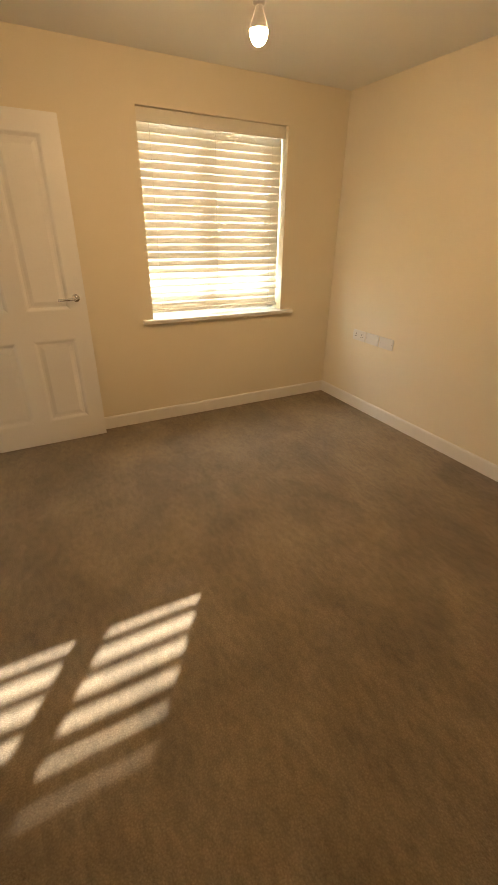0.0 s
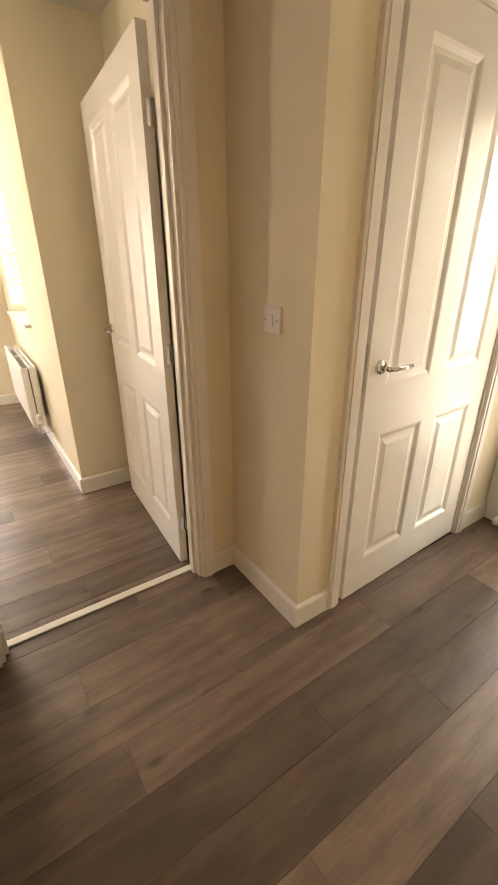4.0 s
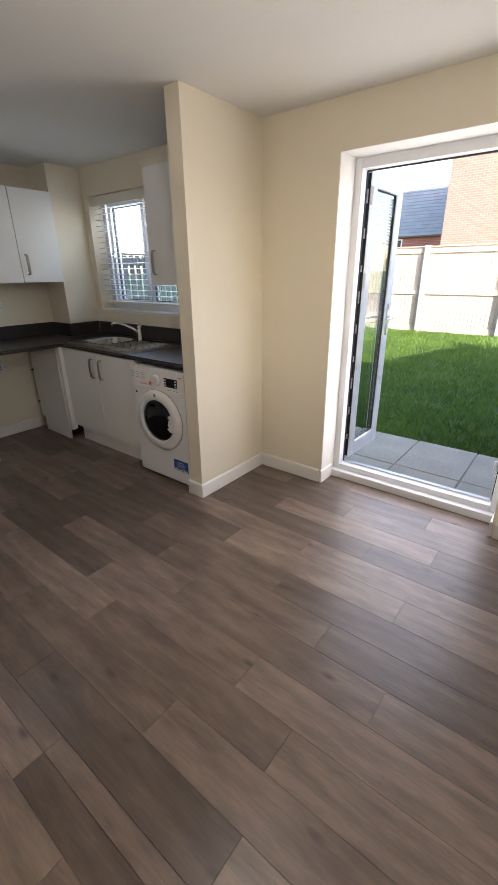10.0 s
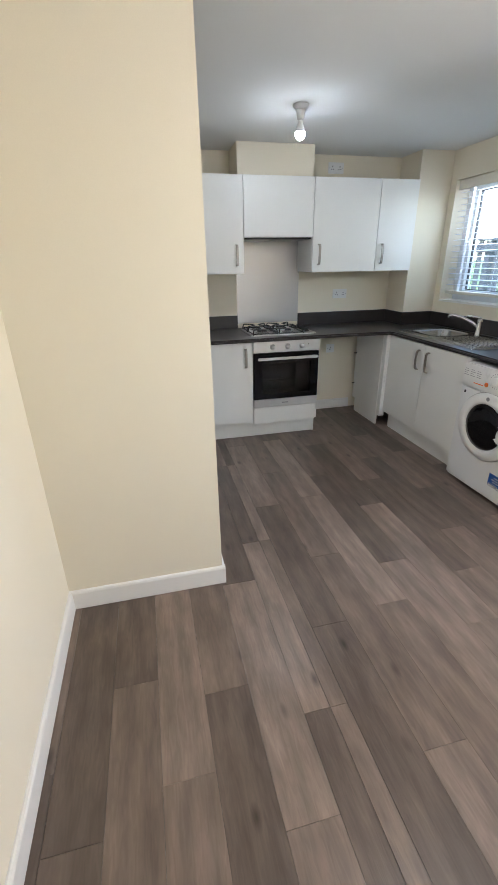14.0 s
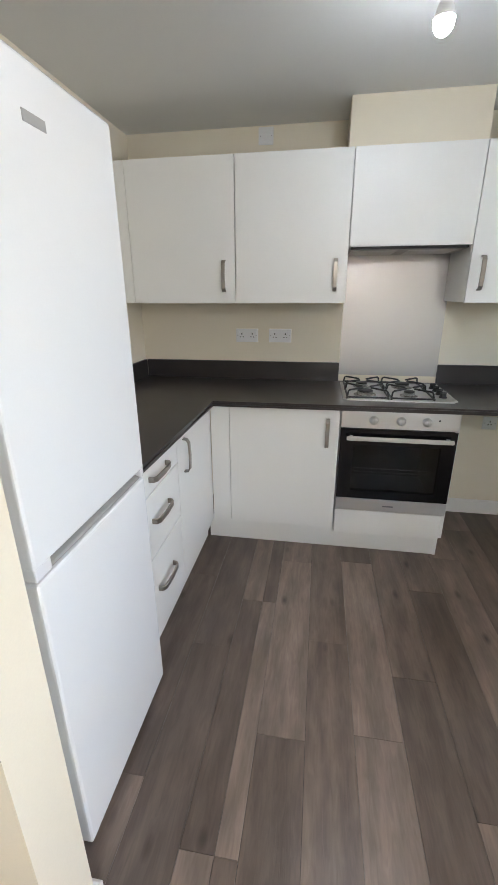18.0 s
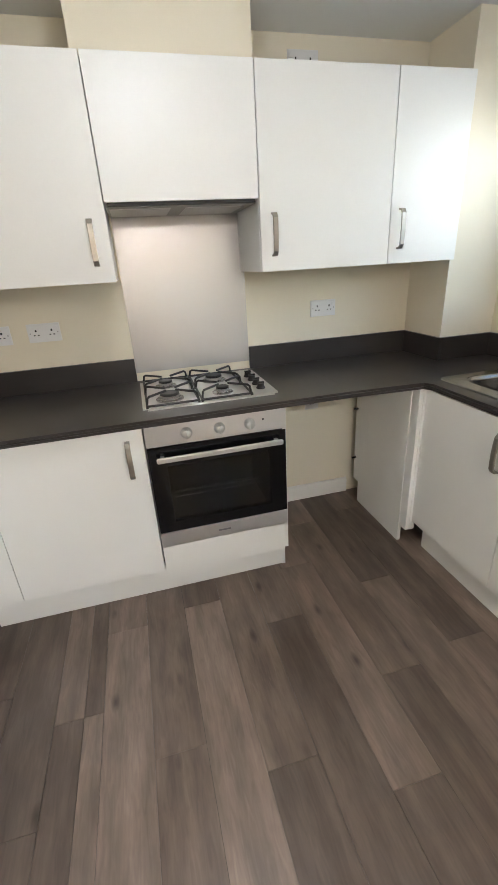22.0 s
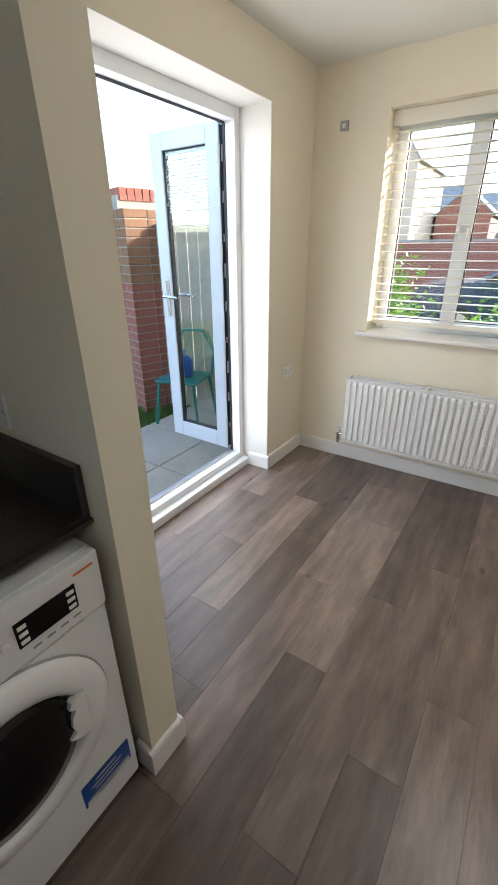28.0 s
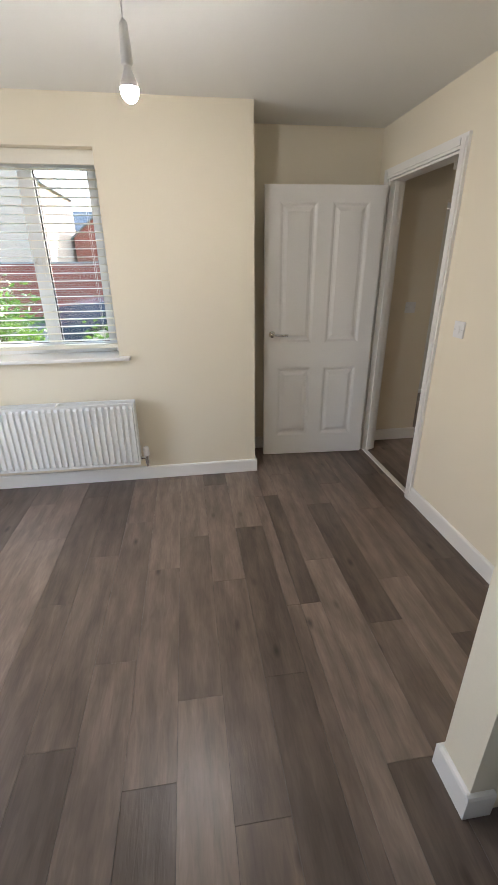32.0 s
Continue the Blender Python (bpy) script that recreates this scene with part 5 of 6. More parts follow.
# sink run
sk = thing("sink_cupboard", "white double-door base cupboard under the sink", "kitchen cupboard", group=GB)
boxes("carcass", sk, M_CAB, [((-3.495, FYS + 0.022, BZ0), (-3.479, 4.50, BZ1)), ((-2.484, FYS + 0.022, BZ0), (-2.468, 4.50, BZ1)), ((-3.479, FYS + 0.022, BZ0), (-2.484, 4.50, BZ0 + 0.016))])
for x0, x1, hx in ((-3.494, -2.982, -3.046), (-2.978, -2.470, -2.920)):
    d = box("door", sk, M_CAB, (x0, FYS, BZ0 + 0.008), (x1, FYS + 0.020, BZ1 - 0.004), 0.0012)
    bow_handle(d, (hx, FYS, 0.746), Z_, S_)
pl3 = box("plinth", None, M_CAB, (-3.47, 4.03, 0.001), (-2.475, 4.048, BZ0 - 0.004), 0.001)
tagged(pl3, "white plinth board under the sink run", "plinth")
ep = thing("end_panel", "white end panel beside the empty appliance space", "end panel")
bm = bmesh.new()
pts = [(-4.06, 0.14), (-4.00, 0.14), (-4.00, 0.004), (-3.552, 0.004), (-3.552, WZ0 - 0.002), (-4.06, WZ0 - 0.002)]
a = [bm.verts.new((x, 3.936, z)) for x, z in pts]
b = [bm.verts.new((x, 3.954, z)) for x, z in pts]
bm.faces.new(a), bm.faces.new(b[::-1])
for i in range(len(pts)):
    j = (i + 1) % len(pts)
    bm.faces.new((a[i], b[i], b[j], a[j]))
part("panel", bm, M_CAB, ep)
box("corner_fillet", ep, M_CAB, (-3.514, 3.9605, 0.105), (-3.4955, 3.992, WZ0 - 0.002), 0.001)
box("front_strip", ep, M_CAB, (-3.551, 3.940, 0.105), (-3.497, 3.960, WZ0 - 0.002), 0.001)
for zz in (0.30, 0.62):
    bm = bmesh.new()
    cyl(bm, (-4.03, 3.905, zz), (-4.03, 3.930, zz), 0.006, seg=10)
    part("cam_fixing", bm, M_BLACKM, ep)

sink = thing("kitchen_sink", "stainless steel sink with a ribbed drainer", "sink")
ZR = WZ1 + 0.004
bm = bmesh.new()
# rim with an opening for the bowl
def ring(x0, x1, y0, y1, r, z, n=6):
    out = []
    for cx, cy, a0 in ((x1 - r, y1 - r, 0), (x0 + r, y1 - r, 90), (x0 + r, y0 + r, 180), (x1 - r, y0 + r, 270)):
        for k in range(n + 1):
            a = radians(a0 + 90 * k / n)
            out.append(bm.verts.new((cx + r * math.cos(a), cy + r * math.sin(a), z)))
    return out


def skin(p, q):
    for k in range(len(p)):
        j = (k + 1) % len(p)
        bm.faces.new((p[k], p[j], q[j], q[k]))


loops = [ring(BX0 - 0.035, BX1 + 0.028, BY0 - 0.033, BY1 + 0.03, 0.10, ZR), ring(BX0, BX1, BY0, BY1, 0.09, ZR), ring(BX0 + 0.006, BX1 - 0.006, BY0 + 0.006, BY1 - 0.006, 0.086, ZR - 0.010),
         ring(BX0 + 0.020, BX1 - 0.020, BY0 + 0.020, BY1 - 0.020, 0.08, ZR - 0.120), ring(BX0 + 0.045, BX1 - 0.045, BY0 + 0.045, BY1 - 0.045, 0.07, ZR - 0.150), ring(-3.30, -3.22, 4.275, 4.355, 0.039, ZR - 0.156)]
for p, q in zip(loops, loops[1:]):
    skin(p, q)
bm.faces.new(loops[-1])
part("bowl", bm, M_SINK, sink, smooth=True)
bm = bmesh.new()
cyl(bm, (-3.26, 4.315, ZR - 0.156), (-3.26, 4.315, ZR - 0.150), 0.036, seg=24)
for k in range(6):
    a = k * math.pi / 3
    cyl(bm, (-3.26 + 0.02 * math.cos(a), 4.315 + 0.02 * math.sin(a), ZR - 0.151), (-3.26 + 0.02 * math.cos(a), 4.315 + 0.02 * math.sin(a), ZR - 0.149), 0.004, seg=8)
part("waste", bm, M_CHROME, sink)
bm = bmesh.new()
outer = ring(SX0, SX1, SY0, SY1, 0.035, ZR + 0.001)
inner = ring(BX0 - 0.034, BX1 + 0.027, BY0 - 0.032, BY1 + 0.029, 0.10, ZR + 0.001)
skin(outer, inner)
low = ring(SX0 - 0.003, SX1 + 0.003, SY0 - 0.003, SY1 + 0.003, 0.037, WZ1)
skin(low, outer)
part("rim", bm, M_SINK, sink)
for k in range(11):
    y = 4.14 + k * 0.031
    bm = bmesh.new()
    tube(bm, [(-3.02 + (0.0 if k < 9 else 0.06), y, ZR + 0.001), (-2.66, y, ZR + 0.0025), (-2.615, y, ZR + 0.001)], 0.0045, 8)
    part("drainer_rib", bm, M_SINK, sink, smooth=True)
box("drainer_edge", sink, M_SINK, (-2.600, 4.11, ZR), (-2.590, 4.49, ZR + 0.004), 0.0018)
tap = thing("mixer_tap", "chrome single-lever mixer tap behind the sink", "tap")
bm = bmesh.new()
lathe(bm, [(0.027, ZR), (0.027, ZR + 0.006), (0.021, ZR + 0.012), (0.021, ZR + 0.11), (0.019, ZR + 0.128), (0.010, ZR + 0.134)], (-3.025, 4.475, 0), 24)
part("body", bm, M_CHROME, tap, smooth=True)
bm = bmesh.new()
tube(bm, [(-3.03, 4.47, ZR + 0.065), (-3.07, 4.445, ZR + 0.10), (-3.14, 4.40, ZR + 0.135), (-3.205, 4.36, ZR + 0.150), (-3.235, 4.345, ZR + 0.145), (-3.245, 4.34, ZR + 0.125)], 0.0115, 12)
part("spout", bm, M_CHROME, tap, smooth=True)
bm = bmesh.new()
tube(bm, [(-3.02, 4.48, ZR + 0.136), (-3.06, 4.455, ZR + 0.146), (-3.115, 4.42, ZR + 0.150)], 0.008, 10)
part("lever", bm, M_CHROME, tap, smooth=True)

# wall cupboard over the washing machine
ww = thing("wall_cupboard", "white slab-door wall cupboard beside the kitchen window", "kitchen cupboard", group="wall cupboards over the sink run")
WB = 1.402
boxes("carcass", ww, M_CAB, [((-2.458, 4.222, WB), (-1.864, WALL_N - 0.001, UZ1))])
wd = box("door", ww, M_CAB, (-2.459, 4.200, WB - 0.002), (-1.864, 4.220, UZ1 + 0.001), 0.0012)
bow_handle(wd, (-2.400, 4.200, 1.548), Z_, S_)
bm = bmesh.new()
tube(bm, [(-2.19, 4.40, WB), (-2.19, 4.395, WB - 0.030), (-2.21, 4.40, WB - 0.012), (-2.22, 4.40, WB - 0.001)], 0.004, 6)
part("cable_loop", bm, M_GREYP, ww)
for xx in (-2.30, -2.02):
    box("fixing", ww, M_GREYP, (xx - 0.012, 4.30, WB - 0.012), (xx + 0.012, 4.33, WB - 0.0025), 0.001)

# washing machine
wm = thing("washing_machine", "white front-loading washer dryer under the worktop", "washing machine", (-2.460, 3.924, 0))
w, h = 0.570, 0.858
bm = bmesh.new()
B(bm, (0, 0.012, 0.012), (w, 0.56, h))
bmesh.ops.bevel(bm, geom=bm.edges[:], offset=0.008, segments=2, affect="EDGES")
part("cabinet", bm, M_APPL, wm)
cx, cz = 0.280, 0.484
bm = bmesh.new()
B(bm, (0.002, 0.0, 0.030), (w - 0.002, 0.012, 0.700))
bmesh.ops.bevel(bm, geom=[e for e in bm.edges if abs(e.verts[0].co.y - e.verts[1].co.y) < 1e-5], offset=0.005, segments=2, affect="EDGES")
part("front_panel", bm, M_APPL, wm)
box("fascia", wm, M_PLAST, (0.002, -0.006, 0.705), (w - 0.002, 0.012, h - 0.002), 0.006)
box("detergent_drawer", wm, M_PLAST, (0.006, -0.011, 0.722), (0.208, -0.006, h - 0.012), 0.003)
bm = bmesh.new()
for k in range(4):
    for c, xx in enumerate((0.018, 0.075, 0.132)):
        B(bm, (xx, -0.0116, 0.818 - k * 0.013), (xx + (0.040 if k % 2 else 0.030), -0.0111, 0.821 - k * 0.013))
part("drawer_print", bm, M_GREYINK, wm)
box("drawer_stripe", wm, M_ORANGE, (0.115, -0.0116, 0.738), (0.20, -0.0111, 0.744))
bm = bmesh.new()
lathe(bm, [(0.033, -0.006), (0.033, -0.014), (0.029, -0.024), (0.020, -0.028)], (0.290, 0, 0.790), 32, "y")
B(bm, (0.288, -0.031, 0.770), (0.292, -0.027, 0.790))
part("programme_knob", bm, M_PLAST, wm, smooth=False)
bm = bmesh.new()
for k in range(16):
    a = 2 * math.pi * k / 16
    B(bm, (0.290 + 0.045 * math.cos(a) - 0.003, -0.0066, 0.790 + 0.045 * math.sin(a) - 0.002), (0.290 + 0.045 * math.cos(a) + 0.003, -0.0061, 0.790 + 0.045 * math.sin(a) + 0.002))
part("dial_marks", bm, M_GREYINK, wm)
bm = bmesh.new()
lathe(bm, [(0.014, -0.006), (0.014, -0.011), (0.011, -0.013)], (0.222, 0, 0.752), 20, "y")
part("start_button", bm, M_ORANGE, wm, "orange start button")
for xx, zz in ((0.212, 0.800), (0.350, 0.775), (0.226, 0.815)):
    bm = bmesh.new()
    lathe(bm, [(0.009, -0.006), (0.009, -0.010), (0.007, -0.011)], (xx, 0, zz), 16, "y")
    part("button", bm, M_PLAST, wm)
box("display", wm, M_BLACK, (0.372, -0.0085, 0.750), (0.502, -0.006, 0.812), 0.001)
for xx in (0.377, 0.480):
    for zz in (0.757, 0.775, 0.793):
        box("display_button", wm, M_PLAST, (xx, -0.0100, zz), (xx + 0.017, -0.0085, zz + 0.009))
box("orange_print", wm, M_ORANGE, (0.505, -0.0066, 0.826), (0.552, -0.0061, 0.832))
boxes("grey_print", wm, M_GREYINK, [((0.395 + 0.03 * k, -0.0066, 0.727), (0.413 + 0.03 * k, -0.0061, 0.732)) for k in range(4)])
box("side_badge", wm, M_INK, (0.035, -0.0008, 0.655), (0.052, -0.0001, 0.672))
# porthole: an oval ring round a dark drum window, with the grip cut at its right
def oval(bm, prof, cx, cz, kx, kz, seg=48):
    rings = []
    for r, y in prof:
        rings.append([bm.verts.new((cx + r * kx * math.cos(2 * math.pi * k / seg), y, cz + r * kz * math.sin(2 * math.pi * k / seg))) for k in range(seg)])
    for p, q in zip(rings, rings[1:]):
        for k in range(seg):
            bm.faces.new((p[k], p[(k + 1) % seg], q[(k + 1) % seg], q[k]))
    return rings


bm = bmesh.new()
oval(bm, [(0.238, 0.000), (0.238, -0.010), (0.230, -0.020), (0.205, -0.030), (0.180, -0.033), (0.166, -0.028), (0.160, -0.012)], cx + 0.005, cz, 1.0, 0.94)
dr = part("porthole_ring", bm, M_PLAST, wm, "white plastic door ring", True)
bm = bmesh.new()
oval(bm, [(0.241, 0.0005), (0.2425, -0.004), (0.2385, -0.006)], cx + 0.005, cz, 1.0, 0.94)
part("ring_seam", bm, M_GREYP, wm)
bm = bmesh.new()
rg = oval(bm, [(0.162, -0.013), (0.155, -0.024), (0.120, -0.032), (0.05, -0.036)], cx + 0.0, cz, 0.97, 0.97)
bm.faces.new(rg[-1][::-1])
part("porthole_glass", bm, M_BLACK, dr, "black glass porthole", True)
bm = bmesh.new()
grip = ((0.172, 0.075), (0.140, 0.066), (0.132, 0.052), (0.146, 0.040), (0.134, 0.020), (0.130, -0.005), (0.136, -0.026), (0.118, -0.034), (0.140, -0.052), (0.172, -0.060))
gf, gb = [[bm.verts.new((cx + u, y, cz + v)) for u, v in grip] for y in (-0.0375, -0.020)]
bm.faces.new(gf), bm.faces.new(gb[::-1])
for k in range(len(grip)):
    bm.faces.new((gf[k], gf[(k + 1) % len(grip)], gb[(k + 1) % len(grip)], gb[k]))
part("door_grip", bm, M_PLAST, dr)
bm = bmesh.new()
lathe(bm, [(0.013, -0.031), (0.013, -0.033)], (cx + 0.005, 0, cz + 0.192), 20, "y")
part("maker_badge", bm, M_GREYINK, dr)
lab = box("sticker", wm, M_BLUE, (0.398, -0.001, 0.118), (0.548, -0.0002, 0.206), label="blue instruction sticker")
boxes("sticker_print", lab, M_PAPER, [((0.404, -0.0016, 0.137), (0.542, -0.0011, 0.139)), ((0.440, -0.0016, 0.184), (0.505, -0.0011, 0.189)), ((0.425, -0.0016, 0.168), (0.520, -0.0011, 0.172)), ((0.435, -0.0016, 0.153), (0.510, -0.0011, 0.157)), ((0.404, -0.0016, 0.120), (0.542, -0.0011, 0.132))])
tx = bpy.data.curves.new("important", "FONT")
tx.body, tx.size, tx.extrude, tx.align_x = "IMPORTANT", 0.012, 0.0001, "CENTER"
tx.materials.append(M_INK)
to = new("sticker_word", tx)
to.parent = lab
to.matrix_basis = pose(0.473, -0.0019, 0.1215, 90, 0, 0)
for xx in (0.05, w - 0.05):
    for yy in (0.06, 0.50):
        bm = bmesh.new()
        cyl(bm, (xx, yy, 0.001), (xx, yy, 0.014), 0.02, seg=12)
        part("foot", bm, M_BLACKM, wm)

# fridge freezer
ff = thing("fridge_freezer", "tall white fridge freezer beside the nib wall", "fridge freezer")
RX0, RX1, RY = -2.525, -1.968, 2.005
box("cabinet", ff, M_APPL, (RX0, 1.385, 0.02), (RX1, 1.940, 1.868), 0.006)
lo = box("freezer_door", ff, M_APPL, (RX0, 1.947, 0.022), (RX1, RY, 0.892), 0.010, seg=3)
hi = box("fridge_door", ff, M_APPL, (RX0, 1.947, 0.926), (RX1, RY, 1.868), 0.008, seg=3)
# a sunk grip runs along the foot of the upper door, closed at both ends
box("door_foot", hi, M_APPL, (RX1 - 0.055, 1.945, 0.898), (RX1 - 0.001, RY - 0.001, 0.932), 0.004)
box("door_foot", hi, M_APPL, (RX0 + 0.001, 1.945, 0.898), (RX0 + 0.022, RY - 0.001, 0.932), 0.004)
bm = bmesh.new()
pts = [(RY - 0.006, 0.8985), (RY - 0.012, 0.903), (RY - 0.034, 0.912), (RY - 0.034, 0.9255), (RY - 0.050, 0.9255), (RY - 0.050, 0.8985)]
ga, gb = [[bm.verts.new((x, y, z)) for y, z in pts] for x in (RX0 + 0.0225, RX1 - 0.0555)]
bm.faces.new(ga), bm.faces.new(gb[::-1])
for i in range(len(pts)):
    bm.faces.new((ga[i], gb[i], gb[(i + 1) % len(pts)], ga[(i + 1) % len(pts)]))
part("grip_recess", bm, M_GREYP, hi, "grey sunk door grip")
box("maker_plate", hi, M_GREYP, (-2.235, RY, 1.76), (-2.165, RY + 0.0015, 1.78))
st = box("energy_sticker", hi, M_BLUE, (-2.07, RY, 1.735), (-1.995, RY + 0.001, 1.83), label="blue and white energy sticker")
boxes("sticker_print", st, M_PAPER, [((-2.065, RY + 0.001, 1.738 + 0.011 * k), (-2.0, RY + 0.0016, 1.742 + 0.011 * k)) for k in range(3)])
for xx in (RX0 + 0.05, RX1 - 0.05):
    for yy in (1.43, 1.86):
        bm = bmesh.new()
        cyl(bm, (xx, yy, 0.001), (xx, yy, 0.022), 0.018, seg=12)
        part("foot", bm, M_BLACKM, ff)

# packet lying on the worktop
pk = thing("paper_packet", "crumpled white paper packet with a blue print", "packet", (-1.965, 4.45, WZ1 + 0.002), 4)
bm = bmesh.new()
n = 9
g = [[bm.verts.new((-0.10 + 0.2 * i / n, -0.14 + 0.28 * j / n, 0.004 + 0.008 * max(0, noise.noise(Vector((i * 0.7, j * 0.7, 3.1))) + 0.3) * (1 if 0 < i < n and 0 < j < n else 0))) for j in range(n + 1)] for i in range(n + 1)]
for i in range(n):
    for j in range(n):
        bm.faces.new((g[i][j], g[i + 1][j], g[i + 1][j + 1], g[i][j + 1]))
r = bmesh.ops.extrude_face_region(bm, geom=bm.faces[:])
for v in [e for e in r["geom"] if isinstance(e, bmesh.types.BMVert)]:
    v.co.z = 0.0
part("packet", bm, M_PAPER, pk)
bm = bmesh.new()
for k in range(7):
    a, rr_ = k * 0.9, 0.018 + 0.012 * (k % 3)
    c = Vector((0.015 + rr_ * math.cos(a), -0.02 + rr_ * math.sin(a), 0.0135))
    B(bm, (c.x - 0.014, c.y - 0.006, 0.0115), (c.x + 0.014, c.y + 0.006, 0.0145))
part("blue_print", bm, M_BLUE, pk, "blue picture on the packet")
box("grey_print", pk, M_GREYINK, (-0.03, 0.09, 0.011), (0.04, 0.115, 0.0125))

# shoes by the front door
for k, (x, y, rz_) in enumerate(((2.02, 0.50, 20), (2.00, 0.40, 8))):
    sh = thing("shoe", "small dark trainer with a pale sole", "shoe", (x, y, 0.0015), rz_, "shoes by the front door")
    bm = bmesh.new()
    prof = [(-0.10, 0.03, 0.022), (-0.06, 0.033, 0.026), (0.0, 0.034, 0.024), (0.06, 0.036, 0.024), (0.10, 0.028, 0.022)]
    lo_, hi_ = [], []
    for x_, wd_, _ in prof:
        lo_.append((x_, wd_))
    pts = [(x_, -w_) for x_, w_ in lo_] + [(x_, w_) for x_, w_ in lo_[::-1]]
    va = [bm.verts.new((x_, y_, 0)) for x_, y_ in pts]
    vb = [bm.verts.new((x_, y_, 0.022)) for x_, y_ in pts]
    bm.faces.new(va[::-1]), bm.faces.new(vb)
    for i in range(len(pts)):
        j = (i + 1) % len(pts)
        bm.faces.new((va[i], va[j], vb[j], vb[i]))
    part("sole", bm, M_PAPER, sh, "pale rubber sole")
    bm = bmesh.new()
    rr2 = []
    for x_, w_, z_ in ((-0.095, 0.026, 0.075), (-0.05, 0.030, 0.085), (0.0, 0.030, 0.070), (0.05, 0.031, 0.050), (0.09, 0.022, 0.035)):
        rr2.append([bm.verts.new((x_, w_ * math.cos(a), 0.022 + (z_ - 0.022) * math.sin(a))) for a in [math.pi * q / 8 for q in range(9)]])
    for p, q in zip(rr2, rr2[1:]):
        for i in range(8):
            bm.faces.new((p[i], p[i + 1], q[i + 1], q[i]))
    bm.faces.new(rr2[0]), bm.faces.new(rr2[-1][::-1])
    part("upper", bm, M_INK, sh, "dark upper", True)
    bm = bmesh.new()
    for i in range(4):
        tube(bm, [(0.0 + i * 0.018, -0.014, 0.073 - i * 0.006), (0.006 + i * 0.018, 0.014, 0.073 - i * 0.006)], 0.0025, 5)
    part("laces", bm, M_PAPER, sh, "pale laces")


# ---- outside ----
GZ = -0.12
gr = boxes("ground", None, M_GRASSG, [((-900, -900, -0.6), (900, 900, GZ))])
tagged(gr, "grassy ground reaching out to the horizon", "ground", kind="structure")
# patio: joint bed and slabs
bed = boxes("patio", None, M_MORTAR, [((-4.2, 4.88, -0.3), (0.95, 6.02, -0.062))])
tagged(bed, "paved patio of pale concrete slabs", "patio", kind="structure")
random.seed(4)
for x0, x1 in ((-2.40, -1.82), (-1.81, -1.49), (-1.48, -0.905), (-0.895, -0.385), (-0.375, 0.16), (0.17, 0.72)):
    for y0, y1 in ((4.885, 5.35), (5.36, 6.02)):
        s = box("slab", bed, M_PAVE, (x0, y0, -0.10), (x1, y1, -0.052 + random.uniform(-0.002, 0.002)), 0.004, seg=1)
# lawn
rng = np.random.default_rng(7)


def blades(name, x0, x1, y0, y1, n, hmin, hmax, z, label):
    c = np.column_stack([rng.uniform(x0, x1, n), y0 + (y1 - y0) * rng.uniform(0, 1, n) ** 1.6, np.full(n, z)])
    a = rng.uniform(0, 2 * np.pi, n)
    h = rng.uniform(hmin, hmax, n)
    wv = rng.uniform(0.004, 0.009, n) * (1 + (c[:, 1] - y0) * 0.15)
    d = np.column_stack([np.cos(a), np.sin(a), np.zeros(n)])
    lean = np.column_stack([rng.normal(0, 0.5, n) * h, rng.normal(0, 0.5, n) * h, h])
    v = np.stack([c - d * wv[:, None], c + d * wv[:, None], c + lean], 1).reshape(-1, 3)
    me = bpy.data.meshes.new(name)
    me.from_pydata(v.tolist(), [], np.arange(n * 3).reshape(-1, 3).tolist())
    me.materials.append(M_BLADE)
    return tagged(new(name, me), label, "lawn", kind="stuff")


blades("lawn", -5.4, 2.2, 6.03, 14.3, 90000, 0.035, 0.075, GZ, "green mown lawn behind the house")
blades("lawn", 0.20, 1.6, 6.05, 9.5, 9000, 0.04, 0.09, GZ, "rough grass beside the garden wall")


def fence(p, q, h, bay, label, base=0.0, arris=True, proud=0.05, bw=0.095, conc=False, wood=M_TIMBER, fill=0.96):
    """A close-board fence from p to q: posts, rails, boards, gravel board."""
    f = thing("fence", label, "fence")
    p, q = Vector((*p, 0)), Vector((*q, 0))
    L = (q - p).length
    ang = math.degrees(math.atan2(q.y - p.y, q.x - p.x))
    f.matrix_world = pose(p.x, p.y, GZ + base, 0, 0, ang)
    n = max(1, round(L / bay))
    pm = M_CONC if conc else wood
    for k in range(n + 1):
        box("post", f, pm, (L * k / n - 0.055, -proud, 0), (L * k / n + 0.055, 0.05, h + 0.04), 0.006)
    first = None
    for k in range(n):
        x0, x1 = L * k / n + 0.056, L * (k + 1) / n - 0.056
        for z in ((0.98, h - 0.15) if arris else ()):
            box("rail", f, wood, (x0, -0.055, z), (x1, -0.012, z + 0.11), 0.004)
        box("gravel_board", f, wood, (x0, -0.035, 0.0), (x1, 0.0, 0.15), 0.003)
        m = max(1, int((x1 - x0) / bw))
        for j in range(m):
            if first is None:
                first = box("board", f, wood, (0, -0.009, 0), (bw * fill, 0.009, h - 0.155), 0.002, seg=1)
                ob = first
            else:
                ob = new("board", first.data)
                ob.parent = f
            ob.matrix_basis = pose(x0 + j * (x1 - x0) / m, random.uniform(-0.003, 0.003), 0.152, 0, 0, random.uniform(-2, 2) + 3)
        box("capping", f, wood, (x0, -0.05, h), (x1, 0.03, h + 0.025), 0.003)
    return f


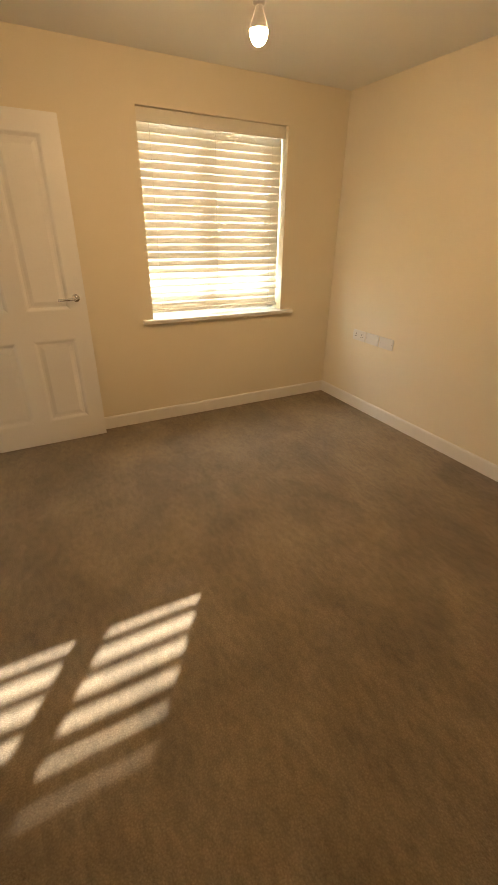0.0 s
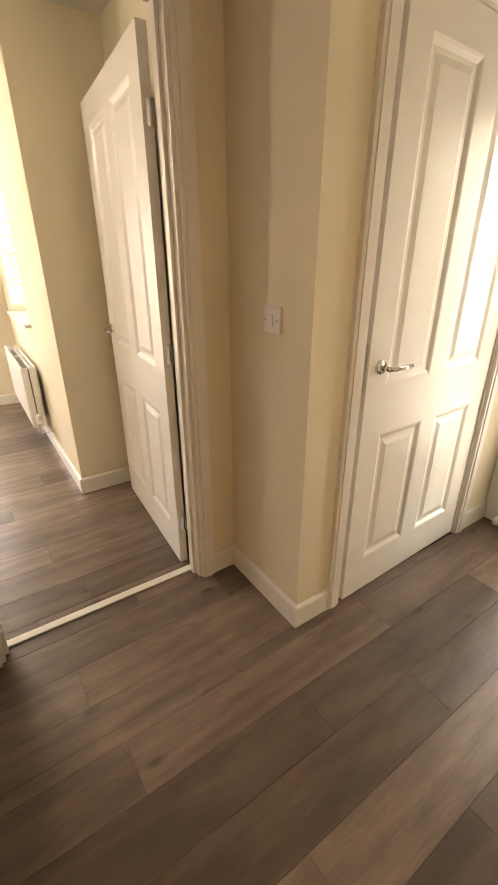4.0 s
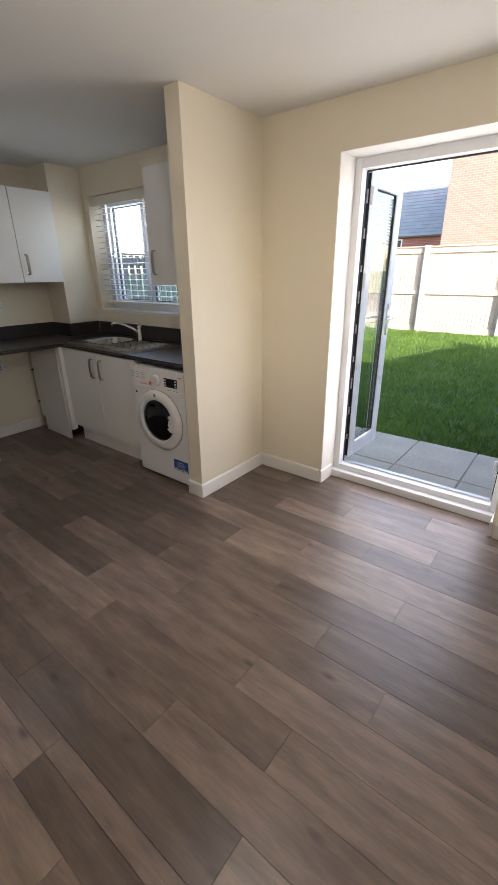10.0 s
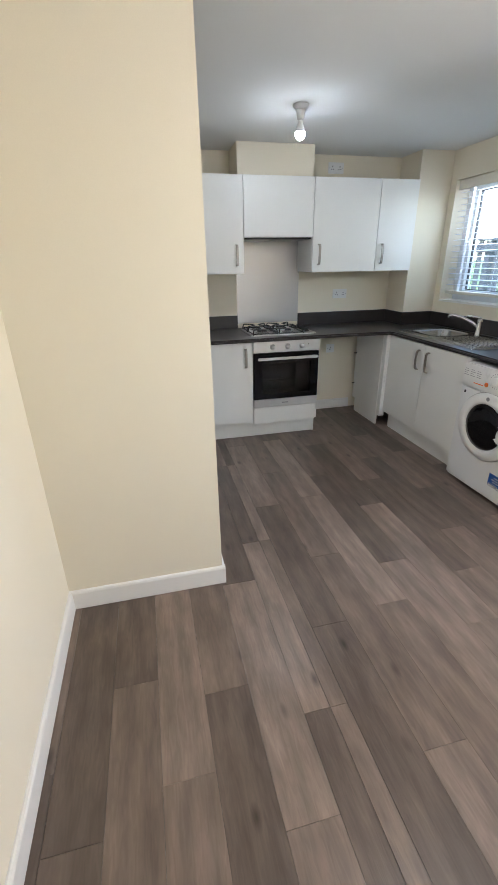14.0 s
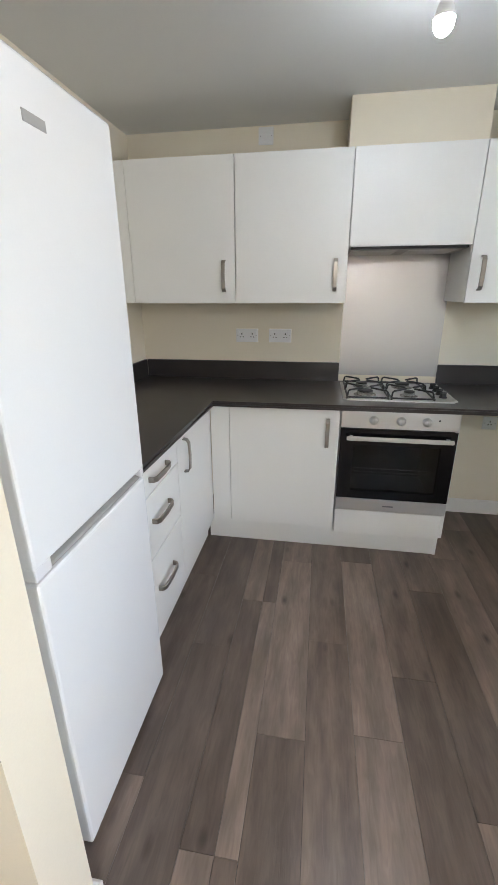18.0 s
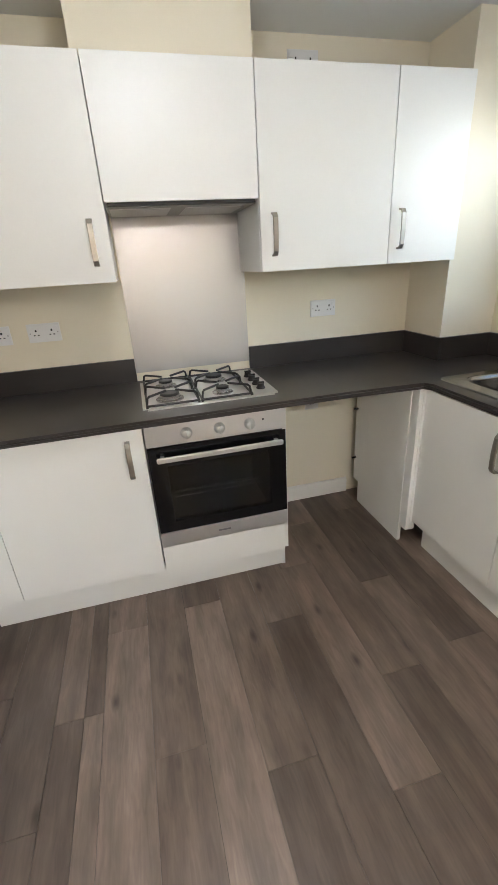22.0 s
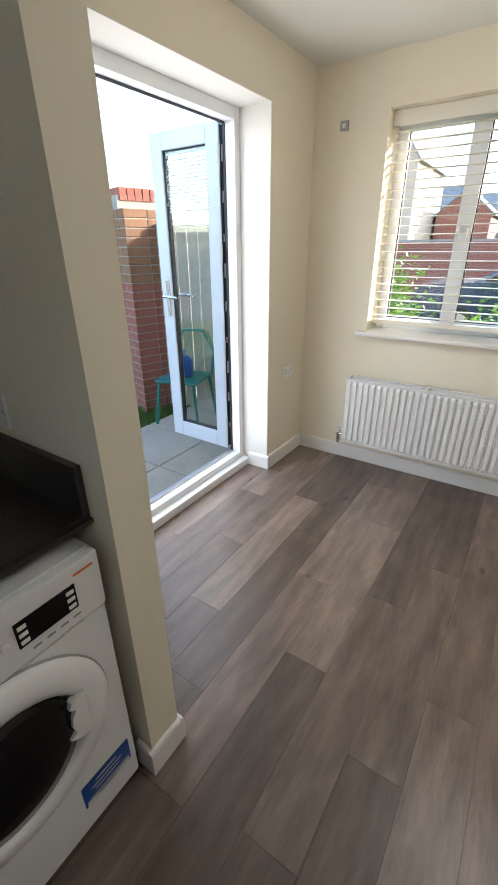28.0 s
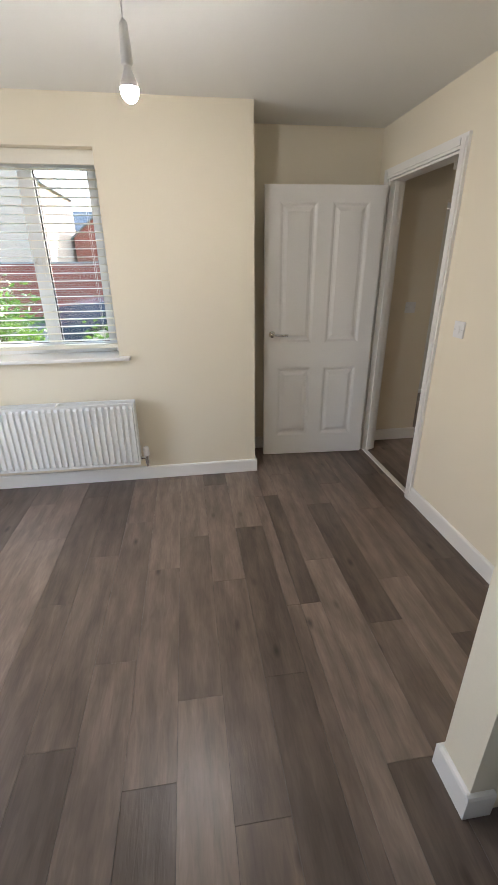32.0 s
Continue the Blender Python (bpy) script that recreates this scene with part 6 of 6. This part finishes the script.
fence((-5.6, 14.5), (2.4, 14.5), 2.15, 1.85, "weathered timber fence with concrete posts at the lawn end", proud=0.15, conc=True)
fence((-5.6, 4.9), (-5.6, 14.4), 1.85, 1.85, "grey weathered timber slatted fence along the lawn", bw=0.115, wood=M_GREYT, fill=0.72)

# brick pier and low wall with fence panels above
BL, BHh, BWd = 0.215, 0.065, 0.1025
bmk = bmesh.new()
B(bmk, (-BL / 2, -BWd / 2, 0), (BL / 2, BWd / 2, BHh))
bmesh.ops.bevel(bmk, geom=bmk.edges[:], offset=0.003, segments=1, affect="EDGES")
BRICK = bpy.data.meshes.new("brick")
bmk.to_mesh(BRICK)
bmk.free()
BRICK.materials.append(M_BRICK)
BRICK2 = BRICK.copy()
BRICK2.materials.clear()
BRICK2.materials.append(M_BUFF)


def brick(parent, x, y, z, rz, me=BRICK):
    ob = new("brick", me)
    ob.parent = parent
    ob.matrix_basis = pose(x + random.uniform(-0.0015, 0.0015), y, z, 0, 0, rz + random.uniform(-0.4, 0.4))


def pier(at, rz, courses, label):
    p = thing("brick_pier", label, "brick pier", (*at, GZ), rz)
    s = 0.44
    h = courses * 0.075
    box("mortar_core", p, M_MORTAR, (-s / 2 + 0.006, -s / 2 + 0.006, 0), (s / 2 - 0.006, s / 2 - 0.006, h - 0.006))
    for c in range(courses):
        z = c * 0.075
        f = 1 if c % 2 else -1
        me = BRICK2 if c > courses - 9 else BRICK
        for u in (-0.1125, 0.1125):
            o = f * 0.0562
            brick(p, u * 0.99, -s / 2 + BWd / 2, z, 0, me)
            brick(p, u * 0.99, s / 2 - BWd / 2, z, 0, me)
        brick(p, -s / 2 + BWd / 2, 0.0, z, 90, me)
        brick(p, s / 2 - BWd / 2, 0.0, z, 90, me)
    for k in range(6):
        ob = new("brick", BRICK)
        ob.parent = p
        ob.matrix_basis = pose(-s / 2 + 0.0375 + k * 0.073, 0, h + 0.11, 0, 90, 0) @ pose(0, 0, 0, 0, 0, 90)
    box("cap_bed", p, M_MORTAR, (-s / 2 + 0.01, -0.10, h - 0.005), (s / 2 - 0.01, 0.10, h + 0.10))
    return p


PA, PB = Vector((0.72, 6.50, 0)), Vector((1.75, 9.95, 0))
pang = math.degrees(math.atan2(PB.y - PA.y, PB.x - PA.x)) - 90
pier((PA.x, PA.y), pang, 25, "tall red brick pier with a soldier course cap")
pier((PB.x, PB.y), pang, 24, "tall red brick pier at the far wall end")
gw = thing("garden_wall", "low brick wall with a stone coping", "garden wall", (PA.x, PA.y, GZ), pang + 90)
WL = (PB - PA).length
box("mortar_core", gw, M_MORTAR, (0.20, -0.045, 0), (WL - 0.2, 0.045, 0.75))
for c in range(10):
    k, x = 0, 0.33 + (0.1125 if c % 2 else 0)
    while x < WL - 0.32:
        brick(gw, x, 0.0, c * 0.075, 0, BRICK2 if c > 5 else BRICK)
        x += 0.225
box("coping", gw, M_COPE, (0.22, -0.10, 0.735), (WL - 0.22, 0.10, 0.80), 0.006)
fp = fence((PA.x, PA.y), (PB.x, PB.y), 1.0, 3.2, "pale timber fence panel above the brick wall", base=0.80, arris=False, bw=0.12)
fence((0.80, 4.90), (0.78, 6.26), 1.72, 1.36, "pale timber fence panel between the house and the pier", arris=False, bw=0.12)
gv = boxes("gravel_bed", None, M_GRAVEL, [((0.18, 6.02, -0.3), (0.75, 6.5, GZ + 0.02))])
tagged(gv, "dark gravel bed at the foot of the pier", "gravel", kind="stuff")
# garden chair beside the wall
gc = thing("garden_chair", "teal plastic garden chair beyond the glazed leaf", "garden chair", (0.48, 5.82, GZ + 0.062), 15)
box("seat", gc, M_TEAL, (-0.20, -0.20, 0.40), (0.20, 0.20, 0.425), 0.010)
for sx in (-1, 1):
    for sy in (-1, 1):
        bm = bmesh.new()
        tube(bm, [(sx * 0.17, sy * 0.17, 0.40), (sx * 0.21, sy * 0.21, 0.0)], 0.014, 8)
        part("leg", bm, M_TEAL, gc)
bm = bmesh.new()
tube(bm, [(0.19, -0.19, 0.42), (0.24, -0.20, 0.62), (0.24, -0.1, 0.80), (0.24, 0.1, 0.80), (0.24, 0.20, 0.62), (0.19, 0.19, 0.42)], 0.014, 8)
part("backrest", bm, M_TEAL, gc)
bt = thing("watering_can", "blue plastic watering can on the chair", "watering can", (0.48, 5.82, GZ + 0.4885), 40)
bm = bmesh.new()
lathe(bm, [(0.075, 0.0), (0.085, 0.03), (0.08, 0.14), (0.055, 0.18)], (0, 0, 0), 18)
part("body", bm, M_BLUEP, bt, smooth=True)
bm = bmesh.new()
tube(bm, [(0.07, 0, 0.05), (0.15, 0, 0.13), (0.20, 0, 0.20)], 0.012, 8)
part("spout", bm, M_BLUEP, bt)
bm = bmesh.new()
tube(bm, [(-0.075, 0, 0.04), (-0.13, 0, 0.12), (-0.08, 0, 0.20), (0.0, 0, 0.21), (0.04, 0, 0.175)], 0.010, 8)
part("handle", bm, M_BLUEP, bt)


def house(name_label, at, rz, w, d, eave, ridge, material, windows, gable_front=False, roof_over=0.25):
    """A house body w by d with a pitched roof; the ridge runs along x, or along y when the gable looks to -y."""
    hs = thing("house", name_label, "house", (*at, GZ), rz)
    bm = bmesh.new()
    if gable_front:
        pts = [(0, 0), (w, 0), (w, eave), (w / 2, ridge), (0, eave)]
        a = [bm.verts.new((x, 0, z)) for x, z in pts]
        b = [bm.verts.new((x, d, z)) for x, z in pts]
    else:
        pts = [(0, 0), (d, 0), (d, eave), (d / 2, ridge), (0, eave)]
        a = [bm.verts.new((0, y, z)) for y, z in pts]
        b = [bm.verts.new((w, y, z)) for y, z in pts]
    bm.faces.new(a), bm.faces.new(b[::-1])
    for i in range(5):
        j = (i + 1) % 5
        bm.faces.new((a[i], b[i], b[j], a[j]))
    part("wall", bm, material, hs)
    span = w if gable_front else d
    sl = math.atan2(ridge - eave, span / 2)
    ln = math.hypot(ridge - eave, span / 2) + roof_over
    for s in (0, 1):
        length = d if gable_front else w
        rf = box("roof", hs, M_ROOF, (-0.05, -0.15, 0.0), (ln, length + 0.15, 0.09))
        if gable_front:
            m = Matrix.Translation((w / 2, 0, ridge + 0.02)) @ Matrix.Rotation(math.pi * s, 4, "Z") @ Matrix.Translation((0, -length * s, 0)) @ Matrix.Rotation(sl, 4, "Y")
        else:
            m = Matrix.Translation((0, d / 2, ridge + 0.02)) @ Matrix.Rotation(radians(90) * (1 if s else -1), 4, "Z") @ Matrix.Translation((0, -length if s else 0, 0)) @ Matrix.Rotation(sl, 4, "Y")
        rf.matrix_basis = m
        # tile courses
        bm = bmesh.new()
        k = 0.3
        while k < ln - 0.05:
            B(bm, (k, -0.14, 0.088), (k + 0.02, length + 0.14, 0.105))
            k += 0.30
        tagged(part("tile_courses", bm, M_ROOF, rf), kind="stuff")
    for x, z, ww_, hh_ in windows:
        wn_ = box("window", hs, M_UPVC, (x, -0.03, z), (x + ww_, 0.05, z + hh_), 0.01)
        box("pane", wn_, M_BLACK, (x + 0.06, -0.035, z + 0.06), (x + ww_ / 2 - 0.03, -0.031, z + hh_ - 0.06))
        box("pane", wn_, M_BLACK, (x + ww_ / 2 + 0.03, -0.035, z + 0.06), (x + ww_ - 0.06, -0.031, z + hh_ - 0.06))
        box("sill", wn_, M_CONC, (x - 0.06, -0.09, z - 0.07), (x + ww_ + 0.06, 0.0, z), 0.01)
    return hs


house("two-storey brick house with a blank side wall behind the fence", (-5.0, 20.5), 0, 9.0, 8.0, 6.2, 9.5, M_HBRICK, [])
house("low brick house with a grey tiled roof behind the fence", (-22.0, 27.0), 0, 15.5, 7.0, 3.35, 6.2, M_HBRICK2, [(12.0, 2.1, 1.2, 1.05), (8.0, 2.1, 1.2, 1.05), (4.0, 2.1, 1.2, 1.05)])
# street side, seen through the dining window
rd_ = boxes("road", None, M_TARMAC, [((5.0, -40, -0.4), (11.5, 40, GZ + 0.004))])
tagged(rd_, "dark tarmac residential road", "road", kind="structure")
pv = boxes("pavement", None, M_PAVE, [((3.6, -40, -0.4), (4.98, 40, GZ + 0.02))])
tagged(pv, "pale footpath along the road", "pavement", kind="structure")
house("buff rendered house with a steep gable across the street", (28.0, 18.15), -90, 7.0, 8.0, 6.36, 11.15, M_RENDER, [(5.95, 3.8, 0.35, 0.95)], True)
house("small buff rendered house with a grey roof further off", (46.0, 16.2), -90, 4.4, 8.0, 4.9, 6.9, M_RENDER, [(2.6, 3.0, 0.8, 1.0)])
house("red brick house with a gable across the street", (34.0, 10.9), -90, 3.6, 8.0, 3.6, 5.1, M_HBRICK2, [(1.6, 2.2, 0.4, 0.95)], True)
house("red brick house with a long grey roof further off", (42.0, 9.5), -90, 14.0, 8.0, 3.7, 5.7, M_HBRICK2, [(2.0, 2.0, 1.2, 1.1), (6.0, 2.0, 1.2, 1.1)])
gw = thing("garden_wall", "red brick garden wall across the street", "garden wall", (13.5, 16.0, GZ), -90)
boxes("wall", gw, M_HBRICK2, [((0, 0, 0), (22.0, 0.22, 1.70))])
boxes("coping", gw, M_CONC, [((0, -0.03, 1.702), (22.0, 0.25, 1.76))])
random.seed(11)


def shrub(label, at, rx, ry, hh, n):
    sb = thing("shrub", label, "shrub", (*at, GZ))
    bm = bmesh.new()
    tips = []
    for k in range(14):
        a, r_ = random.uniform(0, 6.28), random.uniform(0.2, 0.9)
        e = Vector((rx * r_ * math.cos(a), ry * r_ * math.sin(a), hh * random.uniform(0.6, 1.0)))
        tube(bm, [(e.x * 0.1, e.y * 0.1, 0), (e.x * 0.6, e.y * 0.6, e.z * 0.5), tuple(e)], 0.006, 5)
        tips.append(e)
    part("stems", bm, M_BARK, sb)
    vs, fs = [], []
    for k in range(n):
        t = random.choice(tips)
        u = random.uniform(0.25, 1.05)
        c = Vector((t.x * u, t.y * u, t.z * u)) + Vector((random.gauss(0, 0.11), random.gauss(0, 0.11), random.gauss(0, 0.09)))
        c.z = max(c.z, 0.03)
        d1_ = Vector((random.gauss(0, 1), random.gauss(0, 1), random.gauss(0, 0.5))).normalized()
        d2_ = d1_.cross(Vector((random.gauss(0, 1), random.gauss(0, 1), random.gauss(0, 1)))).normalized()
        L_, W__ = random.uniform(0.022, 0.042), random.uniform(0.010, 0.018)
        i = len(vs)
        vs += [tuple(c - d1_ * L_), tuple(c + d2_ * W__ + d1_ * L_ * 0.1), tuple(c + d1_ * L_), tuple(c - d2_ * W__ + d1_ * L_ * 0.1)]
        fs.append((i, i + 1, i + 2, i + 3))
    me = bpy.data.meshes.new("leaves")
    me.from_pydata(vs, [], fs)
    me.materials.append(M_LEAF)
    lv = new("leaves", me)
    lv.parent = sb
    return sb


shrub("bright green leafy shrub under the dining window", (1.58, 4.35), 0.30, 0.36, 1.40, 5200)
shrub("bright green leafy shrub under the dining window", (1.60, 3.66), 0.24, 0.26, 1.04, 3200)

# parked car beyond the shrubs
car = thing("car", "dark blue parked estate car on the road", "car", (6.6, 3.0, GZ + 0.004), 180)
prof = [(-2.2, 0.35), (-2.2, 0.75), (-2.05, 0.95), (-1.2, 1.02), (-0.55, 1.42), (0.9, 1.46), (1.75, 1.30), (2.1, 0.98), (2.2, 0.65), (2.15, 0.35)]
bm = bmesh.new()
cols = []
for x_, ins in ((-0.88, 0.06), (-0.80, 0.0), (0.80, 0.0), (0.88, 0.06)):
    cols.append([bm.verts.new((x_ * (1 - 0.16 * max(0, (z_ - 0.98))) if True else 0, y_, z_ - (ins if z_ > 1.2 else 0))) for y_, z_ in prof])
for p, q in zip(cols, cols[1:]):
    for i in range(len(prof)):
        j = (i + 1) % len(prof)
        bm.faces.new((p[i], p[j], q[j], q[i]))
bm.faces.new(cols[0][::-1]), bm.faces.new(cols[-1])
body = part("body", bm, M_CARP, car, smooth=False)
for s in (-1, 1):
    for pts in ([(-1.05, 1.04), (-0.52, 1.36), (0.25, 1.39), (0.25, 1.04)], [(0.33, 1.04), (0.33, 1.39), (0.95, 1.39), (1.55, 1.25), (1.7, 1.04)]):
        bm = bmesh.new()
        a = [bm.verts.new((s * (0.885 - 0.16 * 0.88 * max(0, z_ - 0.98)), y_, z_)) for y_, z_ in pts]
        b = [bm.verts.new((s * (0.86 - 0.16 * 0.88 * max(0, z_ - 0.98)), y_, z_)) for y_, z_ in pts]
        bm.faces.new(a), bm.faces.new(b[::-1])
        for i in range(len(pts)):
            j = (i + 1) % len(pts)
            bm.faces.new((a[i], a[j], b[j], b[i]))
        part("side_window", bm, M_BLACK, car)
    for yy in (-1.35, 1.35):
        bm = bmesh.new()
        cyl(bm, (s * 0.70, yy, 0.32), (s * 0.895, yy, 0.32), 0.32, seg=24)
        wh = part("wheel", bm, M_TYRE, car)
        bm = bmesh.new()
        cyl(bm, (s * 0.89, yy, 0.32), (s * 0.902, yy, 0.32), 0.21, seg=20)
        part("rim", bm, M_STEEL, wh)
    box("mirror", car, M_CARP, (s * 0.90, -0.85, 1.0), (s * 1.04, -0.72, 1.12), 0.02)
    box("roof_rail", car, M_BLACKM, (s * 0.62, -0.3, 1.42), (s * 0.66, 1.3, 1.50), 0.01)
    box("door_handle", car, M_CHROME, (s * 0.880, -0.05, 0.92), (s * 0.905, 0.12, 0.945), 0.005)


# ---- floor boards ----
PITCH, BOARD = 0.1690, 1.02
PLANKS = {}


def plank(parent, x0, x1, y0, y1):
    key = (round(x1 - x0, 3), round(y1 - y0, 3))
    if key not in PLANKS:
        bm = bmesh.new()
        B(bm, (0, 0, -0.004), (key[0], key[1], 0.0))
        bmesh.ops.bevel(bm, geom=[e for e in bm.edges if e.verts[0].co.z > -0.001 and e.verts[1].co.z > -0.001], offset=0.0004, segments=1, affect="EDGES")
        me = bpy.data.meshes.new("plank")
        bm.to_mesh(me)
        bm.free()
        me.materials.append(M_PLANK)
        PLANKS[key] = me
    ob = new("plank", PLANKS[key])
    ob.parent = parent
    ob.matrix_basis = pose(x0, y0, 0)


def boards(parent, spans, first, joints):
    g = 0.0006
    k = 0
    y = first
    while y < spans[-1][1]:
        off = joints[k % len(joints)]
        for ya, yb, xa, xb in spans:
            y0, y1 = max(y, ya), min(y + PITCH, yb)
            if y1 - y0 < 0.01:
                continue
            x = off - BOARD * math.ceil((off - xa) / BOARD)
            while x < xb:
                u, v = max(x, xa), min(x + BOARD, xb)
                if v - u > 0.01:
                    plank(parent, u + g, v - g, y0 + g, y1 - g)
                x += BOARD
        y += PITCH
        k += 1


boards(base, [(1.335, 2.34, -4.16, 0.88), (2.34, 4.76, -4.16, 0.445)], 1.2245, (0.02, 0.237, -0.232, 0.141, -0.126, 0.340, 0.034, -0.32, 0.248, -0.368, 0.385, -0.165, 0.540, 0.202, -0.265, 0.150, 0.45, -0.25, 0.18, -0.38, 0.05))
boards(base, [(-0.215, 0.79, -0.45, 2.27), (0.79, 1.335, -1.5, 0.88)], -0.277, (0.32, -0.15, 0.45, 0.05, -0.31, 0.165, 0.571, 0.10, -0.28, 0.40))
boards(base, [(0.465, 0.79, -1.5, -0.45)], -0.277 + PITCH * 4, (-0.31, 0.165, 0.571, 0.10, -0.28, 0.40))
